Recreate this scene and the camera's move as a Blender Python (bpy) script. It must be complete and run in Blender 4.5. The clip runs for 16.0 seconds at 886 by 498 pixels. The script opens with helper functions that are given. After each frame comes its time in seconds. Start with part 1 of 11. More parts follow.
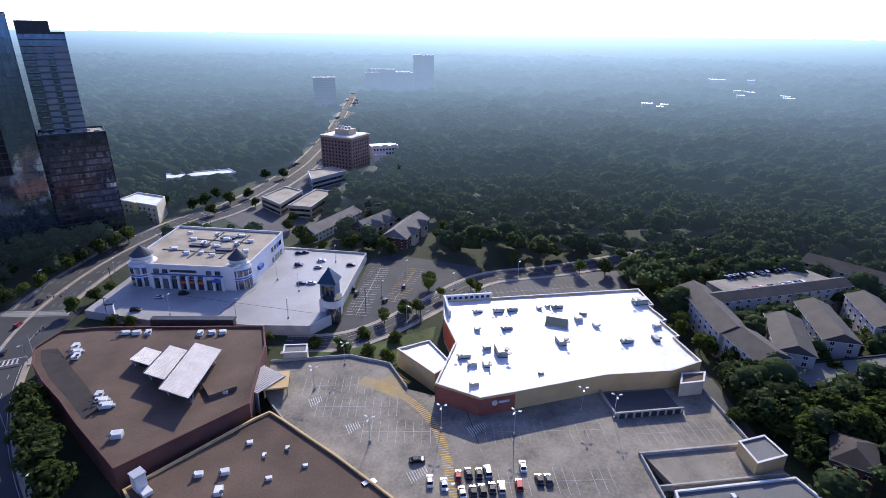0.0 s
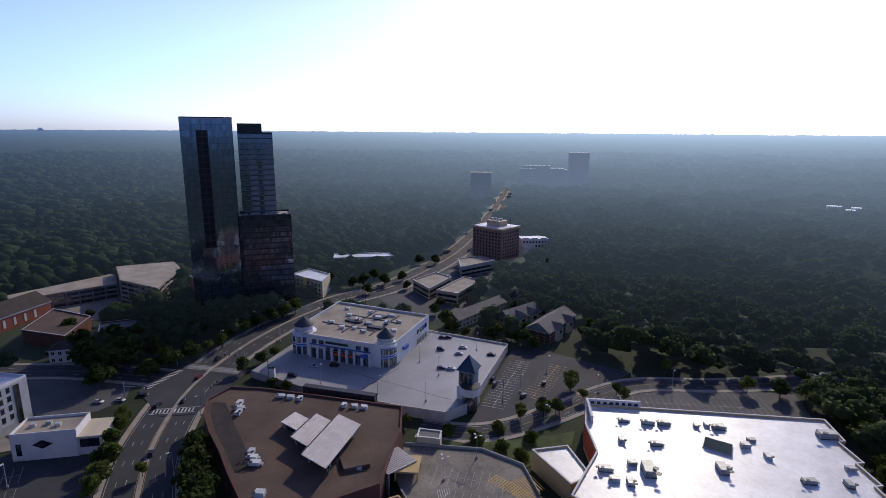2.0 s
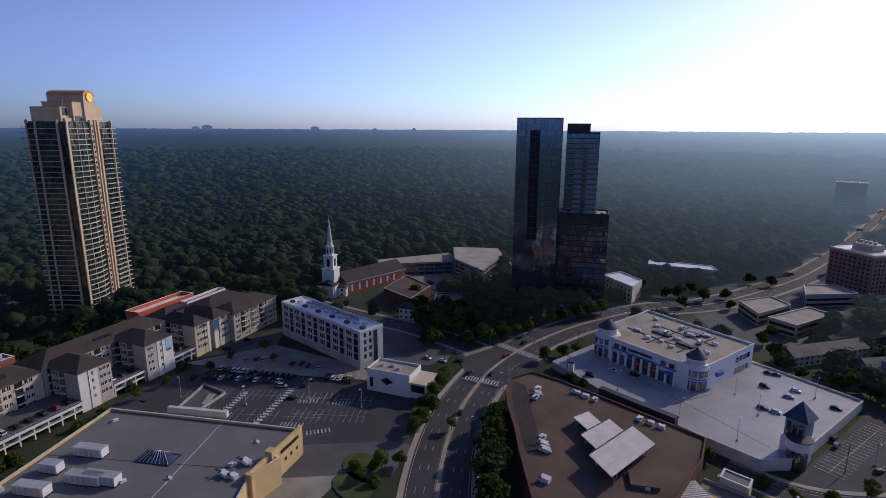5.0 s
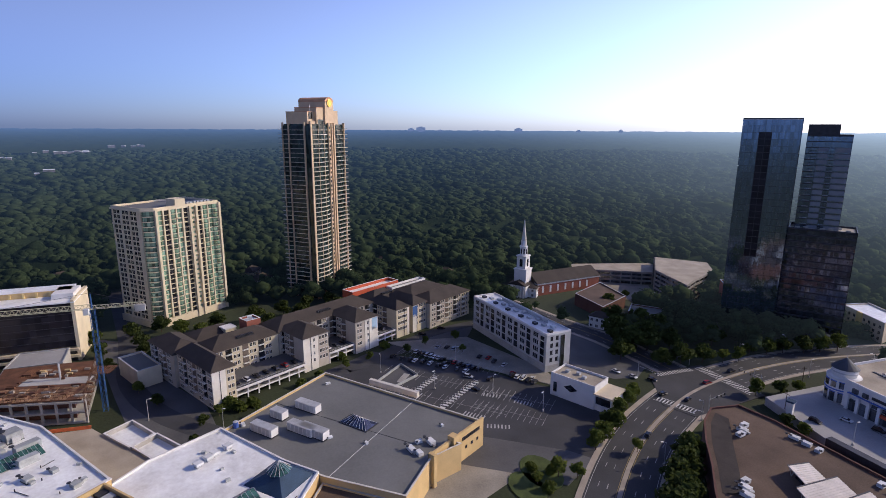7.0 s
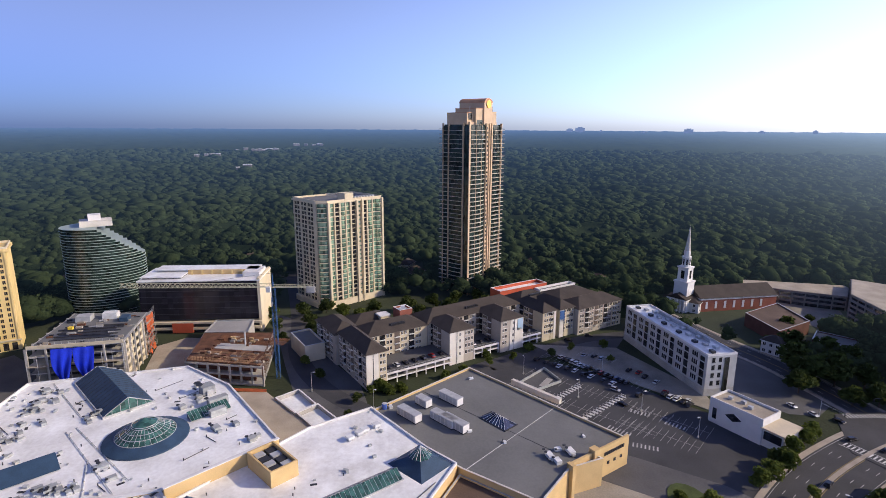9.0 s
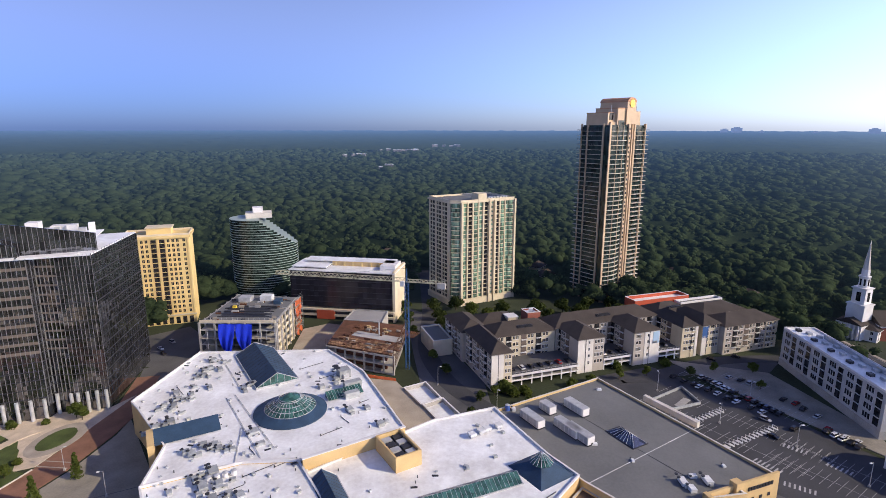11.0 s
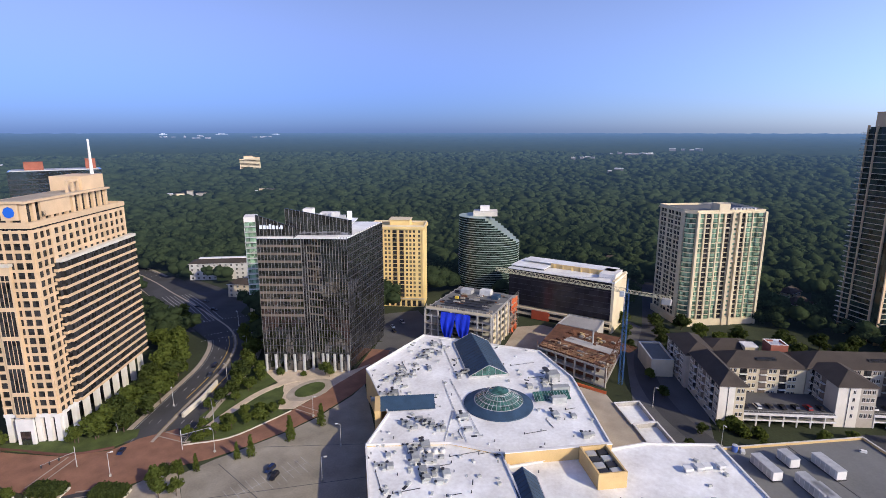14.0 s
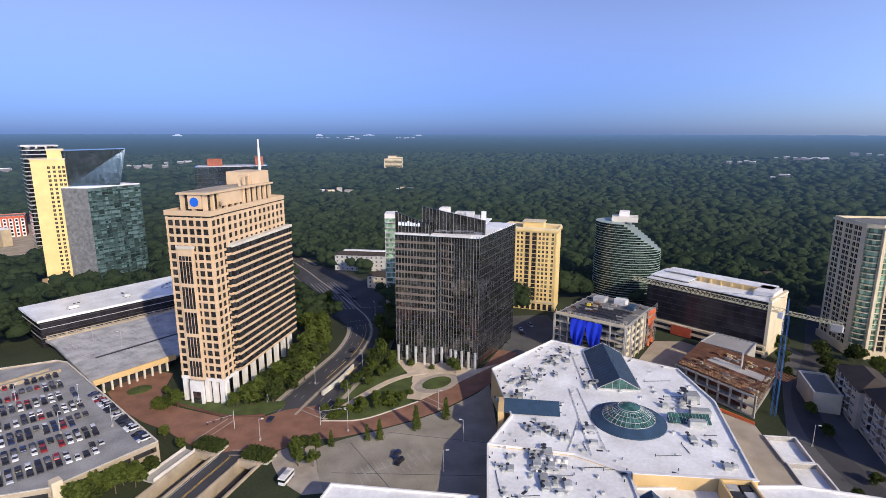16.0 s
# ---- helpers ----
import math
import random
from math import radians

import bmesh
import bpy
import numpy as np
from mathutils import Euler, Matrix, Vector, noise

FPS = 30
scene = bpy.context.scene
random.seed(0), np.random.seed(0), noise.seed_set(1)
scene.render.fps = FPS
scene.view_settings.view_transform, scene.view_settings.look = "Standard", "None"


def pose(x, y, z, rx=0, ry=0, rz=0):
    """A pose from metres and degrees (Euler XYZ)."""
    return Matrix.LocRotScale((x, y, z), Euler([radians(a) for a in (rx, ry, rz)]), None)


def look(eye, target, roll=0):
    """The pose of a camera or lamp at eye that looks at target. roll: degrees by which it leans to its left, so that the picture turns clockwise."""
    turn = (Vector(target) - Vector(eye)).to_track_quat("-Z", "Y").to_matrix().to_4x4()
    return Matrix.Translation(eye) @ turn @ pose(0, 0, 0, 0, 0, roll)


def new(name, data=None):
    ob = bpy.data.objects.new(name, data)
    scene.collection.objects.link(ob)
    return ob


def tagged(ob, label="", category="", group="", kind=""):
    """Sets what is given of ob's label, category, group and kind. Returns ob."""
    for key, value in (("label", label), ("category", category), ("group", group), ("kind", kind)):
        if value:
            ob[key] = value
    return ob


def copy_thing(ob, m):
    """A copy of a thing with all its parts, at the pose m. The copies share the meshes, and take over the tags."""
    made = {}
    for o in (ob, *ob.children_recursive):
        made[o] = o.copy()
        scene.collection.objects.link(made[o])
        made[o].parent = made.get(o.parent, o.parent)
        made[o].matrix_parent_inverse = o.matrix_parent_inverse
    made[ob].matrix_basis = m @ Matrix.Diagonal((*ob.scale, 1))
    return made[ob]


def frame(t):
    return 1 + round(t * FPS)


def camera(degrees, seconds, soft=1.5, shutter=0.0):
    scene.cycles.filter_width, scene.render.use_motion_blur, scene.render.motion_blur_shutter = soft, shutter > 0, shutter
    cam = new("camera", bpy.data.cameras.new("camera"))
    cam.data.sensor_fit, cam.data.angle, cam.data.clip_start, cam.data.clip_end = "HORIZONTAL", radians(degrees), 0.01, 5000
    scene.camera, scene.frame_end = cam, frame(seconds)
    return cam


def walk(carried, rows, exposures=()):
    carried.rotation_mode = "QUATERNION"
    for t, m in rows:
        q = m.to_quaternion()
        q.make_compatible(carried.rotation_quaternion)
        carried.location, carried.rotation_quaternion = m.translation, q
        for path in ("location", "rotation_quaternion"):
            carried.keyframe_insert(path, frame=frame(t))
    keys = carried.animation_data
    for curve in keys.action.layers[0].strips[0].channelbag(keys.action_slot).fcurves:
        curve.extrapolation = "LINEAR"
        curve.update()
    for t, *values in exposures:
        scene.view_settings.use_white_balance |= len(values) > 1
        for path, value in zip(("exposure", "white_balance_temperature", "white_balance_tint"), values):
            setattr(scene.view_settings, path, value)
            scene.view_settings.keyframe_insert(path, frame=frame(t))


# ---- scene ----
# The camera hangs 122 m over the ground and pans to its left.
cam = camera(78.38, 16.0, 0.65)
EYE = (0.0, 0.0, 122.0)
TURNS = [  # seconds, yaw, pitch, roll
    (0, 0.04, -21.75, 0.68),
    (0.5, 2.96, -17.75, 0.31),
    (1, 6.53, -14.07, 0.44),
    (1.5, 11.05, -12.26, 0.42),
    (2, 16.01, -12.33, 0.42),
    (2.5, 20.57, -12.36, 0.46),
    (3, 25.59, -12.39, 0.42),
    (3.5, 30.84, -12.42, 0.41),
    (4, 36.69, -12.46, 0.37),
    (4.5, 43.03, -12.51, 0.35),
    (5, 48.95, -12.56, 0.34),
    (7.5, 74.06, -12.52, 0.34),
    (8, 78.15, -12.55, 0.35),
    (8.5, 82.05, -12.57, 0.30),
    (9, 85.77, -12.56, 0.33),
    (9.5, 89.51, -12.55, 0.18),
    (12, 106.46, -12.43, 0.04),
    (12.5, 109.70, -12.38, -0.02),
    (13, 112.77, -12.34, -0.02),
    (13.5, 117.85, -12.29, -0.04),
    (14, 123.24, -12.24, 0.02),
    (14.5, 128.09, -12.20, 0.07),
    (15, 130.95, -12.16, 0.06),
    (15.5, 134.13, -12.14, 0.04),
    (16, 137.42, -12.12, 0.10),
]
walk(cam, [(t, pose(*EYE, 90 + pitch, 0, yaw) @ pose(0, 0, 0, 0, 0, roll)) for t, yaw, pitch, roll in TURNS],
     exposures=[(0.0, 0.1, 5300, 10), (1.2, -0.45, 5450, 11), (2.5, -1.28, 5550, 13), (3.5, -1.5, 5550, 14), (4.5, -1.3, 5550, 15), (5.0, -1.2, 5550, 15), (7.3, -0.45, 5950, 13),
                (9.5, -0.25, 6050, 12), (12.0, -0.15, 5950, 10), (16.0, -0.2, 5900, 8)])

from mathutils.geometry import delaunay_2d_cdt

# ---- world, sun, exposure ----
SUN_YAW, SUN_UP = -7.0, 28.5
world = bpy.data.worlds.new("sky")
scene.world = world
world.use_nodes = True
wn = world.node_tree
sky = wn.nodes.new("ShaderNodeTexSky")
sky.sky_type, sky.sun_disc = "NISHITA", False
sky.sun_elevation, sky.sun_rotation = radians(SUN_UP), radians(-SUN_YAW)
sky.altitude, sky.air_density, sky.dust_density, sky.ozone_density = 300, 1.0, 0.9, 3.0
cool = wn.nodes.new("ShaderNodeVectorMath")
cool.operation = "MULTIPLY"
wn.links.new(sky.outputs[0], cool.inputs[0])


def ramp_between(value, lo, hi, a, b):
    """Smoothly from a to b as the value goes from lo to hi."""
    r = wn.nodes.new("ShaderNodeMapRange")
    r.interpolation_type = "SMOOTHSTEP"
    for i, x in enumerate((lo, hi, a, b)):
        r.inputs[1 + i].default_value = x
    wn.links.new(value, r.inputs[0])
    return r.outputs[0]


def blend(factor, a, b):
    x = wn.nodes.new("ShaderNodeMix")
    x.data_type = "RGBA"
    wn.links.new(factor, x.inputs[0])
    for i, c in ((6, a), (7, b)):
        if isinstance(c, tuple):
            x.inputs[i].default_value = (*c, 1)
        else:
            wn.links.new(c, x.inputs[i])
    return x.outputs[2]


# summer haze: bluish low down, and a broad white glow low in the sky round the sun
toward = wn.nodes.new("ShaderNodeTexCoord").outputs["Generated"]
parts = wn.nodes.new("ShaderNodeSeparateXYZ")
wn.links.new(toward, parts.inputs[0])
near_sun = wn.nodes.new("ShaderNodeVectorMath")
near_sun.operation = "DOT_PRODUCT"
near_sun.inputs[1].default_value = (-math.sin(radians(SUN_YAW)), math.cos(radians(SUN_YAW)), 0)
wn.links.new(toward, near_sun.inputs[0])
haze = blend(ramp_between(parts.outputs[2], 0.0, 0.24, 0.0, 1.0), (0.38, 0.54, 1.25), (1.2, 0.955, 1.18))
side = ramp_between(near_sun.outputs["Value"], -0.8, 0.85, 0.0, 1.0)
low = ramp_between(parts.outputs[2], 0.1, 0.75, 1.0, 0.0)
both = wn.nodes.new("ShaderNodeMath")
both.operation = "MULTIPLY"
wn.links.new(side, both.inputs[0])
wn.links.new(low, both.inputs[1])
glow = blend(ramp_between(parts.outputs[2], 0.0, 0.22, 0.0, 1.0), (2.45, 2.58, 3.45), (3.2, 2.65, 3.02))
wn.links.new(blend(both.outputs[0], haze, glow), cool.inputs[1])
wn.links.new(cool.outputs[0], wn.nodes["Background"].inputs[0])
wn.nodes["Background"].inputs[1].default_value = 0.13
sun = new("sun", bpy.data.lights.new("sun", "SUN"))
sun.data.energy, sun.data.angle, sun.data.color = 5.0, radians(0.6), (1.0, 0.82, 0.56)
TO_SUN = Vector((-math.sin(radians(SUN_YAW)) * math.cos(radians(SUN_UP)),
                 math.cos(radians(SUN_YAW)) * math.cos(radians(SUN_UP)), math.sin(radians(SUN_UP))))
sun.matrix_world = look(TO_SUN * 900, (0, 0, 0))


# ---- materials ----
def nodes_of(name):
    m = bpy.data.materials.new(name)
    m.use_nodes = True
    nt = m.node_tree
    return m, nt, nt.nodes["Principled BSDF"]


def surface(name, base, rough=0.8, vary=0.25, big=12.0, fine=0.6, bump=0.15, metal=0.0, rand=0.0, spec=0.3, stain=None):
    """A weathered surface: broad stains, fine grain, a fine relief; rand: lightness from piece to piece."""
    m, nt, b = nodes_of(name)
    L = nt.links.new
    geo = nt.nodes.new("ShaderNodeNewGeometry")
    n1 = nt.nodes.new("ShaderNodeTexNoise")
    n1.inputs["Scale"].default_value, n1.inputs["Detail"].default_value = 1.0 / big, 6
    n2 = nt.nodes.new("ShaderNodeTexNoise")
    n2.inputs["Scale"].default_value, n2.inputs["Detail"].default_value = 1.0 / fine, 4
    L(geo.outputs["Position"], n1.inputs["Vector"])
    L(geo.outputs["Position"], n2.inputs["Vector"])
    add = nt.nodes.new("ShaderNodeMath")
    add.operation = "MULTIPLY_ADD"
    L(n2.outputs[0], add.inputs[0])
    add.inputs[1].default_value = 0.5
    L(n1.outputs[0], add.inputs[2])
    ramp = nt.nodes.new("ShaderNodeValToRGB")
    e = ramp.color_ramp.elements
    e[0].position, e[1].position = 0.5, 1.0
    lo = stain or tuple(c * (1 - vary) for c in base)
    hi = tuple(min(0.95, c * (1 + vary * 0.6)) for c in base)
    e[0].color, e[1].color = (*lo, 1), (*hi, 1)
    L(add.outputs[0], ramp.inputs[0])
    out = ramp.outputs[0]
    if rand:
        info = nt.nodes.new("ShaderNodeObjectInfo")
        mr = nt.nodes.new("ShaderNodeMapRange")
        mr.inputs[3].default_value, mr.inputs[4].default_value = 1 - rand, 1 + rand
        L(info.outputs["Random"], mr.inputs[0])
        mul = nt.nodes.new("ShaderNodeVectorMath")
        mul.operation = "SCALE"
        L(out, mul.inputs[0])
        L(mr.outputs[0], mul.inputs["Scale"])
        out = mul.outputs[0]
    L(out, b.inputs["Base Color"])
    b.inputs["Roughness"].default_value, b.inputs["Metallic"].default_value = rough, metal
    b.inputs["Specular IOR Level"].default_value = spec
    if bump:
        bp = nt.nodes.new("ShaderNodeBump")
        bp.inputs["Strength"].default_value, bp.inputs["Distance"].default_value = bump, fine * 0.3
        L(n2.outputs[0], bp.inputs["Height"])
        L(bp.outputs[0], b.inputs["Normal"])
    return m


def glazing(name, tint, pane=(1.5, 1.5, 3.8), rough=0.06, tilt=0.02, lit=0.5, spec=0.6, metal=0.0):
    """Window glass seen from outside: each pane has its own depth of tone and a slight lean."""
    m, nt, b = nodes_of(name)
    L = nt.links.new
    geo = nt.nodes.new("ShaderNodeNewGeometry")
    snap = nt.nodes.new("ShaderNodeVectorMath")
    snap.operation = "SNAP"
    snap.inputs[1].default_value = pane
    L(geo.outputs["Position"], snap.inputs[0])
    wh = nt.nodes.new("ShaderNodeTexWhiteNoise")
    L(snap.outputs[0], wh.inputs["Vector"])
    ramp = nt.nodes.new("ShaderNodeValToRGB")
    e = ramp.color_ramp.elements
    e[0].color = (*[c * (1 - lit) for c in tint], 1)
    e[1].color = (*[min(0.9, c * (1 + lit)) for c in tint], 1)
    L(wh.outputs["Value"], ramp.inputs[0])
    L(ramp.outputs[0], b.inputs["Base Color"])
    sub = nt.nodes.new("ShaderNodeVectorMath")
    sub.operation = "SUBTRACT"
    L(wh.outputs["Color"], sub.inputs[0])
    sub.inputs[1].default_value = (0.5, 0.5, 0.5)
    ma = nt.nodes.new("ShaderNodeVectorMath")
    ma.operation = "MULTIPLY_ADD"
    L(sub.outputs[0], ma.inputs[0])
    ma.inputs[1].default_value = (tilt,) * 3
    L(geo.outputs["Normal"], ma.inputs[2])
    nm = nt.nodes.new("ShaderNodeVectorMath")
    nm.operation = "NORMALIZE"
    L(ma.outputs[0], nm.inputs[0])
    L(nm.outputs[0], b.inputs["Normal"])
    b.inputs["Roughness"].default_value, b.inputs["Specular IOR Level"].default_value = rough, spec
    b.inputs["Metallic"].default_value = metal
    return m


def leafy(name, dark, light, scale=1.3, bump=0.9, gloss=0.15, island=0.5, thin_part=0.45):
    """Foliage: tone from crown to crown, light and dark clumps, a deep leafy relief."""
    m, nt, b = nodes_of(name)
    L = nt.links.new
    geo = nt.nodes.new("ShaderNodeNewGeometry")
    n1 = nt.nodes.new("ShaderNodeTexNoise")
    n1.inputs["Scale"].default_value, n1.inputs["Detail"].default_value = 1 / scale, 5
    n2 = nt.nodes.new("ShaderNodeTexNoise")
    n2.inputs["Scale"].default_value, n2.inputs["Detail"].default_value = 1 / 48.0, 3
    for n in (n1, n2):
        L(geo.outputs["Position"], n.inputs["Vector"])
    n3 = nt.nodes.new("ShaderNodeTexNoise")
    n3.inputs["Scale"].default_value, n3.inputs["Detail"].default_value = 1 / 420.0, 4
    L(geo.outputs["Position"], n3.inputs["Vector"])
    stand = nt.nodes.new("ShaderNodeMath")
    stand.operation = "MULTIPLY_ADD"
    L(n3.outputs[0], stand.inputs[0])
    stand.inputs[1].default_value = 0.7
    L(n1.outputs[0], stand.inputs[2])
    less = nt.nodes.new("ShaderNodeMath")
    less.operation = "SUBTRACT"
    L(stand.outputs[0], less.inputs[0])
    less.inputs[1].default_value = 0.57
    a = nt.nodes.new("ShaderNodeMath")
    a.operation = "MULTIPLY_ADD"
    L(geo.outputs["Random Per Island"], a.inputs[0])
    a.inputs[1].default_value = island
    L(less.outputs[0], a.inputs[2])
    c = nt.nodes.new("ShaderNodeMath")
    c.operation = "MULTIPLY_ADD"
    L(n2.outputs[0], c.inputs[0])
    c.inputs[1].default_value = 0.94
    L(a.outputs[0], c.inputs[2])
    ramp = nt.nodes.new("ShaderNodeValToRGB")
    e = ramp.color_ramp.elements
    e[0].position, e[1].position = 0.55, 1.35 / 1.5
    e[0].color, e[1].color = (*dark, 1), (*light, 1)
    L(c.outputs[0], ramp.inputs[0])
    L(ramp.outputs[0], b.inputs["Base Color"])
    b.inputs["Roughness"].default_value, b.inputs["Specular IOR Level"].default_value = 0.85, gloss
    bp = nt.nodes.new("ShaderNodeBump")
    bp.inputs["Strength"].default_value, bp.inputs["Distance"].default_value = bump, scale * 0.8
    L(n1.outputs[0], bp.inputs["Height"])
    L(bp.outputs[0], b.inputs["Normal"])
    thin = nt.nodes.new("ShaderNodeBsdfTranslucent")
    L(ramp.outputs[0], thin.inputs["Color"])
    both_sides = nt.nodes.new("ShaderNodeMixShader")
    both_sides.inputs[0].default_value = thin_part
    L(b.outputs[0], both_sides.inputs[1])
    L(thin.outputs[0], both_sides.inputs[2])
    L(both_sides.outputs[0], nt.nodes["Material Output"].inputs["Surface"])
    return m


def plain(name, base, rough=0.5, metal=0.0, spec=0.4):
    m, nt, b = nodes_of(name)
    b.inputs["Base Color"].default_value = (*base, 1)
    b.inputs["Roughness"].default_value, b.inputs["Metallic"].default_value = rough, metal
    b.inputs["Specular IOR Level"].default_value = spec
    return m


ASPHALT = surface("asphalt", (0.062, 0.062, 0.066), 0.85, 0.3, 14, 0.5, 0.2)
OLD_ASPHALT = surface("old_asphalt", (0.11, 0.108, 0.108), 0.85, 0.3, 18, 0.6, 0.2)
DECK_TOP = surface("deck_concrete", (0.25, 0.222, 0.175), 0.8, 0.5, 10, 0.9, 0.15)
GREY_DECK = surface("grey_deck", (0.33, 0.325, 0.315), 0.8, 0.25, 9, 0.8, 0.1, stain=(0.19, 0.19, 0.185))
PALE_DECK = surface("pale_deck", (0.38, 0.37, 0.36), 0.5, 0.25, 20, 0.8, 0.1)
WORN_DECK = surface("worn_deck", (0.5, 0.49, 0.47), 0.75, 0.3, 7, 0.7, 0.1, stain=(0.26, 0.255, 0.25))
TAN_WALL = surface("tan_wall_stone", (0.4, 0.33, 0.235), 0.85, 0.3, 6, 0.4, 0.2)
CONCRETE = surface("concrete", (0.42, 0.4, 0.36), 0.8, 0.3, 8, 0.5, 0.2, rand=0.08)
PALE_STONE = surface("pale_stone", (0.62, 0.58, 0.5), 0.75, 0.2, 6, 0.4, 0.1)
TAN_SIDING = surface("tan_siding", (0.47, 0.385, 0.26), 0.8, 0.15, 5, 0.3, 0.08)
FORECOURT = surface("forecourt_stone", (0.58, 0.48, 0.36), 0.8, 0.2, 4, 0.5, 0.1)
YARD = surface("worn_concrete_yard", (0.3, 0.272, 0.22), 0.85, 0.35, 12, 0.6, 0.15)
WALK = surface("walk_paving", (0.38, 0.33, 0.27), 0.85, 0.25, 5, 0.3, 0.15)
BRICK_PAVING = surface("brick_paving", (0.25, 0.13, 0.085), 0.85, 0.3, 7, 0.35, 0.25)
GRASS = surface("grass", (0.075, 0.1, 0.028), 0.9, 0.45, 6, 0.25, 0.6)
EARTH = surface("hazed_woodland_floor", (0.04, 0.05, 0.022), 0.95, 0.4, 30, 1.2, 0.6)
PAINT_WHITE = surface("road_paint", (0.62, 0.62, 0.6), 0.7, 0.3, 3, 0.3, 0.05)
WORN_YELLOW = surface("worn_yellow_paint", (0.34, 0.26, 0.1), 0.8, 0.4, 3, 0.3, 0.05)
LANE_WHITE = surface("lane_paint", (0.46, 0.46, 0.45), 0.75, 0.4, 3, 0.3, 0.05)
PAINT_YELLOW = surface("yellow_paint", (0.62, 0.42, 0.09), 0.7, 0.3, 3, 0.3, 0.05)
WHITE_ROOF = surface("white_membrane", (0.86, 0.85, 0.82), 0.42, 0.2, 11, 1.4, 0.06, spec=0.5, stain=(0.64, 0.62, 0.58))
GREY_ROOF = surface("grey_membrane", (0.175, 0.175, 0.165), 0.75, 0.2, 18, 0.8, 0.1)
BROWN_ROOF = surface("brown_gravel_roof", (0.125, 0.086, 0.062), 0.9, 0.4, 14, 0.5, 0.3)
TAN_ROOF = surface("tan_gravel_roof", (0.4, 0.345, 0.265), 0.85, 0.3, 10, 0.5, 0.25)
SHINGLE = surface("asphalt_shingle", (0.062, 0.05, 0.041), 0.85, 0.25, 6, 0.5, 0.3)
RED_BRICK = surface("red_brick", (0.3, 0.105, 0.07), 0.85, 0.25, 5, 0.3, 0.2)
HOTEL_BRICK = surface("brown_brick", (0.304, 0.176, 0.136), 0.85, 0.2, 6, 0.4, 0.15)
DARK_BRICK = surface("dark_brick", (0.13, 0.062, 0.048), 0.85, 0.25, 5, 0.3, 0.2)
RED_PANEL = surface("red_panel", (0.5, 0.1, 0.045), 0.6, 0.15, 5, 0.4, 0.05)
STUCCO_WHITE = surface("white_stucco", (0.72, 0.7, 0.67), 0.75, 0.12, 5, 0.3, 0.08)
# white stucco greyed, putting shade into the wall colour
SHADE_GREY_STUCCO = surface("shade_grey_stucco", (0.5, 0.49, 0.47), 0.8, 0.18, 5, 0.3, 0.08)
STUCCO_CREAM = surface("cream_stucco", (0.62, 0.53, 0.38), 0.8, 0.15, 5, 0.3, 0.08)
STUCCO_TAN = surface("tan_stucco", (0.62, 0.44, 0.2), 0.8, 0.15, 6, 0.3, 0.08)
TAN_STONE = surface("tan_granite", (0.62, 0.46, 0.29), 0.6, 0.14, 6, 0.35, 0.06, rand=0.05)
YELLOW_STUCCO = surface("yellow_stucco", (0.74, 0.56, 0.24), 0.8, 0.12, 6, 0.3, 0.05, rand=0.04)
IVORY = surface("ivory_concrete", (0.64, 0.55, 0.38), 0.75, 0.14, 6, 0.3, 0.05, rand=0.05)
PALE_METAL = surface("pale_metal", (0.5, 0.5, 0.49), 0.45, 0.2, 2, 0.3, 0.05, 0.2, 0.1)
WHITE_METAL = surface("white_metal", (0.7, 0.7, 0.68), 0.5, 0.18, 2, 0.3, 0.05, 0.0, 0.12)
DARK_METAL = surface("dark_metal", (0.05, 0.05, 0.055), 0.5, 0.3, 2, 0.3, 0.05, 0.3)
RIB_METAL = surface("ribbed_roof_metal", (0.62, 0.57, 0.52), 0.5, 0.15, 4, 0.4, 0.1)
SLATE_BLUE = surface("blue_slate_roof", (0.036, 0.068, 0.115), 0.6, 0.3, 4, 0.4, 0.2)
SLATE_GREY = surface("grey_slate_roof", (0.07, 0.075, 0.09), 0.7, 0.3, 3, 0.4, 0.2)
BLUE_TRIM = surface("blue_trim", (0.08, 0.15, 0.45), 0.5, 0.12, 3, 0.3, 0.03)
BLUE_TARP = surface("blue_tarpaulin", (0.02, 0.045, 0.62), 0.45, 0.25, 4, 0.7, 0.5)
ORANGE_NET = surface("orange_net", (0.72, 0.19, 0.07), 0.8, 0.25, 3, 0.3, 0.2)
RUST = surface("rusty_rebar_deck", (0.15, 0.07, 0.038), 0.85, 0.45, 4, 0.3, 0.4)
BARK = surface("bark", (0.11, 0.08, 0.06), 0.95, 0.3, 1, 0.1, 0.5)
DARK_GLASS = glazing("dark_tower_glass", (0.26, 0.33, 0.41), (1.5, 1.5, 3.9), 0.07, 0.012, 0.2, 0.5, 0.9)
LOW_GLASS = glazing("low_block_glass", (0.13, 0.145, 0.2), (1.5, 1.5, 3.7), 0.09, 0.03, 0.4, 0.5, 0.9)
BLACK_GLASS = glazing("black_glass", (0.2, 0.205, 0.22), (1.6, 1.6, 4.0), 0.05, 0.05, 0.6, 0.5, 0.9)
NIGHT_GLASS = glazing("night_glass", (0.03, 0.028, 0.034), (3.0, 3.0, 3.6), 0.08, 0.015, 0.3, 0.35, 0.2)
TEAL_GLASS = glazing("teal_glass", (0.1, 0.15, 0.15), (4.0, 4.0, 3.85), 0.07, 0.05, 0.8, 0.6, 0.3)
# lightened green base stands for sun glow reflected in the panes
GREEN_GLASS = glazing("green_glass", (0.26, 0.4, 0.28), (1.6, 1.6, 3.15), 0.08, 0.05, 0.7, 0.6, 0.3)
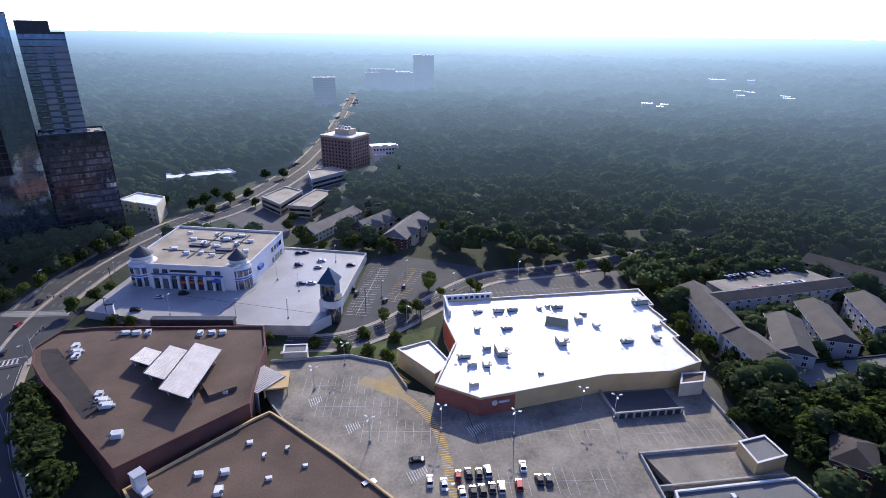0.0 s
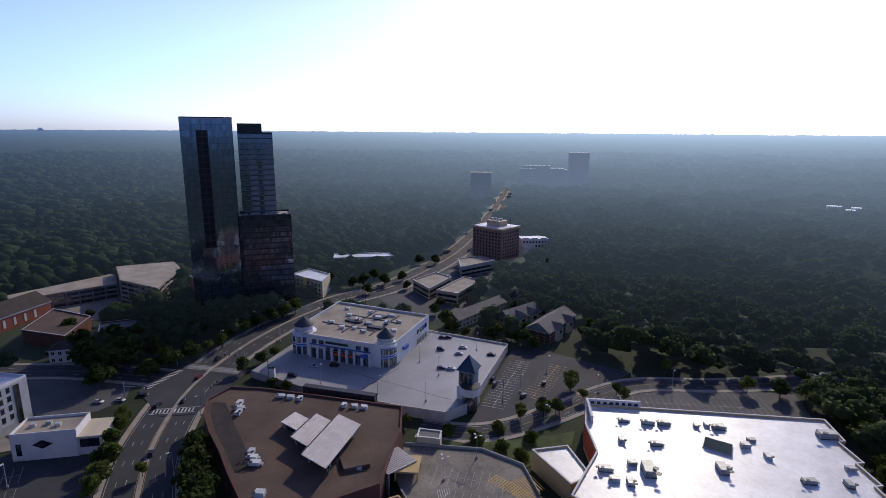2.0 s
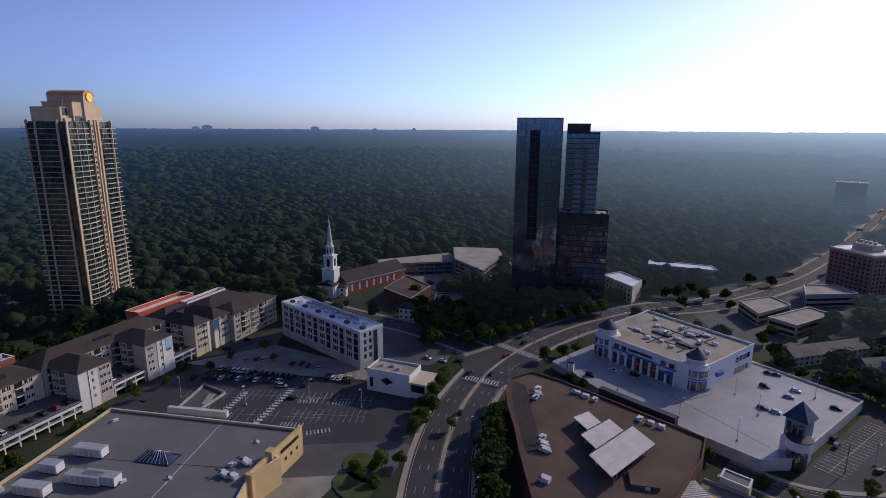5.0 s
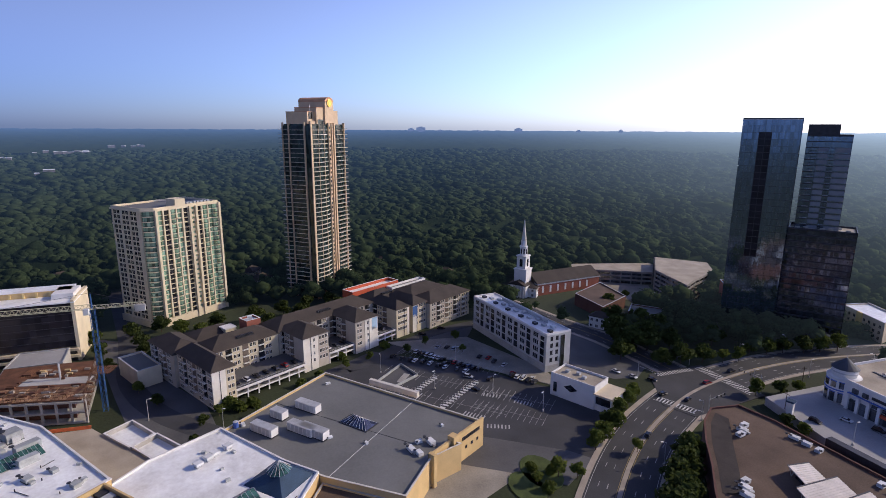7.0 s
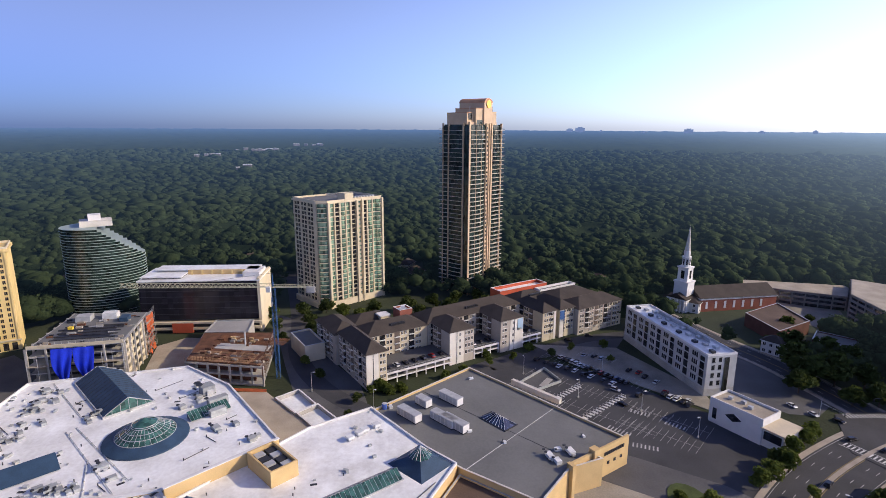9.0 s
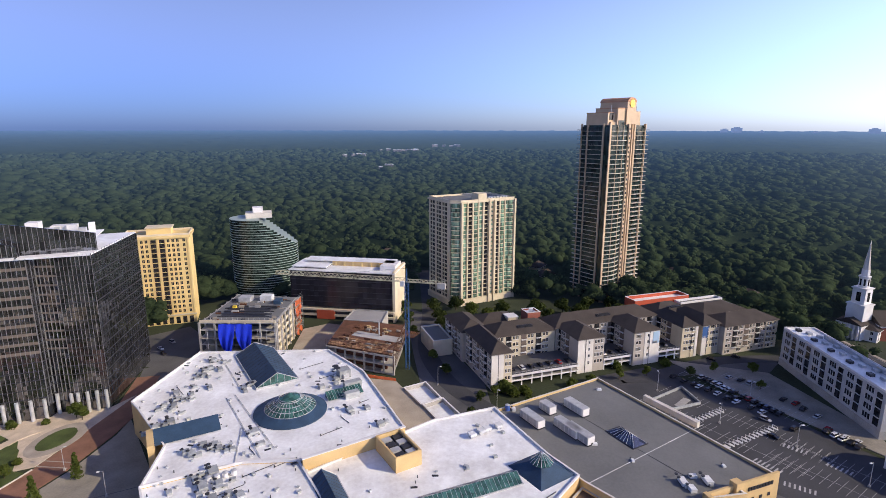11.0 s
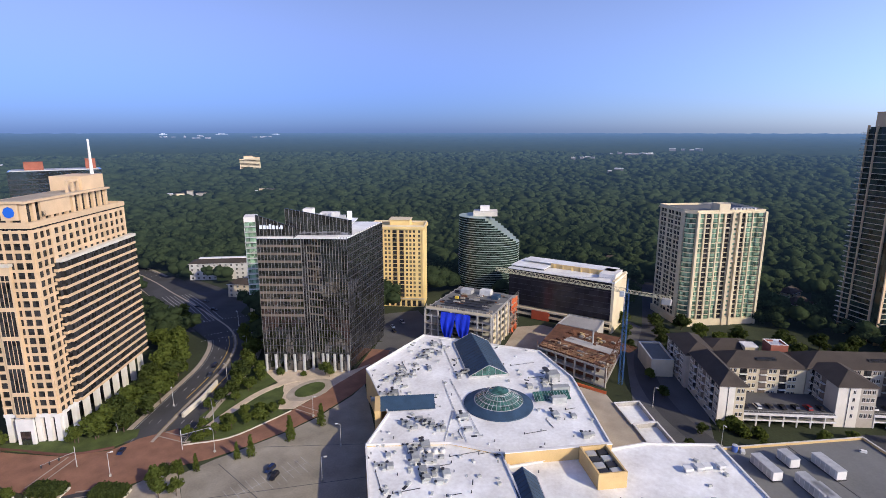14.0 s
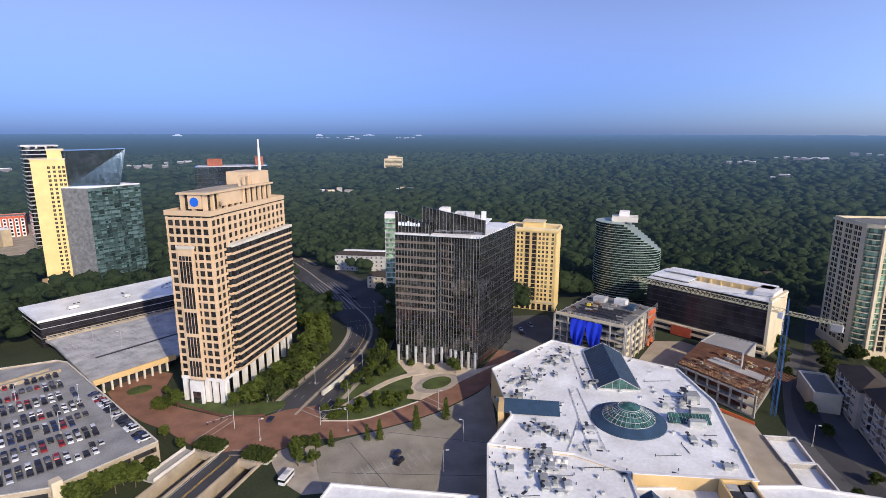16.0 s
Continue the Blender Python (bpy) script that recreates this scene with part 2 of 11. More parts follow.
BLUE_GLASS = glazing("blue_green_glass", (0.04, 0.07, 0.065), (1.6, 1.6, 3.9), 0.06, 0.04, 0.5, 0.7)
WINDOW = glazing("window_glass", (0.03, 0.03, 0.032), (1.2, 1.2, 1.6), 0.12, 0.04, 0.7, 0.3)
SKYLIGHT = glazing("skylight_glass", (0.04, 0.1, 0.085), (1.3, 1.3, 1.3), 0.1, 0.06, 0.5, 0.6)
LEAF = leafy("leaves", (0.035, 0.052, 0.012), (0.115, 0.145, 0.03), 1.0)
LEAF_LIGHT = leafy("light_leaves", (0.045, 0.065, 0.014), (0.14, 0.17, 0.034), 0.9)
LEAF_DARK = leafy("dark_leaves", (0.022, 0.035, 0.012), (0.07, 0.092, 0.024), 1.0)
WORN_PAINT = surface("worn_paint", (0.44, 0.435, 0.42), 0.8, 0.4, 3, 0.3, 0.05)
UNIT_GREY = surface("unit_grey", (0.42, 0.43, 0.41), 0.5, 0.3, 2, 0.3, 0.05, 0.2, 0.25)
WOODS = leafy("woods", (0.036, 0.054, 0.026), (0.1, 0.13, 0.052), 1.3, 0.7, 0.05, 0.35, 0.6)


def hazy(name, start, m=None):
    """Adds haze to a far material as bluish emission, paler towards the sun."""
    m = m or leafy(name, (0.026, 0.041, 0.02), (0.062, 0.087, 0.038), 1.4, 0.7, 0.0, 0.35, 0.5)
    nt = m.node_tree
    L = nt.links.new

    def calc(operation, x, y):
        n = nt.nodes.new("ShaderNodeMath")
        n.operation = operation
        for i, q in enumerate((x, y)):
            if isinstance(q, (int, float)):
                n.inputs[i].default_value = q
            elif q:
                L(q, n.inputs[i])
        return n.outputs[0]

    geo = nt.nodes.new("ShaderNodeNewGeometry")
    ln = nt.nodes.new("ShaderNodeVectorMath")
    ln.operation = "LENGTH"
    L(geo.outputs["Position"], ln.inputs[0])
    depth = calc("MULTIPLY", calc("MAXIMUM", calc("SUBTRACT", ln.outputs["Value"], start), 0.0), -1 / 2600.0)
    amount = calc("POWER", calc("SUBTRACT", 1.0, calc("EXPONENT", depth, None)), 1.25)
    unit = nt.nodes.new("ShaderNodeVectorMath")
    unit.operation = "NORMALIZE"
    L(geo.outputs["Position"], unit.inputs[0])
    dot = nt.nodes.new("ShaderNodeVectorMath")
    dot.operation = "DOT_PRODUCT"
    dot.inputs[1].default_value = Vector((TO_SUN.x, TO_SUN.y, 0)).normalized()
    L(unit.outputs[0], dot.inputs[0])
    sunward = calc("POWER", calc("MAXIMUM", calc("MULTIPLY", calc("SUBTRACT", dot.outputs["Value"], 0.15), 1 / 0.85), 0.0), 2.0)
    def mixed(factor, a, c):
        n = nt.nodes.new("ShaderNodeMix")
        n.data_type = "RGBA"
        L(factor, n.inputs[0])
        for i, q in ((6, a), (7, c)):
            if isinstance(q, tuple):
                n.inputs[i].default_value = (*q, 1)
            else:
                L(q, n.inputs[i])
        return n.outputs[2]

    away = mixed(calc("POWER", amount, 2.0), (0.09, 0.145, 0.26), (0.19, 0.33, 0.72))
    # emission stands for the light scattered by the air
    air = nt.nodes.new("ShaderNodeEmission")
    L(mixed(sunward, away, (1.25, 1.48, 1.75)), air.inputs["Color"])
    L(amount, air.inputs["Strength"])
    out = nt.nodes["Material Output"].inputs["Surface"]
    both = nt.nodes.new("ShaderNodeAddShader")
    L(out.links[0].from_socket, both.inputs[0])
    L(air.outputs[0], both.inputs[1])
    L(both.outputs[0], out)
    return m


HAZY_WOODS = hazy("far_woods_haze", 280)
# the same haze emission is added to the distant ground
hazy("hazed_woodland_floor", 280, EARTH)


# ---- mesh helpers ----
def V2(p):
    return Vector((p[0], p[1]))


def thing(name, m, label, category, group="", kind=""):
    ob = new(name)
    ob.empty_display_size = 1
    ob.matrix_world = m
    return tagged(ob, label, category, group, kind)


def hold(ob, parent, m=None):
    if parent:
        ob.parent = parent
    ob.matrix_local = m or Matrix()
    return ob


def under(ob, piece):
    """Hang a part from another part of the same thing, where it stands."""
    m = piece.matrix_local.inverted() @ ob.matrix_local
    ob.parent = piece
    ob.matrix_local = m
    return ob


def data(name, verts, faces, material, smooth=False):
    me = bpy.data.meshes.new(name)
    me.from_pydata([tuple(v) for v in verts], [], [tuple(f) for f in faces])
    me.materials.append(material)
    if smooth:
        me.polygons.foreach_set("use_smooth", [True] * len(me.polygons))
    return me


def part(name, bm, material, parent, label="", m=None, smooth=False):
    bmesh.ops.recalc_face_normals(bm, faces=bm.faces)
    me = bpy.data.meshes.new(name)
    bm.to_mesh(me)
    bm.free()
    me.materials.append(material)
    if smooth:
        me.polygons.foreach_set("use_smooth", [True] * len(me.polygons))
    return tagged(hold(new(name, me), parent, m), label)


BOX_FACES = [(0, 3, 2, 1), (4, 5, 6, 7), (0, 1, 5, 4), (1, 2, 6, 5), (2, 3, 7, 6), (3, 0, 4, 7)]
BOXES = {}


def box_mesh(name, w, d, h, material):
    key = (round(w, 3), round(d, 3), round(h, 3), material.name)
    if key not in BOXES:
        v = [(0, 0, 0), (w, 0, 0), (w, d, 0), (0, d, 0), (0, 0, h), (w, 0, h), (w, d, h), (0, d, h)]
        BOXES[key] = data(name, v, BOX_FACES, material)
    return BOXES[key]


def slab(name, parent, material, x0, x1, y0, y1, z0, z1, m=None, label=""):
    """A squared piece; alike pieces share one mesh."""
    at = Matrix.Translation((x0, y0, z0))
    return tagged(hold(new(name, box_mesh(name, x1 - x0, y1 - y0, z1 - z0, material)), parent, m @ at if m else at), label)


def add_box(bm, x0, x1, y0, y1, z0, z1, m=None):
    co = [(x0, y0, z0), (x1, y0, z0), (x1, y1, z0), (x0, y1, z0), (x0, y0, z1), (x1, y0, z1), (x1, y1, z1), (x0, y1, z1)]
    vs = [bm.verts.new(m @ Vector(c) if m else c) for c in co]
    for f in BOX_FACES:
        bm.faces.new([vs[i] for i in f])


def add_rod(bm, a, b, r0, r1=None, n=6):
    """A tapered rod from a to b."""
    a, b = Vector(a), Vector(b)
    r1 = r0 if r1 is None else r1
    q = (b - a).to_track_quat("Z", "Y")
    rings = []
    for p, r in ((a, r0), (b, r1)):
        rings.append([bm.verts.new(p + q @ Vector((r * math.cos(2 * math.pi * k / n), r * math.sin(2 * math.pi * k / n), 0))) for k in range(n)])
    for k in range(n):
        bm.faces.new((rings[0][k], rings[0][(k + 1) % n], rings[1][(k + 1) % n], rings[1][k]))
    bm.faces.new(rings[0][::-1])
    bm.faces.new(rings[1])


def rod(name, parent, material, a, b, r0, r1=None, n=6, label=""):
    bm = bmesh.new()
    add_rod(bm, a, b, r0, r1, n)
    return part(name, bm, material, parent, label)


def prism_mesh(name, pts, z0, z1, material):
    n = len(pts)
    if sum(pts[i][0] * pts[(i + 1) % n][1] - pts[(i + 1) % n][0] * pts[i][1] for i in range(n)) < 0:
        pts = pts[::-1]
    v = [(x, y, z0) for x, y in pts] + [(x, y, z1) for x, y in pts]
    f = [tuple(range(n - 1, -1, -1)), tuple(range(n, 2 * n))] + [(i, (i + 1) % n, n + (i + 1) % n, n + i) for i in range(n)]
    return data(name, v, f, material)


def prism(name, parent, material, pts, z0, z1, m=None, label=""):
    return tagged(hold(new(name, prism_mesh(name, pts, z0, z1, material)), parent, m), label)


def inset(pts, d):
    """A polygon moved inwards by d (counter-clockwise or clockwise alike)."""
    n = len(pts)
    turn = 1 if sum(pts[i][0] * pts[(i + 1) % n][1] - pts[(i + 1) % n][0] * pts[i][1] for i in range(n)) > 0 else -1
    out = []
    for i in range(n):
        a, b, c = V2(pts[i - 1]), V2(pts[i]), V2(pts[(i + 1) % n])
        u, v = (b - a).normalized(), (c - b).normalized()
        nu, nv = Vector((-u.y, u.x)) * turn, Vector((-v.y, v.x)) * turn
        k = nu + nv
        k = k / max(0.25, 1 + nu.dot(nv))
        out.append(tuple(b + k * d))
    return out


def parapet(parent, material, pts, z0, z1, thick=0.5, name="parapet", label=""):
    """A low wall round a roof."""
    inner = inset(pts, thick)
    n = len(pts)
    v = [(x, y, z) for z in (z0, z1) for ring in (pts, inner) for x, y in ring]
    f = []
    for i in range(n):
        j = (i + 1) % n
        f += [(i, j, 2 * n + j, 2 * n + i), (n + j, n + i, 3 * n + i, 3 * n + j), (2 * n + i, 2 * n + j, 3 * n + j, 3 * n + i), (i, n + i, n + j, j)]
    me = data(name, v, f, material)
    bm = bmesh.new()
    bm.from_mesh(me)
    bmesh.ops.recalc_face_normals(bm, faces=bm.faces)
    bm.to_mesh(me)
    bm.free()
    return tagged(hold(new(name, me), parent), label)


def facing(p0, p1, z=0.0):
    """The frame of a wall from p0 to p1: x along it, y behind it."""
    u = (V2(p1) - V2(p0)).normalized()
    return Matrix(((u.x, -u.y, 0, p0[0]), (u.y, u.x, 0, p0[1]), (0, 0, 1, z), (0, 0, 0, 1)))


def span(p0, p1):
    return (V2(p1) - V2(p0)).length


def grid_face(parent, m, width, z0, fh, floors, cols, pier, band, out, wall, glass, first=0.0, inner=0.25, skip=()):
    """A wall of glass bands behind piers and spandrels, storey by storey."""
    for k in range(floors):
        z = z0 + k * fh
        slab("window_band", parent, glass, 0.05, width - 0.05, 0, inner, z, z + fh - 0.02, m)
        if band:
            slab("spandrel", parent, wall, -out * 0.5, width + out * 0.5, -out, 0.02, z + first, z + first + band, m)
    if pier:
        step = (width - pier) / cols
        for k in range(cols + 1):
            if k not in skip:
                slab("pier", parent, wall, k * step, k * step + pier, -out - 0.08, 0.03, z0, z0 + floors * fh, m)


def catmull(pts, step=6.0):
    out = []
    P = [V2(p) for p in pts]
    P = [2 * P[0] - P[1]] + P + [2 * P[-1] - P[-2]]
    for i in range(1, len(P) - 2):
        a, b, c, d = P[i - 1], P[i], P[i + 1], P[i + 2]
        n = max(2, int((c - b).length / step))
        for k in range(n):
            t = k / n
            out.append(0.5 * (2 * b + (c - a) * t + (2 * a - 5 * b + 4 * c - d) * t * t + (3 * b - a - 3 * c + d) * t ** 3))
    out.append(P[-2])
    return out


def sides(line, off):
    out = []
    for i, p in enumerate(line):
        u = (line[min(i + 1, len(line) - 1)] - line[max(i - 1, 0)]).normalized()
        out.append(p + Vector((-u.y, u.x)) * off)
    return out


def ribbon(name, line, off0, off1, z0, z1, material, parent=None):
    """A paved strip along a line, between two offsets from it."""
    a, b = sides(line, off0), sides(line, off1)
    n = len(line)
    v = [(*p, z1) for p in a] + [(*p, z1) for p in b] + [(*p, z0) for p in a] + [(*p, z0) for p in b]
    f = []
    for i in range(n - 1):
        f += [(i, n + i, n + i + 1, i + 1), (2 * n + i, i, i + 1, 2 * n + i + 1), (n + i, 3 * n + i, 3 * n + i + 1, n + i + 1)]
    me = data(name, v, f, material)
    bm = bmesh.new()
    bm.from_mesh(me)
    bmesh.ops.recalc_face_normals(bm, faces=bm.faces)
    if sum(fc.normal.z for fc in bm.faces) < 0:
        bmesh.ops.reverse_faces(bm, faces=bm.faces)
    bm.to_mesh(me)
    bm.free()
    return hold(new(name, me), parent)


KEEP_OUT = []  # footprints and roads on which nothing grows


def keep(pts, grow=2.0):
    KEEP_OUT.append(np.array(inset(list(pts), -grow)))


def blocked(xy):
    """Which of the places lie in a kept-out outline."""
    hit = np.zeros(len(xy), bool)
    for poly in KEEP_OUT:
        lo, hi = poly.min(0), poly.max(0)
        near = np.where(((xy > lo) & (xy < hi)).all(1) & ~hit)[0]
        if not len(near):
            continue
        x, y = xy[near, 0], xy[near, 1]
        odd = np.zeros(len(near), bool)
        for (x0, y0), (x1, y1) in zip(poly, np.roll(poly, -1, 0)):
            cross = (y0 > y) != (y1 > y)
            odd ^= cross & (x < (x1 - x0) * (y - y0) / (y1 - y0 + 1e-9) + x0)
        hit[near[odd]] = True
    return hit


# ---- the lie of the land ----
def rise(r):
    """Height of the ground at a distance: level near, raised far away to fit the camera's horizon."""
    k = max(0.0, r - 1200.0) / 3700.0
    return 92.0 * k ** 0.62 if k > 0 else 0.0


def inside(p, poly):
    odd = False
    for (x0, y0), (x1, y1) in zip(poly, poly[1:] + poly[:1]):
        if (y0 > p.y) != (y1 > p.y) and p.x < (x1 - x0) * (p.y - y0) / (y1 - y0) + x0:
            odd = not odd
    return odd


# two sunken lanes beside the raised middle road, running under the brick plaza
LANE = Vector((0.86, 0.51))
LANE_SIDE = Vector((0.51, -0.86))
LANE_FOOT = Vector((-66.6, -192.9))


def lane_spot(along, across):
    return tuple(LANE_FOOT + LANE * along + LANE_SIDE * across)


TRENCHES = [[lane_spot(-14, a), lane_spot(64, a), lane_spot(64, b), lane_spot(-14, b)] for a, b in ((5.6, 14.0), (-14.0, -5.6))]


def ground_sheet():
    rings = [0, 60, 120, 200, 300, 400, 500, 600, 700, 800, 900, 1000, 1100, 1200, 1260, 1350, 1500, 1700, 2000, 2400, 2900, 3500, 4200, 4900]
    n = 96
    v, f = [(0, 0, 0)], []
    for r in rings[1:]:
        for k in range(n):
            a = 2 * math.pi * k / n
            v.append((r * math.cos(a), r * math.sin(a), rise(r)))
    for k in range(n):
        f.append((0, 1 + k, 1 + (k + 1) % n))
    for i in range(len(rings) - 2):
        for k in range(n):
            a, b = 1 + i * n + k, 1 + i * n + (k + 1) % n
            f.append((a, a + n, b + n, b))
    flat = [Vector(p[:2]) for p in v]
    tri_in = [t for t in f if max(math.hypot(v[i][0], v[i][1]) for i in t) <= 300.5]
    rest = [t for t in f if max(math.hypot(v[i][0], v[i][1]) for i in t) > 300.5]
    used = sorted({i for t in tri_in for i in t})
    number = {i: k for k, i in enumerate(used)}
    spots = [flat[i] for i in used]
    seams = []
    for hole in TRENCHES:
        first = len(spots)
        spots += [Vector(p) for p in hole]
        seams += [(first + k, first + (k + 1) % len(hole)) for k in range(len(hole))]
    rim = [number[1 + 3 * n + k] for k in range(n)]
    seams += [(rim[k], rim[(k + 1) % n]) for k in range(n)]
    from_cut = delaunay_2d_cdt(spots, seams, [], 0, 0.001)
    first = len(v)
    v += [(p.x, p.y, 0) for p in from_cut[0]]
    for t in from_cut[2]:
        c = sum((from_cut[0][i] for i in t), Vector((0, 0))) / len(t)
        if c.length < 300 and not any(inside(c, hole) for hole in TRENCHES):
            rest.append(tuple(first + i for i in t))
    f = rest
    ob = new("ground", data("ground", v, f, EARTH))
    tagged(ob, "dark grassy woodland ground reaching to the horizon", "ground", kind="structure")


ground_sheet()


# ---- roads, lots and paving ----
def road(name, pts, width, label, median=0.0, z=0.12, material=None, edge=True, dashes=True, kerb=True):
    line = catmull(pts)
    r = ribbon(name, line, -width / 2, width / 2, -0.3, z, material or ASPHALT)
    tagged(r, label, "road", kind="structure")
    keep([tuple(p) for p in sides(line, -width / 2 - 1)] + [tuple(p) for p in reversed(sides(line, width / 2 + 1))], 1.0)
    if edge:
        for s in (-1, 1):
            ribbon("edge_line", line, s * (width / 2 - 0.75) - 0.08, s * (width / 2 - 0.75) + 0.08, z, z + 0.015, LANE_WHITE, r)
    if kerb:
        for s in (-1, 1):
            a, b = sorted((s * width / 2, s * (width / 2 + 2.2)))
            ribbon("pavement", line, a, b, -0.3, z + 0.15, WALK, r)
    if median:
        ribbon("median", line, -median / 2, median / 2, z, z + 0.2, WALK, r)
        for s in (-1, 1):
            ribbon("yellow_line", line, s * (median / 2 + 0.4) - 0.09, s * (median / 2 + 0.4) + 0.09, z, z + 0.02, WORN_YELLOW, r)
    elif edge:
        for s in (-0.2, 0.2):
            ribbon("yellow_line", line, s - 0.07, s + 0.07, z, z + 0.015, WORN_YELLOW, r)
    if dashes:
        lanes = [s * (median / 2 + 0.6 + (width / 2 - median / 2 - 1.2) * q) for s in (-1, 1) for q in ((0.34, 0.67) if width > 20 else (0.5,))]
        bm = bmesh.new()
        for off in lanes:
            path = sides(line, off)
            for i in range(0, len(path) - 1, 2):
                a, b = path[i], path[i] + (path[i + 1] - path[i]).normalized() * 3.0
                m = facing(a, b)
                add_box(bm, 0, 3.0, -0.09, 0.09, z, z + 0.02, m)
        part("lane_dashes", bm, LANE_WHITE, r)
    return r, line


avenue, avenue_line = road("road", [(-62, 42), (-96, 80), (-128, 110), (-152, 138), (-169, 166), (-183, 200), (-190, 245), (-188, 292), (-176, 343), (-153, 392), (-139, 480), (-136, 568), (-145, 752), (-172, 1043), (-190, 1200)], 23, "wide dark asphalt avenue with white lane dashes", 1.6)
cross, _ = road("road", [(-197, 204), (-223, 201), (-254, 196), (-290, 184), (-340, 170), (-420, 140)], 15, "side street leading from the crossing to the church")
drive, _ = road("road", [(-300, 168), (-303, 140), (-296, 105), (-284, 82), (-268, 62), (-262, 44)], 9, "narrow street between apartments and a car park", dashes=False, edge=False, kerb=False)
shop, _ = road("road", [(-66, 196), (-45, 198), (-28, 208), (-6, 232), (10, 252), (28, 266), (67, 277), (120, 300), (180, 330)], 11, "asphalt street beside the shopping centre")
rear, _ = road("road", [(-455, -95), (-400, -82), (-340, -68), (-290, -60), (-258, -48), (-232, -30), (-216, -6), (-240, 20), (-262, 44)], 10, "curving service street past the building site", dashes=False, edge=False, kerb=False)
boulevard, boulevard_line = road("road", [(-100, -205), (-124, -220.5), (-144, -232.5), (-164, -246), (-184, -266), (-197, -289), (-205, -318), (-214, -356), (-222, -395), (-232, -440), (-240, -500), (-242, -600)], 26, "curving divided boulevard with yellow and white lines", 1.2)

# crossing stripes at the main junction
junction = new("road", prism_mesh("road", [(-204, 188), (-176, 172), (-163, 178), (-167, 224), (-204, 222)], -0.3, 0.285, ASPHALT))
tagged(junction, "dark asphalt of a wide road junction", "road", kind="structure")
def zebra(parent, a, b, width=3.2, step=1.5, z=0.13, material=None):
    m, w = facing(a, b), span(a, b)
    for k in range(int(w / step)):
        slab("crossing_stripe", parent, material or PAINT_WHITE, k * step, k * step + 0.6, -width / 2, width / 2, z, z + 0.02, m)


zebra(junction, (-182, 174), (-165, 182), z=0.29)
zebra(junction, (-202, 218), (-170, 220), z=0.29)
zebra(junction, (-202, 191), (-201, 214), z=0.29)
for a, b in (((-182, 171.6), (-165, 179.6)), ((-182, 176.4), (-165, 184.4)), ((-202, 215.6), (-170, 217.6)), ((-202, 220.4), (-170, 222.4))):
    slab("stop_line", junction, PAINT_WHITE, 0, span(a, b), -0.15, 0.15, 0.285, 0.305, facing(a, b))


def pad(name, pts, z, material, label, kind="structure", low=-0.3, grow=1.0):
    ob = new(name, prism_mesh(name, list(pts), low, z, material))
    keep(pts, grow)
    return tagged(ob, label, name.replace("_", " "), kind=kind)


def stalls(parent, m, bays, rows, pitch, z, material=None, wide=2.7, deep=5.2, skip=0.0, seed=1):
    """Painted stalls: back-to-back rows, a spine and a line between each pair."""
    rng = random.Random(seed)
    bm = bmesh.new()
    for r in range(rows):
        y = r * pitch
        add_box(bm, 0, bays * wide, y - 0.06, y + 0.06, z, z + 0.02, m)
        for k in range(bays + 1):
            if rng.random() < skip:
                continue
            add_box(bm, k * wide - 0.06, k * wide + 0.06, y - deep, y + deep, z, z + 0.02, m)
    return part("stall_lines", bm, material or WORN_PAINT, parent)


# the store's car park
lot = pad("car_park", [(-262, 31), (-280, 62), (-244, 104), (-205, 136), (-178, 150), (-152, 116), (-177, 88), (-240, 30)], 0.06, ASPHALT, "dark asphalt car park with white stall lines")
lm = facing((-243, 52), (-186, 108))
stalls(lot, lm, 26, 2, 17.5, 0.06, skip=0.06)
stalls(lot, facing((-206, 92), (-172, 126)), 12, 2, 14, 0.06)
ramp = thing("ramp", Matrix(), "walled ramp opening with a pale slope in the car park", "ramp")
for p, q in (((-242, 56), (-234, 63)), ((-234, 63), (-242, 76.5)), ((-242, 76.5), (-257, 72)), ((-257, 72), (-242, 56))):
    slab("ramp_wall", ramp, UNIT_GREY, 0, span(p, q), -0.25, 0.25, 0.06, 1.3, facing(p, q))
prism("ramp_floor", ramp, OLD_ASPHALT, inset([(-242, 56), (-234, 63), (-242, 76.5), (-257, 72)], 0.4), 0.06, 0.12)
slab("ramp_slope", ramp, CONCRETE, 0, 10, -1.6, 1.6, 0.12, 0.3, facing((-238, 66), (-246, 72)))
for (a, b), n in ((((-208.1, 77.5), (-225.6, 101.3)), 13), (((-225.7, 69.6), (-236.9, 83.9)), 9)):
    for k in range(n):
        x_, y_ = (V2(a) * (n - 1 - k) + V2(b) * k) / (n - 1)
        h = thing("cart_hoop", pose(x_, y_, 0.06, 0, 0, 36), "white steel hoop in a row on the car park", "hoop", "car park hoops")
        for sx in (-1.1, 1.1):
            rod("post", h, WHITE_METAL, (sx, 0, 0), (sx, 0, 1.2), 0.09, None, 5)
        rod("bar", h, WHITE_METAL, (-1.15, 0, 1.2), (1.15, 0, 1.2), 0.1, None, 5)
        slab("foot", h, PAINT_WHITE, -1.3, 1.3, -0.5, 0.5, 0.0, 0.1)
for a, b in (((-187.3, 89.6), (-182.2, 100.4)), ((-202.6, 110.4), (-196.4, 117.1)), ((-213.2, 99.7), (-207.5, 108.1)), ((-200.7, 84.8), (-192.7, 92.5))):
    zebra(lot, a, b, 3.0, 1.5, 0.065, WORN_PAINT)
upper = pad("car_park", [(-290, 72), (-282, 120), (-228, 141), (-206, 139), (-245, 106)], 0.3, YARD, "pale asphalt car park beside the white block")
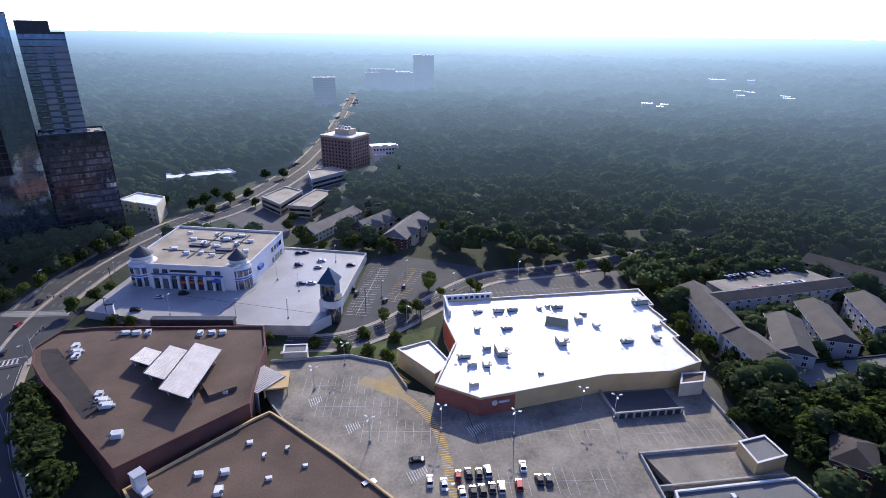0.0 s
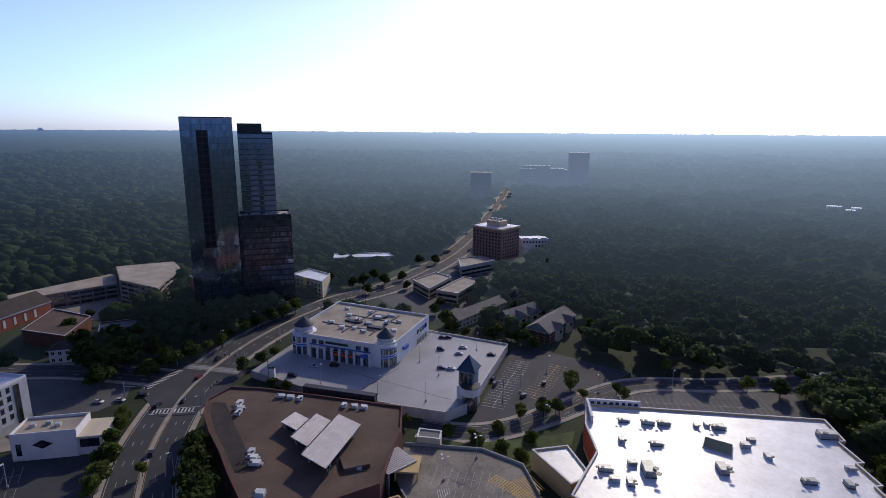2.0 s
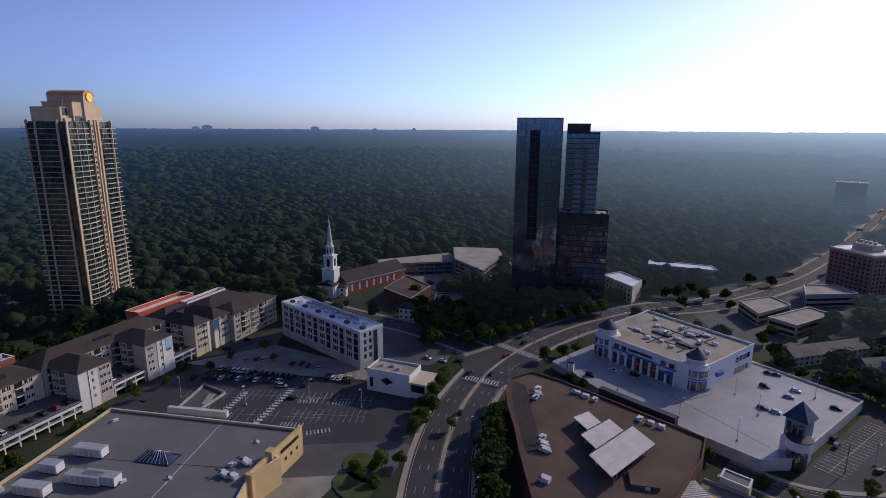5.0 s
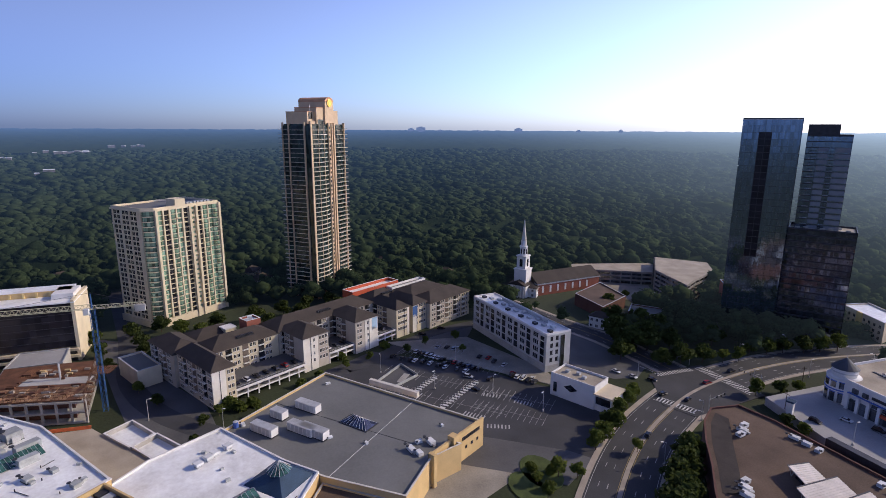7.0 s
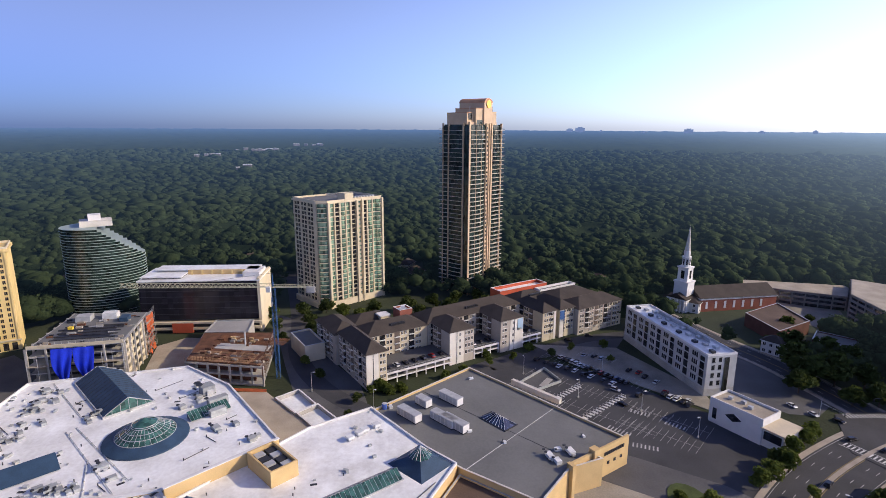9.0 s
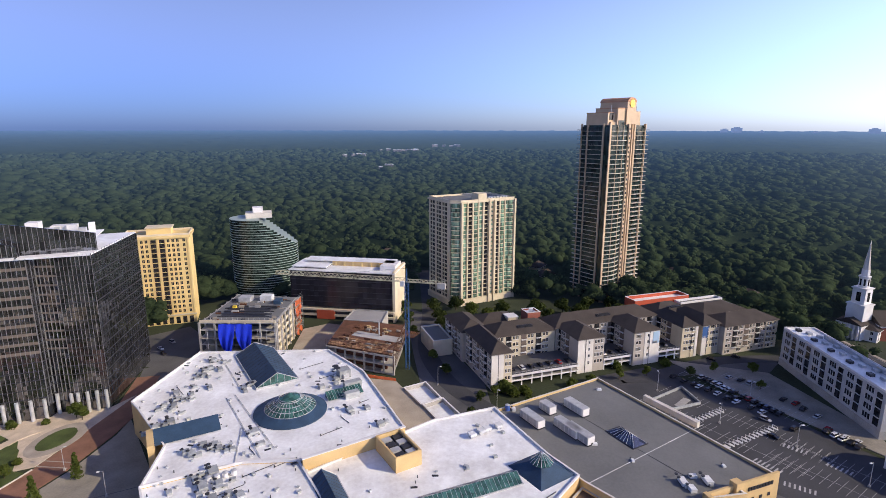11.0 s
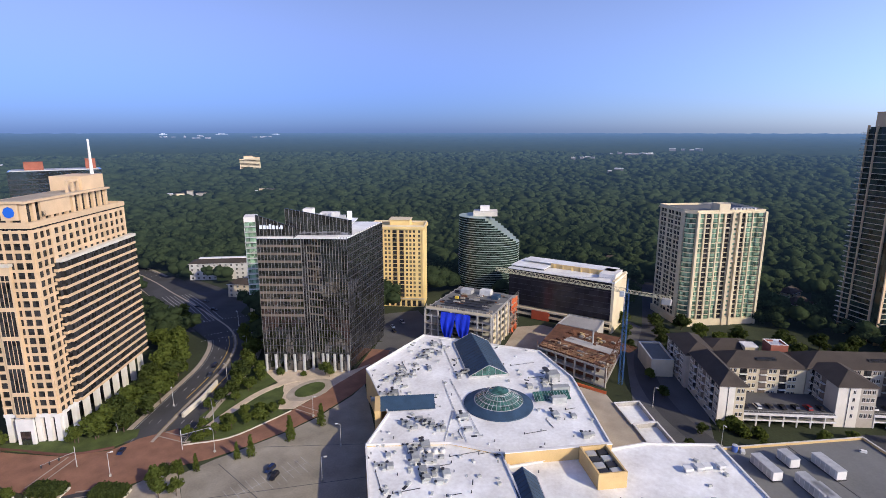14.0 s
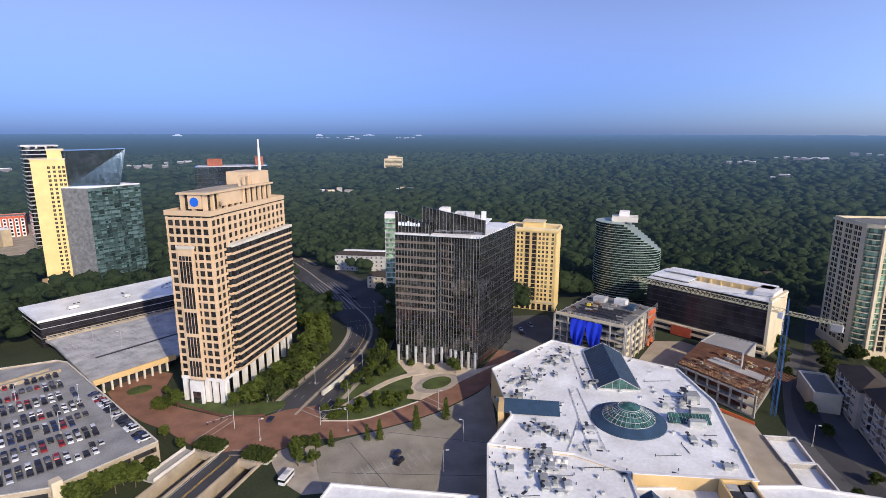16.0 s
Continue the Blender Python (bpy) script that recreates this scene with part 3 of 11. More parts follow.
stalls(upper, facing((-276, 78), (-226, 124)), 22, 1, 10, 0.3)
stalls(upper, facing((-277, 98), (-262, 112)), 7, 1, 10, 0.3)
pad("pavement", [(-190, 36), (-150, 92), (-142, 100), (-152, 118), (-160, 112), (-178, 88), (-196, 60)], 0.14, OLD_ASPHALT, "worn asphalt forecourt beside the store", grow=0)
pad("pavement", [(-140, 41), (-158, 53), (-166, 66), (-176, 84), (-170, 96), (-158, 96), (-150, 80), (-144, 66), (-132, 52)], 0.1, YARD, "worn paving along the front of the department store", grow=0)
pad("road", [(-250, 26), (-258, 36), (-277, 64), (-289, 97), (-303, 128), (-296, 130), (-283, 121), (-281, 104), (-271, 74), (-258, 46)], 0.04, OLD_ASPHALT, "worn asphalt drive along the apartment row", grow=0)
pad("car_park", [(-272, 188), (-241, 189), (-217, 200), (-203, 180), (-206, 168), (-222, 158), (-262, 154)], 0.04, OLD_ASPHALT, "worn asphalt yard behind the white block", grow=0)
# lawns by the forecourt
for c, r in (((-152, 95), 7.0), ((-146, 86), 6.0)):
    pts = [(c[0] + r * 1.5 * math.cos(a * math.pi / 8), c[1] + r * math.sin(a * math.pi / 8)) for a in range(16)]
    pad("lawn", pts, 0.4, GRASS, "clipped oval lawn with a pale kerb", "structure", grow=0)

# lot between the pale deck and the side street
lot2 = pad("car_park", [(-47, 203), (-30, 214), (-10, 236), (8, 257), (22, 278), (-30, 296), (-42, 288)], 0.06, ASPHALT, "asphalt car park with islands of trees")
stalls(lot2, facing((-40, 222), (-34, 282)), 20, 1, 12, 0.06, PAINT_WHITE)
stalls(lot2, facing((-24, 236), (-14, 280)), 15, 1, 12, 0.06, PAINT_YELLOW)
lot3 = pad("car_park", [(2, 240), (20, 258), (32, 262), (70, 272), (96, 276), (96, 236), (0, 222)], 0.07, OLD_ASPHALT, "car park behind the white-roofed store")
stalls(lot3, facing((22, 246), (88, 258)), 22, 2, 13, 0.07)
strip = pad("lawn", [(-62, 181), (-40, 184), (-19, 181), (-4, 200), (-3, 212), (-22, 200), (-44, 190), (-64, 190)], 0.35, GRASS, "strip of grass between street and parking deck", grow=0)
# right of the white store: service lane
pad("service_lane", [(97, 118), (104, 118), (103, 200), (97, 230), (95, 200)], 0.05, OLD_ASPHALT, "narrow service lane behind the store")

wide_junction = pad("road", [(-178, -283), (-187, -318), (-196, -350), (-207, -398), (-220, -445), (-250, -445), (-243, -382), (-234, -362), (-226, -328), (-217, -298), (-205, -276)], 0.3, ASPHALT, "wide asphalt junction with a fan of curved lane lines", grow=2)
for k in range(8):
    q = k / 7
    fan = catmull([(-211 - 16 * q, -390 + 9 * q), (-200.5 - 17 * q, -351 + 6 * q), (-189 - 17 * q, -318 + 9 * q)], 5)
    ribbon("lane_line", fan, -0.17, 0.17, 0.3, 0.32, LANE_WHITE, wide_junction)
for a, b in (((-187.5, -320), (-223, -300)), ((-181, -292), (-214, -279))):
    zebra(wide_junction, a, b, 0.6, 1.9, 0.31)
bend = [p for p in boulevard_line if -292 < p.y < -224]
for off in (-5.2, 3.4):
    ribbon("yellow_line", bend, off - 0.16, off + 0.16, 0.12, 0.15, PAINT_YELLOW, boulevard)
zebra(boulevard, (-175, -286), (-203, -272), 0.6, 1.9)
side_lot = pad("car_park", [(-190, -300), (-204, -330), (-208, -372), (-206, -400), (-192, -398), (-184, -372), (-182, -330), (-180, -306)], 0.1, ASPHALT, "asphalt strip with curved rows of stalls beside the boulevard")
stalls(side_lot, facing((-194, -318), (-198, -392)), 27, 1, 10, 0.1, PAINT_WHITE, deep=4.6)
# the brick-paved junction and drives by the granite tower
BRICK = [(-44, -285), (-64, -301), (-74, -286), (-65, -270), (-61.5, -262), (-62, -252), (-66.5, -242.5), (-76, -224), (-88.4, -213), (-99, -212), (-112, -206), (-106, -194), (-119, -182.5), (-136, -179.5), (-150, -178), (-170, -178.5), (-192, -181), (-222, -194),
         (-226, -184), (-192, -169), (-174, -166), (-150.7, -165), (-135, -167), (-120, -171), (-106, -176), (-94.4, -183), (-86, -184), (-80, -186), (-69, -196), (-62, -200), (-57, -216), (-54.5, -229), (-49, -243.8), (-44, -265)]
plaza = pad("plaza", BRICK, 0.17, BRICK_PAVING, "red brick paved junction and drive with pale crossing bands", grow=1.5)
for a, b in (((-104, -207), (-108, -190)), ((-77, -222), (-60, -214)), ((-79, -188), (-69, -197)), ((-150, -178), (-151, -166))):
    for off in (0, 3.4):
        mm = facing(a, b)
        slab("crossing_band", plaza, WALK, 0, span(a, b), off, off + 0.5, 0.17, 0.19, mm)
pad("lawn", [(-56 + 5.5 * math.cos(a * math.pi / 8), -277 + 4.2 * math.sin(a * math.pi / 8)) for a in range(16)], 0.6, GRASS, "planted oval bed in the brick drive", grow=0)
pad("planting_bed", [(-62, -263), (-63.5, -252), (-68, -242), (-77, -225), (-88, -215), (-99, -214), (-103, -219), (-92, -229), (-80, -238), (-68, -252)], 0.3, GRASS, "planted bed round the foot of the granite tower", grow=0)
pad("pavement", [(-170, -228), (-184, -208), (-194, -184), (-206, -181), (-190, -180), (-150, -178.4), (-146, -184), (-158, -194), (-164, -206)], 0.22, FORECOURT, "pale curved forecourt of the glass tower", grow=0)
path = ribbon("pavement", catmull([(-119, -196), (-134, -200), (-150, -203), (-164, -202), (-172, -198)], 4), -1.8, 1.8, -0.2, 0.5, FORECOURT)
tagged(path, "pale curving path to the glass tower", "path", kind="structure")
pad("planting_bed", [(-108, -194), (-119, -183), (-136, -180), (-146, -179.5), (-146, -184), (-158, -194), (-160, -205), (-150, -209), (-132, -205), (-116, -200)], 0.28, GRASS, "planted bed along the brick drive", grow=0)
pad("planting_bed", [(-122, -207), (-146, -217), (-165, -230), (-172, -230), (-164, -207), (-150, -206), (-130, -203)], 0.26, GRASS, "shrub bed between boulevard and tower", grow=0)
pad("lawn", [(-140, -196), (-152, -200), (-163, -200), (-158, -195), (-148, -189)], 0.45, GRASS, "curved lawn beside the forecourt", grow=0)
ring = pad("pavement", [(-167 + 13 * math.cos(a * math.pi / 9), -186 + 8.5 * math.sin(a * math.pi / 9)) for a in range(18)], 0.26, WALK, "round paved drop-off circle", grow=0)
pad("lawn", [(-167 + 8.5 * math.cos(a * math.pi / 9), -186 + 5.4 * math.sin(a * math.pi / 9)) for a in range(18)], 0.5, GRASS, "oval lawn in a paved circle", grow=0)
yard = pad("car_park", [(-82, -150), (-86, -161), (-94, -176), (-106, -174), (-120, -170), (-135, -166), (-150.7, -164), (-174, -165), (-186, -168), (-128, -106), (-96, -112)], 0.1, YARD, "open worn concrete yard beside the mall")
for a, b in (((-90, -158), (-131, -118)), ((-122, -166), (-150, -128)), ((-106, -170), (-100, -134))):
    slab("joint_line", yard, OLD_ASPHALT, 0, span(a, b), -0.15, 0.15, 0.1, 0.112, facing(a, b))
stalls(yard, facing((-96, -150), (-128, -142)), 11, 1, 10, 0.1)
pad("pavement", [(-78, -184), (-84, -184), (-94, -183), (-94, -177), (-86, -161), (-82, -150), (-76, -154), (-74, -166), (-76, -176)], 0.12, WALK, "pavement beside the sunken lane", grow=0)
pad("car_park", [(-206, -184), (-232, -198), (-250, -176), (-214, -150), (-190, -164)], 0.07, OLD_ASPHALT, "service road behind the glass tower")

# the raised middle road and the sunken lanes at its sides
middle = pad("road", [lane_spot(-4, 5.2), lane_spot(64, 5.2), lane_spot(64, -5.2), lane_spot(-4, -5.2)], 0.14, ASPHALT, "asphalt road between two sunken lanes", grow=0)
for off, mat in ((-0.25, PAINT_YELLOW), (0.25, PAINT_YELLOW), (-4.7, PAINT_WHITE), (4.7, PAINT_WHITE)):
    slab("lane_line", middle, mat, 0, 62, -0.09, 0.09, 0.14, 0.16, facing(lane_spot(0, off), lane_spot(62, off)))
for a, b in ((5.6, 14.0), (-14.0, -5.6)):
    lane = pad("road", [lane_spot(-14, a), lane_spot(64, a), lane_spot(64, b), lane_spot(-14, b)], -6.0, ASPHALT, "sunken asphalt lane running under the plaza", low=-6.4, grow=0)
    slab("lane_line", lane, PAINT_WHITE, 0, 74, -0.08, 0.08, -6.0, -5.98, facing(lane_spot(-12, (a + b) / 2), lane_spot(62, (a + b) / 2)))
    for off in (a, b):
        out = 0.35 if off == max(a, b) else -0.35
        w_ = new("retaining_wall", prism_mesh("retaining_wall", [lane_spot(-14, off - out), lane_spot(64, off - out), lane_spot(64, off + out), lane_spot(-14, off + out)], -6.2, -0.35, TAN_WALL))
        tagged(w_, "pale concrete wall of the sunken lane", "wall", kind="structure")
        w_ = new("retaining_wall", prism_mesh("retaining_wall", [lane_spot(-1, off - out), lane_spot(64, off - out), lane_spot(64, off + out), lane_spot(-1, off + out)], -0.35, 1.05, TAN_WALL))
        tagged(w_, "pale concrete parapet of the sunken lane", "wall", kind="structure")
    end = new("retaining_wall", prism_mesh("retaining_wall", [lane_spot(-14.5, a), lane_spot(-14, a), lane_spot(-14, b), lane_spot(-14.5, b)], -6.2, -0.35, CONCRETE))
    tagged(end, "concrete end wall under the plaza", "wall", kind="structure")
    over = pad("bridge_deck", [lane_spot(-14, a - 0.3), lane_spot(2.5, a - 0.3), lane_spot(2.5, b + 0.3), lane_spot(-14, b + 0.3)], 0.1, CONCRETE, "concrete bridge deck carrying a hedge planter", low=-0.9, grow=0)
    lip = new("planter_wall", prism_mesh("planter_wall", [lane_spot(1.7, a - 0.3), lane_spot(2.6, a - 0.3), lane_spot(2.6, b + 0.3), lane_spot(1.7, b + 0.3)], -1.6, 1.5, TAN_WALL))
    tagged(lip, "pale concrete planter edge over the lane", "wall", kind="structure")

pad("car_park", [(-236, -212), (-262, -236), (-292, -212), (-272, -186), (-250, -176), (-232, -180)], 0.08, OLD_ASPHALT, "parking lane in front of the yellow tower")
pad("car_park", [(-206, -300), (-246, -330), (-256, -420), (-218, -420)], 0.04, ASPHALT, "wide asphalt approach of the boulevard")

# retaining walls of the boulevard and the bridge with hedge planters
def low_wall(name, pts, h, thick, material, label):
    r = ribbon(name, catmull(pts, 4), -thick / 2, thick / 2, -0.1, h, material)
    return tagged(r, label, "wall", kind="structure")


low_wall("retaining_wall", [(-118, -212.5), (-132, -219.5), (-146, -228.5)], 2.6, 0.8, PALE_STONE, "pale concrete retaining wall in the boulevard")
low_wall("retaining_wall", [(-63, -262), (-64, -252), (-69, -241), (-78, -223), (-90, -213.5)], 0.9, 0.5, DARK_BRICK, "low curved brick wall before the tower")
low_wall("retaining_wall", [(-106, -192.5), (-119, -182), (-136, -179), (-148, -177.8)], 0.5, 0.5, PALE_STONE, "low pale kerb wall along the brick drive")


# ---- windows and shared building pieces ----
def window_mesh(w, h, frame_mat, glass_mat, key=[{}]):
    k = (round(w, 2), round(h, 2), frame_mat.name, glass_mat.name)
    if k not in key[0]:
        v, f, mi = [], [], []

        def bit(x0, x1, y0, y1, z0, z1, i):
            n = len(v)
            v.extend([(x0, y0, z0), (x1, y0, z0), (x1, y1, z0), (x0, y1, z0), (x0, y0, z1), (x1, y0, z1), (x1, y1, z1), (x0, y1, z1)])
            f.extend([tuple(n + q for q in face) for face in BOX_FACES])
            mi.extend([i] * 6)
        bit(0, w, -0.05, 0.1, 0, h, 1)
        bit(-0.12, w + 0.12, -0.22, 0.1, -0.16, 0, 0)
        bit(-0.12, w + 0.12, -0.16, 0.1, h, h + 0.12, 0)
        bit(w / 2 - 0.05, w / 2 + 0.05, -0.1, 0.0, 0, h, 0)
        me = data("window", v, f, frame_mat)
        me.materials.append(glass_mat)
        me.polygons.foreach_set("material_index", mi)
        key[0][k] = me
    return key[0][k]


def windows(parent, m, xs, zs, w, h, frame_mat, glass_mat):
    """One window an object, in rows and columns on a wall."""
    me = window_mesh(w, h, frame_mat, glass_mat)
    for z in zs:
        for x in xs:
            hold(new("window", me), parent, m @ Matrix.Translation((x, 0, z)))


def roof_unit(m, w, d, h, group="rooftop units", label="pale metal rooftop air handler with a fan"):
    """An air handler on a kerb, with a fan cowl and a duct."""
    t = thing("air_handler", m, label, "air handler", group)
    if w > 3.2:
        slab("kerb", t, DARK_METAL, -w / 2 - 0.1, w / 2 + 0.1, -d / 2 - 0.1, d / 2 + 0.1, 0, 0.25)
    cab = slab("cabinet", t, UNIT_GREY if "mall" in group or "white" in group else WHITE_METAL, -w / 2, w / 2, -d / 2, d / 2, 0.25 if w > 3.2 else 0, h)
    n = 2 if w > 3.4 else 1
    for k in range(n):
        x = (k - (n - 1) / 2) * w * 0.45
        under(rod("fan", t, DARK_METAL, (x, 0, h), (x, 0, h + 0.22), min(w, d) * 0.28, None, 10), cab)
    if w > 3.2:
        slab("duct", t, PALE_METAL, w / 2, w / 2 + 0.9, -d * 0.25, d * 0.25, 0.25, h * 0.6)
    return t


def balcony_mesh(w, d, floor_mat, rail_mat, key=[{}]):
    k = (round(w, 2), round(d, 2), floor_mat.name, rail_mat.name)
    if k not in key[0]:
        v, f, mi = [], [], []

        def bit(x0, x1, y0, y1, z0, z1, i):
            n = len(v)
            v.extend([(x0, y0, z0), (x1, y0, z0), (x1, y1, z0), (x0, y1, z0), (x0, y0, z1), (x1, y0, z1), (x1, y1, z1), (x0, y1, z1)])
            f.extend([tuple(n + q for q in face) for face in BOX_FACES])
            mi.extend([i] * 6)
        bit(0, w, -d, 0, 0, 0.25, 0)
        bit(0, w, -d, -d + 0.05, 1.2, 1.3, 1)
        bit(0, 0.05, -d, 0, 1.2, 1.3, 1)
        bit(w - 0.05, w, -d, 0, 1.2, 1.3, 1)
        for q in range(int(w / 0.9) + 1):
            x = min(w - 0.06, q * 0.9)
            bit(x, x + 0.06, -d, -d + 0.05, 0.25, 1.2, 1)
        me = data("balcony", v, f, floor_mat)
        me.materials.append(rail_mat)
        me.polygons.foreach_set("material_index", mi)
        key[0][k] = me
    return key[0][k]


def balcony(parent, m, x, z, w, d, floor_mat, rail_mat):
    return hold(new("balcony", balcony_mesh(w, d, floor_mat, rail_mat)), parent, m @ Matrix.Translation((x, 0, z)))


# ---- the tan granite office tower ----
def granite_tower():
    C, L, R = (-81.6, -235.8), (-69.4, -252.9), (-133.6, -273.0)
    B = (L[0] + R[0] - C[0], L[1] + R[1] - C[1])
    t = thing("office_tower", Matrix(), "tan granite office tower with dark windows and a white roof mast", "office building")
    foot = [L, C, R, B]
    keep(foot, 4)
    H, Z0, FH = 88.0, 12.2, 3.7
    prism("core", t, WINDOW, inset(foot, 0.4), 11.7, H - 0.5)
    prism("lobby", t, WINDOW, inset(foot, 5.0), 0, 11.9)
    prism("base_slab", t, STUCCO_WHITE, inset(foot, -0.5), 10.8, 12.3)
    left, right = facing(L, C), facing(C, R)
    W1, W2 = span(L, C), span(C, R)
    n = 20
    # front: five bays of windows beside a projecting bay of tall strips
    grid_face(t, left, W1, Z0, FH, n, 6, 0.68, 1.1, 0.5, TAN_STONE, WINDOW, 2.4)
    bay = left @ Matrix.Translation((5.0, -1.6, 0))
    slab("bay", t, TAN_STONE, 0, 7.2, 0, 1.6, 11.4, 72.5, bay, "projecting granite bay with tall strip windows")
    slab("bay_cap", t, PALE_STONE, -0.4, 7.6, -0.4, 1.6, 72.5, 73.6, bay)
    for k in range(5):
        for c in range(4):
            slab("strip_window", t, WINDOW, 0.6 + c * 1.58, 1.8 + c * 1.58, -0.12, 0.1, max(12.9, 10.5 + k * 11.6), 20.4 + k * 11.6, bay)
    for c in range(4):
        for k in range(2):
            slab("small_window", t, WINDOW, 0.6 + c * 1.58, 1.8 + c * 1.58, -0.12, 0.1, 67.2 - k * 3.2 + 0.0, 69.2 - k * 3.2, bay)
    # long side: a granite end and top, ribbons between
    grid_face(t, right, 11.0, Z0, FH, n, 3, 0.75, 1.1, 0.5, TAN_STONE, WINDOW, 2.4)
    up = right @ Matrix.Translation((11.0, 0, 0))
    grid_face(t, up, W2 - 11.0, Z0 + 16 * FH, FH, 4, 12, 1.4, 1.25, 0.5, TAN_STONE, WINDOW, 2.4)
    wing = right @ Matrix.Translation((9.5, -2.6, 0))
    WW = W2 - 7.0
    for k in range(16):
        z = Z0 + k * FH
        slab("ribbon_window", t, WINDOW, 1.6, WW, 0.15, 2.6, z, z + FH, wing)
        slab("ribbon_band", t, TAN_STONE, 1.3, WW + 0.25, -0.12, 2.6, z, z + 1.1, wing)
        slab("corner_window", t, WINDOW, 0.0, 1.6, 1.2, 2.6, z, z + FH, wing)
        slab("corner_band", t, TAN_STONE, -0.2, 1.5, 1.0, 2.6, z, z + 1.1, wing)
    slab("terrace_edge", t, PALE_STONE, 1.0, WW + 0.5, -0.4, 2.6, Z0 + 16 * FH, Z0 + 16 * FH + 1.3, wing)
    # columns of the base
    for k in range(6):
        slab("column", t, STUCCO_WHITE, k * (W1 - 2.0) / 5, k * (W1 - 2.0) / 5 + 2.0, -0.5, 1.4, 0, 11, left)
    for k in range(9):
        slab("column", t, STUCCO_WHITE, 1 + k * (W2 - 3) / 8, 3.0 + k * (W2 - 3) / 8, -0.7, 1.3, 0, 11, right)
    slab("entrance", t, STUCCO_WHITE, 5.2, 12.0, -2.6, -1.6, 0, 11, left)
    slab("entrance_glass", t, BLACK_GLASS, 6.6, 10.6, -2.75, -2.5, 0, 6, left)
    # roof terrace and the set-back attic
    parapet(t, TAN_STONE, inset(foot, -0.6), H - 1.2, H + 1.0, 1.0)
    prism("roof", t, TAN_ROOF, inset(foot, 0.3), H - 0.5, H)
    at = inset(foot, 4.2)
    prism("attic_core", t, WINDOW, inset(at, 1.2), H, H + 7.4)
    for a, b in zip(at, at[1:] + at[:1]):
        f, w = facing(a, b), span(a, b)
        for k in range(int(w / 5) + 1):
            x = k * (w - 1.6) / int(w / 5)
            slab("attic_pier", t, TAN_STONE, x, x + 1.6, 0, 1.2, H, H + 7.4, f)
    prism("attic_roof", t, TAN_STONE, inset(at, -1.0), H + 7.4, H + 8.2)
    prism("attic_deck", t, TAN_ROOF, inset(at, 0.6), H + 8.2, H + 8.35)
    fl, fr = facing(at[0], at[1]), facing(at[1], at[2])
    slab("sign_panel", t, TAN_STONE, 4.2, 10.6, -0.4, 0.6, H + 1.2, H + 7.2, fl)
    bm = bmesh.new()
    add_rod(bm, (7.4, -0.75, H + 4.2), (7.4, -0.35, H + 4.2), 2.1, None, 8)
    emblem = part("emblem", bm, plain("emblem_blue", (0.02, 0.12, 0.6), 0.5), t, "blue eight-sided emblem", fl)
    under(slab("emblem_square", t, PAINT_WHITE, 6.6, 8.2, -0.85, -0.74, H + 3.4, H + 5.0, fl), emblem)
    sign = slab("sign_wall", t, TAN_STONE, 9.0, 27.0, -0.4, 0.6, H + 1.2, H + 7.2, fr)
    for k, (a, b) in enumerate(((10.5, 11.6), (12.0, 13.2), (14.0, 16.2), (16.6, 17.6), (18.0, 19.0), (19.4, 20.4), (20.8, 21.8), (22.2, 23.2))):
        under(slab("sign_letter_bar", t, DARK_METAL, a, b, -0.6, -0.4, H + 3.4, H + (5.6 if k in (0, 1, 2) else 4.9), fr), sign)
    ph = facing((at[2][0] * 0.85 + at[1][0] * 0.15, at[2][1] * 0.85 + at[1][1] * 0.15), at[2])
    slab("penthouse", t, TAN_STONE, -8, 8.5, 1, 15, H + 8.2, H + 14.5, ph)
    slab("penthouse_frame", t, TAN_STONE, -17, -8.5, 2, 3, H + 12.5, H + 13.5, ph)
    for k in range(3):
        slab("penthouse_post", t, TAN_STONE, -17 + k * 4, -16.2 + k * 4, 2, 3, H + 8.2, H + 12.5, ph)
    mx = ph @ Vector((5.5, 4, 0))
    rod("mast", t, STUCCO_WHITE, (mx.x, mx.y, H + 8.2), (mx.x, mx.y, 118.5), 0.95, 0.4, 8, "tapering white roof mast")


granite_tower()


# ---- the black glass office tower with fins ----
FIN = surface("grey_fin", (0.24, 0.235, 0.23), 0.4, 0.2, 3, 0.3, 0.03, 0.2)
# brown of the upper bands stands for the granite tower's sunlit reflection
REFLECTION_SPANDREL = surface("reflection_brown_spandrel", (0.2, 0.165, 0.13), 0.5, 0.2, 3, 0.3, 0.03, 0.2)


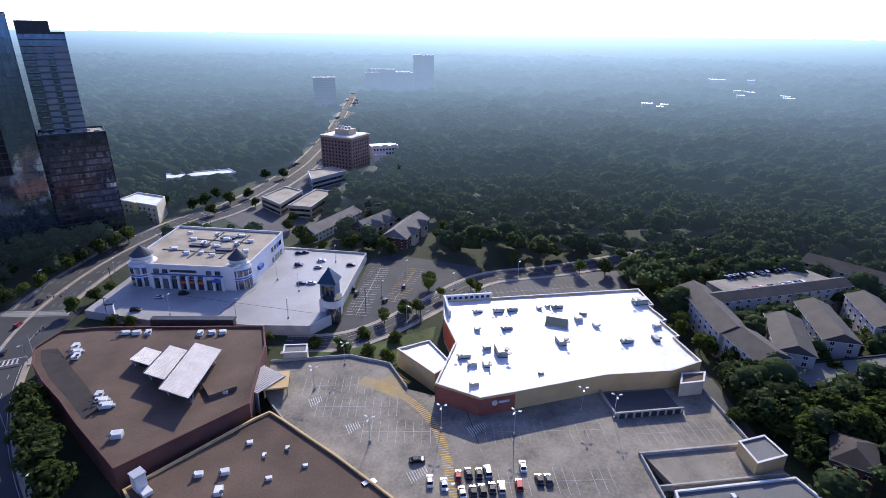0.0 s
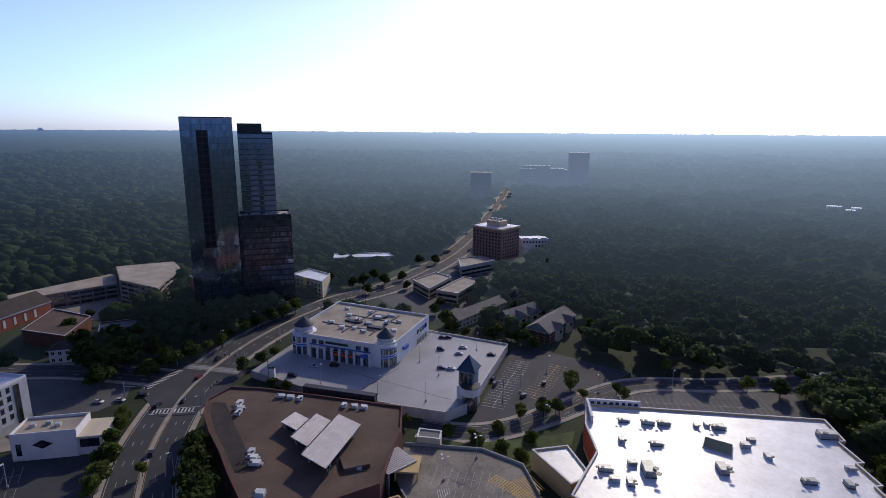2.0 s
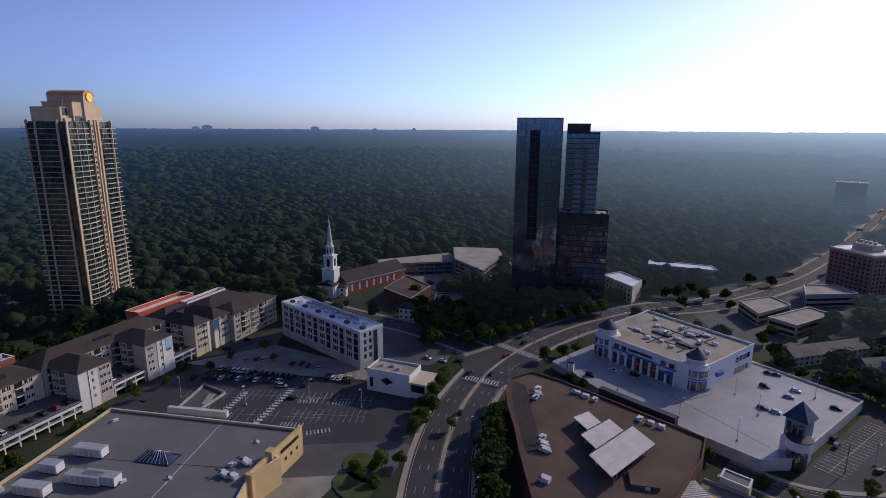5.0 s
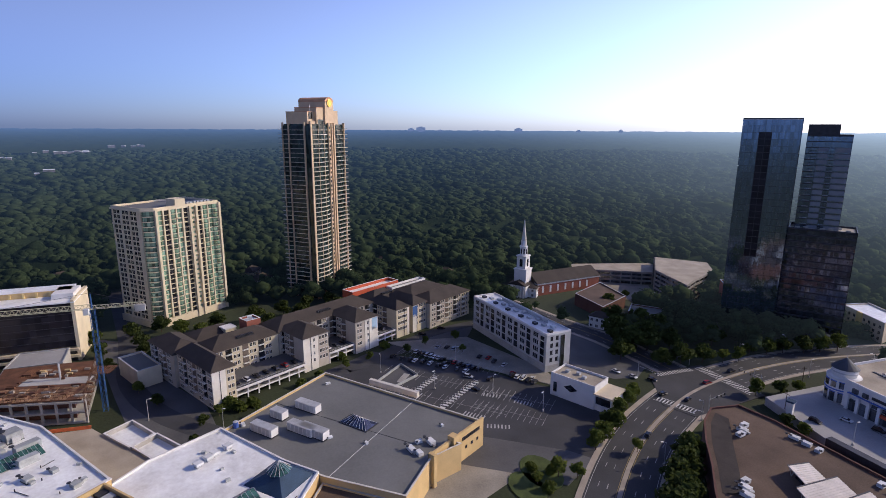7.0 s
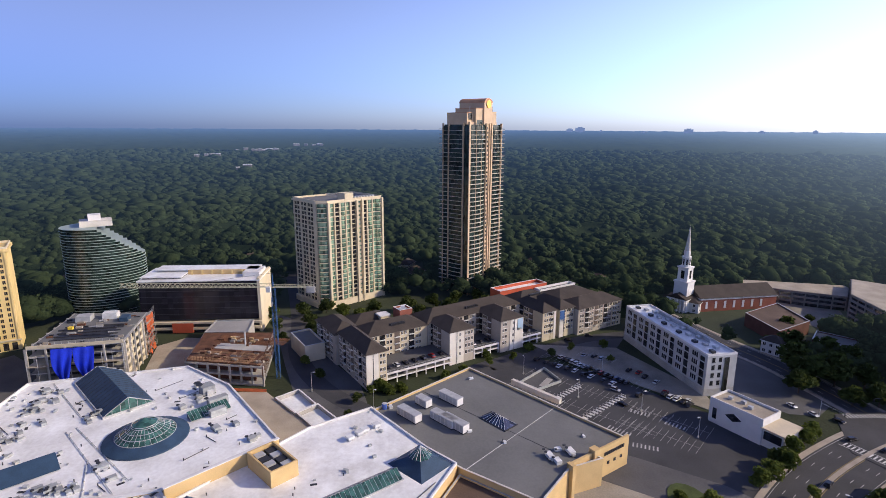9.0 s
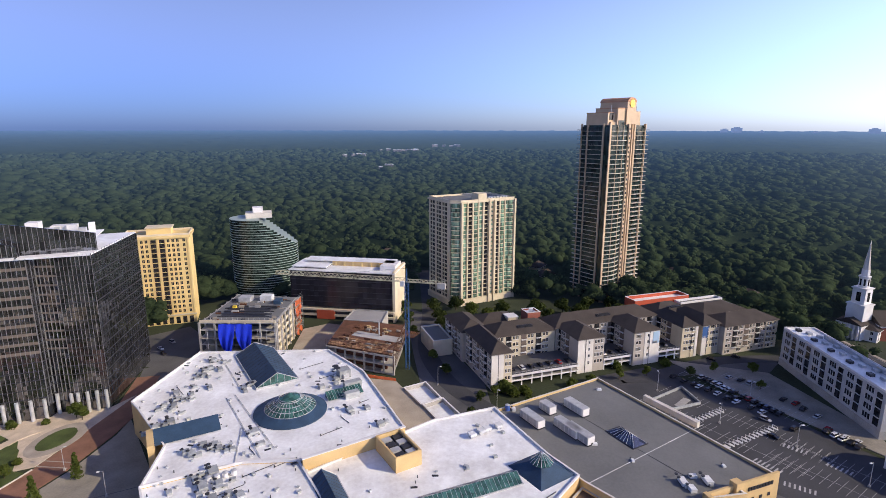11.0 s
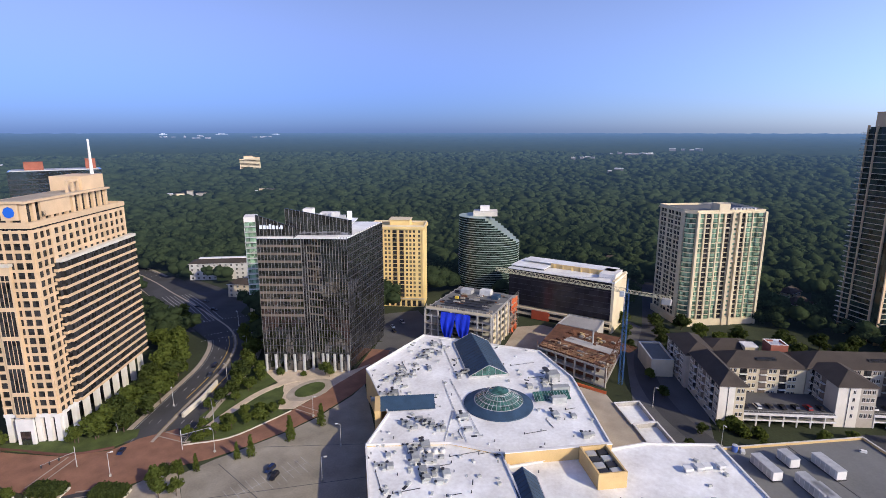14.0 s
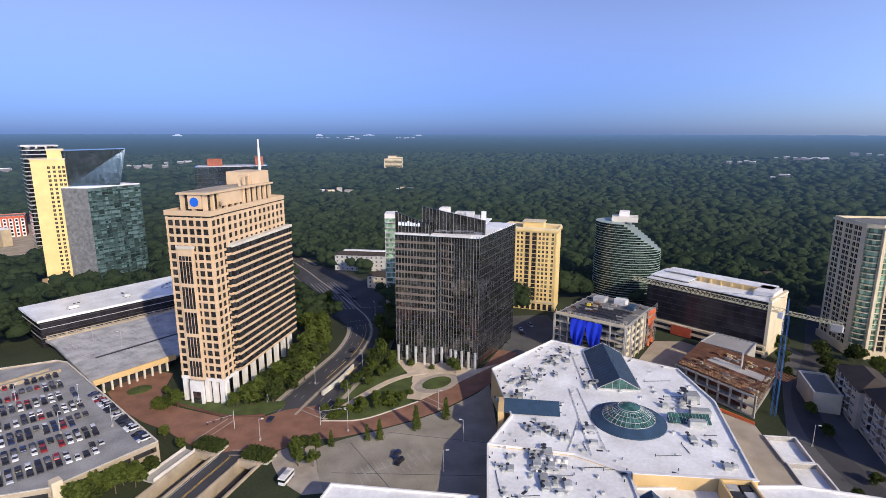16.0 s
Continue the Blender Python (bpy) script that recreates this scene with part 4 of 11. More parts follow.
def finned_tower():
    L, C, R = (-169.6, -221.5), (-193.2, -183.3), (-242.0, -201.0)
    B = (-221.4, -234.4)
    t = thing("glass_office_tower", Matrix(), "black glass office tower with pale vertical fins and silver columns", "office building")
    keep([L, C, R, B], 4)
    N1 = (-181.2, -202.8)
    N2 = (-185.2, -203.2)
    N3 = (-187.2, -195.2)
    foot = [L, N1, N2, N3, C, R, B]
    FH, n = 4.0, 16
    prism("core", t, BLACK_GLASS, inset(foot, 0.5), 0, 70)
    for k in range(n):
        z = 5.8 + k * FH
        prism("storey_glass", t, BLACK_GLASS, inset(foot, 0.05), z + 0.02, z + FH - 0.02)
    faces = [(L, N1, 1.6, 1.25), (N1, N2, 1.4, 0.35), (N2, N3, 1.5, 0.8), (N3, C, 1.45, 0.3), (C, R, 2.6, 0.42)]
    for a, b, step, band in faces:
        f, w = facing(a, b), span(a, b)
        for k in range(n):
            z = 5.8 + k * FH
            low = k < 6
            slab("spandrel", t, REFLECTION_SPANDREL if band > 0.5 and not low else DARK_METAL, 0, w, -0.12, 0.06, z, z + (0.35 if low else band), f)
        q = max(2, int(w / step))
        for k in range(q + 1):
            deep = 0.34 if a != C else 0.14
            slab("fin", t, FIN if a != C else DARK_METAL, k * w / q - 0.03, k * w / q + 0.03, -deep, 0.0, 5.8, 71.0, f)
    for a, b, q in ((L, N1, 5), (N3, C, 4), (N2, N3, 2)):
        f, w = facing(a, b), span(a, b)
        for k in range(q):
            p = f @ Vector((1.2 + k * (w - 2.4) / max(1, q - 1), -0.9, 0))
            rod("column", t, PALE_METAL, (p.x, p.y, 0), (p.x, p.y, 9.5), 0.75, None, 10, "silver round column")
    prism("roof", t, WHITE_ROOF, inset([L, C, R, B], 0.2), 70, 70.5)
    # white eaves over the front and the long side
    f = facing(L, C)
    slab("canopy", t, STUCCO_WHITE, 0.5, 18.5, -1.6, 2.0, 70.5, 71.2, f)
    slab("canopy", t, STUCCO_WHITE, 19.5, 40.2, -1.2, 4.0, 70.5, 71.1, f)
    g = facing(C, R)
    # slanting glass screens that rise towards the corner
    def screen(a, b, za, zb, z0, name):
        bm = bmesh.new()
        u = (V2(b) - V2(a)).normalized()
        k = Vector((-u.y, u.x)) * 0.5
        vs = [bm.verts.new(c) for c in ((*a, z0), (*b, z0), (*b, zb), (*a, za), (a[0] + k.x, a[1] + k.y, z0), (b[0] + k.x, b[1] + k.y, z0), (b[0] + k.x, b[1] + k.y, zb), (a[0] + k.x, a[1] + k.y, za))]
        for fc in ((0, 1, 2, 3), (5, 4, 7, 6), (4, 0, 3, 7), (1, 5, 6, 2), (3, 2, 6, 7)):
            bm.faces.new([vs[i] for i in fc])
        part(name, bm, BLACK_GLASS, t)
        w = span(a, b)
        ff = facing(a, b)
        for i in range(int(w / 1.8) + 1):
            x = i * 1.8
            slab("screen_fin", t, FIN, x - 0.05, x + 0.05, -0.3, 0, z0, za + (zb - za) * min(1, x / w) - 0.1, ff)
    p = lambda x, y: tuple((f @ Vector((x, y, 0)))[:2])
    screen(p(0.2, 0.2), p(19.5, 0.6), 82.0, 75.5, 70.5, "roof_screen")
    screen(p(13.5, 5.0), p(46.0, 9.0), 84.5, 78.0, 70.5, "roof_screen")
    slab("attic", t, BLACK_GLASS, 15.0, 38.0, 9.6, 26.0, 70.5, 76.0, f)
    slab("attic_roof", t, WHITE_ROOF, 14.0, 46.0, 9.6, 27.0, 76.0, 76.5, f)
    for k, (x, y, w_, h_) in enumerate(((16, 17, 3, 4), (24, 20, 5, 2.6), (29, 18, 2, 3.4), (33, 21, 4, 3.8), (38, 17, 3, 2.8), (41, 22, 2.4, 4.2))):
        slab("roof_plant", t, WHITE_METAL if k % 2 else PALE_METAL, x, x + w_, y, y + w_ * 0.8, 76.5, 76.5 + h_, f)
    slab("plant_room", t, STUCCO_WHITE, 17.0, 22.0, 24.0, 30.0, 76.5, 81.5, f)
    slab("plant_room", t, STUCCO_WHITE, 26.0, 34.0, 24.0, 30.0, 76.5, 79.5, f)
    for k, (x0, x1, h) in enumerate(((1.2, 2.3, 1.5), (2.7, 3.8, 1.5), (4.1, 4.9, 1.4), (5.2, 6.0, 2.0), (6.3, 7.4, 1.5), (7.8, 8.6, 1.4), (9.0, 9.3, 0.8), (9.6, 10.5, 1.5))):
        slab("sign_letter_bar", t, plain("sign_white", (0.8, 0.85, 0.9), 0.4) if k == 0 else bpy.data.materials["sign_white"], x0 * 1.25 + 0.6, x1 * 1.25 + 0.6, -0.5, -0.32, 75.0, 75.0 + h * 1.2, f)
    # the pale stair wing at the far end
    w2 = thing("apartment_tower", Matrix(), "slim pale apartment tower with stacked green balconies", "apartment building")
    a, b = (-221.5, -300.7), (-229.0, -294.0)
    m2 = facing(a, b)
    slab("body", w2, STUCCO_WHITE, 0, 8.0, 0.3, 14, 0, 67, m2)
    slab("body_foot", w2, STUCCO_CREAM, -0.2, 8.2, 0, 14, 0, 14, m2)
    keep([a, b, (-236, -302), (-230, -310)], 2)
    for k in range(14):
        slab("window_band", w2, GREEN_GLASS, 0.4, 7.6, 0.1, 0.5, 15 + k * 3.55, 17.6 + k * 3.55, m2)
        balcony(w2, m2, 0.3, 14.6 + k * 3.55, 7.4, 1.3, STUCCO_WHITE, PALE_METAL)


finned_tower()


# ---- the yellow apartment tower ----
def yellow_tower():
    a, b = (-283.0, -246.0), (-300.8, -213.2)
    m, W, H = facing(a, b), span(a, b), 57.0
    t = thing("apartment_tower", m, "yellow stucco apartment tower with dark balcony strips", "apartment building")
    I = Matrix()
    keep([a, b, tuple((m @ Vector((W, 20, 0)))[:2]), tuple((m @ Vector((0, 20, 0)))[:2])], 3)
    slab("body", t, YELLOW_STUCCO, 0, W, 0, 20, 0, H)
    zs = [7.5 + k * 3.05 for k in range(16)]
    windows(t, I, [10.0, 12.6, 24.8, 27.4, 30.0, 33.6], zs, 1.4, 1.9, YELLOW_STUCCO, WINDOW)
    for x in (15.6, 20.4):
        # dark panels laid on the wall stand for shaded balcony recesses
        slab("recess", t, DARK_BRICK, x, x + 3.0, -0.04, 0.1, 7, H - 2)
        slab("recess_glass", t, WINDOW, x + 0.3, x + 2.7, -0.1, 0.1, 7, H - 2)
        for z in zs:
            balcony(t, I, x, z - 0.6, 3.0, 0.9, YELLOW_STUCCO, DARK_METAL)
    for x in (19.0, 23.8, 36.2):
        slab("pilaster", t, YELLOW_STUCCO, x, x + 0.9, -0.45, 0.1, 5.5, H)
    slab("base_cornice", t, IVORY, -0.5, W + 0.5, -0.7, 0.2, 5.6, 6.4)
    for k in range(9):
        slab("base_opening", t, WINDOW, 2 + k * 3.9, 4.4 + k * 3.9, -0.12, 0.2, 0.4, 4.6)
    slab("cornice", t, YELLOW_STUCCO, -1.0, W + 1.0, -1.0, 21, H - 1.2, H + 0.4)
    parapet(t, IVORY, [(-0.4, -0.4), (W + 0.4, -0.4), (W + 0.4, 20.4), (-0.4, 20.4)], H + 0.4, H + 1.6, 0.4)
    slab("penthouse", t, YELLOW_STUCCO, 13, 27, 5, 15, H + 0.4, H + 4.4)
    slab("penthouse_cap", t, IVORY, 12.4, 27.6, 4.4, 15.6, H + 4.4, H + 5.0)


yellow_tower()


# ---- the curved green glass tower ----
def curved_tower():
    u = Vector((-0.473, 0.881))
    m = Matrix(((u.x, -u.y, 0, -362.0), (u.y, u.x, 0, -195.0), (0, 0, 1, 0), (0, 0, 0, 1)))
    t = thing("curved_office_tower", m, "curved green glass office tower with a sloping shoulder", "office building")
    A, B, FH, n = 23.0, 17.0, 3.5, 17

    def outline(z, grow=0.0):
        cut = A if z < 40 else A - (z - 40) / 18.0 * 24.0
        pts = []
        for k in range(40):
            a = 2 * math.pi * k / 40
            pts.append((min((A + grow) * math.cos(a), cut + grow), (B + grow) * math.sin(a)))
        return [p for i, p in enumerate(pts) if i == 0 or (Vector(p) - Vector(pts[i - 1])).length > 0.05]
    keep([(m @ Vector((x, y, 0)))[:2] for x, y in ((-25, -18), (25, -18), (25, 18), (-25, 18))], 2)
    shell = glazing("sea_green_glass", (0.02, 0.034, 0.03), (2.0, 2.0, 1.75), 0.12, 0.05, 0.7, 0.3)
    band = surface("pale_green_band", (0.36, 0.43, 0.38), 0.5, 0.12)
    for k in range(2 * n):
        z = k * FH / 2
        prism("storey_glass", t, shell, outline(z + FH / 2), z, z + FH / 2)
        prism("floor_band", t, band, outline(z + FH / 2, 0.25), z + FH / 2 - (0.36 if k % 2 else 0.2), z + FH / 2 + 0.01)
    slab("plant_room", t, PALE_STONE, -12, 6, -6, 8, 59.5, 63.0)
    slab("plant_room", t, STUCCO_WHITE, -7, 0, -2, 6, 63.0, 66.5)


curved_tower()


# ---- the ivory condominium ----
def ivory_condominium():
    C, R, L = (-358.5, -54.3), (-391.0, -16.3), (-384.3, -76.4)
    B = (R[0] + L[0] - C[0], R[1] + L[1] - C[1])
    t = thing("apartment_tower", Matrix(), "ivory concrete apartment tower with green glass bays and balconies", "apartment building")
    cut = 5.0
    fr, fl = facing(C, R), facing(L, C)
    WR, WL = span(C, R), span(L, C)
    c1 = tuple((fr @ Vector((cut, 0, 0)))[:2])
    c0 = tuple((fl @ Vector((WL - cut, 0, 0)))[:2])
    foot = [c1, R, B, L, c0]
    keep(foot, 3)
    H, FH, Z0, n = 72.4, 3.1, 4.2, 22
    prism("core", t, GREEN_GLASS, inset(foot, 0.6), 0, H)
    face = facing(c1, R)
    w = span(c1, R)
    cols = [(0.0, 1.0), (5.0, 0.9), (9.2, 1.2), (14.0, 0.8), (18.0, 1.2), (22.4, 2.0), (27.0, 2.0), (32.0, 1.0), (36.6, 0.8), (41.0, 1.2), (w - 1.0, 1.0)]
    for x, pw in cols:
        slab("pier", t, IVORY, x, x + pw, -0.9, 0.6, 0, H + 0.8, face)
    for k in range(n):
        z = Z0 + k * FH
        slab("window_band", t, GREEN_GLASS, 0.1, w - 0.1, 0.1, 0.6, z, z + FH, face)
        for x0, x1, kind in ((1.0, 5.0, 0), (5.9, 9.2, 1), (10.4, 14.0, 0), (14.8, 18.0, 0), (19.2, 22.4, 1), (24.4, 27.0, 2), (29.0, 32.0, 1), (33.0, 36.6, 0), (37.4, 41.0, 0), (42.2, w - 1.0, 1)):
            if kind == 0:
                slab("floor_edge", t, IVORY, x0, x1, -0.35, 0.2, z, z + 0.45, face)
            elif kind == 1:
                balcony(t, face, x0, z, x1 - x0, 1.3, IVORY, DARK_METAL)
                if k % 11 == 0:
                    # dark glass imitates the shade behind the balconies
                    slab("recess_glass", t, WINDOW, x0, x1, 0.02, 0.3, z, z + 11 * FH, face)
            else:
                slab("wall_panel", t, IVORY, x0, x1, -0.5, 0.2, z, z + 1.6, face)
    cham = facing(c0, c1)
    wc = span(c0, c1)

    def round_bay(f, width, out):
        """Stacked rounded balconies with a dark rail, and the glass behind."""
        arc = [(width * (0.5 - 0.5 * math.cos(math.pi * q / 10)), -out * math.sin(math.pi * q / 10)) for q in range(11)]
        floor_mesh = prism_mesh("bay_floor", arc + [(width, 0.4), (0, 0.4)], 0, 0.35, IVORY)
        rail_mesh = prism_mesh("bay_rail", arc + [(x, y + 0.12) for x, y in arc[::-1]], 0.95, 1.2, DARK_METAL)
        glass_mesh = prism_mesh("bay_glass", [(x * 0.86 + width * 0.07, y * 0.5) for x, y in arc] + [(width * 0.93, 0.4), (width * 0.07, 0.4)], 0, FH, GREEN_GLASS)
        for k in range(n):
            at = f @ Matrix.Translation((0, 0, Z0 + k * FH))
            deck = hold(new("bay_floor", floor_mesh), t, at)
            under(hold(new("bay_rail", rail_mesh), t, at), deck)
            hold(new("bay_glass", glass_mesh), t, at)

    round_bay(cham, wc, 2.4)
    round_bay(face @ Matrix.Translation((10.0, 0, 0)), 4.2, 1.5)
    round_bay(face @ Matrix.Translation((33.0, 0, 0)), 3.8, 1.5)
    round_bay(face @ Matrix.Translation((w - 5.2, 0, 0)), 5.0, 2.2)
    for x in (-0.3, 22.6, 27.2, w - 0.4):
        slab("pilaster", t, IVORY, x, x + 1.5, -1.9, 0.2, 0, H + 0.9, face)
    for x in (24.2, 14.6):
        for k in range(6):
            slab("gable_band", t, IVORY, x, x + 2.8, -1.3, 0.2, Z0 + k * 4 * FH, Z0 + k * 4 * FH + 0.6, face)
    side = facing(L, c0)
    ws = span(L, c0)
    slab("side_wall", t, IVORY, 0, ws, 0, 0.6, 0, H, side)
    windows(t, side, [1.5, 5.0, 10.4, 13.8, 18.6, 22.0], [Z0 + 0.6 + k * FH for k in range(n)], 2.3, 2.2, IVORY, WINDOW)
    for x in (0, 8.8, 17.2, ws - 1.0):
        slab("pier", t, IVORY, x, x + 1.0, -0.5, 0.2, 0, H + 0.5, side)
    prism("cornice", t, IVORY, inset(foot, -1.1), H, H + 1.0)
    prism("roof", t, GREY_ROOF, inset(foot, 1.0), H + 1.0, H + 1.15)
    parapet(t, IVORY, inset(foot, -0.4), H + 1.0, H + 2.2, 0.4)
    slab("stair_head", t, IVORY, 14, 21, -0.6, 8, H + 1.0, H + 6.0, face)
    for k in range(7):
        slab("roof_vent", t, PALE_METAL, 26 + k * 2.6, 27.6 + k * 2.6, 5, 8, H + 1.1, H + 2.4, face)
    prism("band_course", t, IVORY, inset(foot, -0.7), Z0 + 19 * FH, Z0 + 19 * FH + 0.7)
    prism("podium", t, IVORY, inset(foot, -1.2), 0, 4.2)


ivory_condominium()


# ---- the tall tower with balconies and a gilded crown ----
def crowned_tower():
    C, L, R = (-386.4, 47.4), (-403.7, 29.5), (-414.0, 74.0)
    B = (L[0] + R[0] - C[0], L[1] + R[1] - C[1])
    t = thing("apartment_tower", Matrix(), "tall tan apartment tower ringed with balconies under a gilded crown", "apartment building")
    foot = [C, R, B, L]
    keep(foot, 3)
    fl, fr = facing(L, C), facing(C, R)
    WL, WR = span(L, C), span(C, R)
    FH, Z0, n = 3.16, 6.5, 37
    top = Z0 + n * FH
    condo = glazing("dim_green_glass", (0.022, 0.036, 0.032), (1.6, 1.6, 3.16), 0.08, 0.05, 0.7, 0.4)
    prism("core", t, condo, inset(foot, 0.7), 0, top + 1)
    gold = surface("gilded_stone", (0.55, 0.3, 0.16), 0.6, 0.15, 5, 0.4, 0.05)
    rail = surface("balcony_edge", (0.64, 0.57, 0.45), 0.7, 0.15, 4, 0.3, 0.05)
    for f, w, piers in ((fl, WL, ((0.0, 0.4), (5.2, 0.6), (18.5, 0.9), (WL - 0.6, 0.6))), (fr, WR, ((18.2, 2.2), (22.0, 1.0), (24.6, 1.6), (WR - 0.8, 0.8)))):
        for x, pw in piers:
            slab("pier", t, TAN_STONE, x, x + pw, -1.0, 0.7, 0, top + 2, f)
        for k in range(n):
            slab("window_band", t, condo, 0.2, w - 0.2, 0.1, 0.7, Z0 + k * FH, Z0 + k * FH + FH - 0.03, f)
    for k in range(n):
        z = Z0 + k * FH
        balcony(t, fl, 6.5, z, 11.5, 1.0, rail, DARK_METAL)
        balcony(t, fr, 26.4, z, WR - 24.6, 2.2, rail, DARK_METAL)
        balcony(t, fl, -2.4, z, 7.0, 1.8, rail, DARK_METAL)
        slab("pier_window", t, WINDOW, 18.7, 20.0, -1.06, -0.9, z + 0.9, z + 2.5, fr)
    # the rounded balconies of the near corner
    bow = []
    for k in range(9):
        a = k / 8
        bow.append((a * 17.6 + 0.2, -0.2 - 2.0 * math.sin(math.pi * a)))
    bow_poly = bow + [(17.8, 0.5), (0.2, 0.5)]
    me = prism_mesh("bow_balcony", bow_poly, 0, 0.42, rail)
    bow_rail = prism_mesh("bow_rail", bow + [(x, y + 0.1) for x, y in bow[::-1]], 1.05, 1.2, DARK_METAL)
    for k in range(n):
        deck = hold(new("bow_balcony", me), t, fr @ Matrix.Translation((0, 0, Z0 + k * FH)))
        under(hold(new("bow_rail", bow_rail), t, fr @ Matrix.Translation((0, 0, Z0 + k * FH))), deck)
    for x in (5.6, 12.0):
        rod("bow_pier", t, TAN_STONE, tuple(fr @ Vector((x, -1.3, 0))), tuple(fr @ Vector((x, -1.3, top + 1))), 0.22, None, 6)
    bow_glass = [(x * 0.92 + 0.6, y * 0.5) for x, y in bow_poly]
    meg = prism_mesh("bow_window", bow_glass, 0, FH, condo)
    for k in range(n):
        hold(new("bow_window", meg), t, fr @ Matrix.Translation((0, 0, Z0 + k * FH)))
    for k in range(6):
        p = fr @ Vector((1.5 + k * (WR - 3) / 5, -0.4, 0))
        rod("column", t, TAN_STONE, (p.x, p.y, 0), (p.x, p.y, Z0), 0.7, None, 8)
    # crown
    prism("shoulder", t, TAN_STONE, inset(foot, 2.6), top + 1, top + 3.0)
    slab("crown_block", t, TAN_STONE, 1.0, 8.0, 4.0, 22, top + 1, top + 9.0, fr)
    slab("crown_block", t, TAN_STONE, 8.0, 16.4, 1.5, 20, top + 1, top + 12.0, fr)
    slab("crown_glass", t, condo, 9.2, 15.4, 1.3, 1.6, top + 1.2, top + 4.2, fr)
    slab("crown_block", t, TAN_STONE, 26.5, 35.0, 2.5, 22, top + 1, top + 10.5, fr)
    slab("crown_tower", t, TAN_STONE, 16.5, 26.5, 0.3, 23, top + 1, top + 16.5, fr)
    bm = bmesh.new()
    arcs = [[bm.verts.new((21.5 + 5.2 * math.cos(math.pi * k / 12), y, top + 16.5 + 3.2 * math.sin(math.pi * k / 12))) for k in range(13)] for y in (0.1, 23.2)]
    bm.faces.new(arcs[0]), bm.faces.new(arcs[1][::-1])
    for k in range(12):
        bm.faces.new((arcs[0][k], arcs[1][k], arcs[1][k + 1], arcs[0][k + 1]))
    part("vault", bm, gold, t, "gilded barrel vault roof", fr)
    bm = bmesh.new()
    add_rod(bm, (21.5, -0.3, top + 15.6), (21.5, 0.2, top + 15.6), 2.7, None, 16)
    part("disc", bm, plain("gold_leaf", (0.9, 0.55, 0.1), 0.35, 0.6), t, "gold disc", fr)
    slab("crown_window", t, WINDOW, 2.5, 6.5, 3.8, 4.1, top + 4.5, top + 9.0, fr)
    slab("crown_rail", t, gold, 7.8, 16.4, 1.3, 20.2, top + 12.0, top + 12.5, fr)
    slab("crown_rail", t, gold, 0.8, 8.0, 3.8, 22.2, top + 9.0, top + 9.4, fr)
    for k in range(3):
        rod("aerial", t, PALE_METAL, (*(fr @ Vector((4 + k * 14, 4, 0)))[:2], top + 9), (*(fr @ Vector((4 + k * 14, 4, 0)))[:2], top + 14), 0.12, None, 4)


crowned_tower()


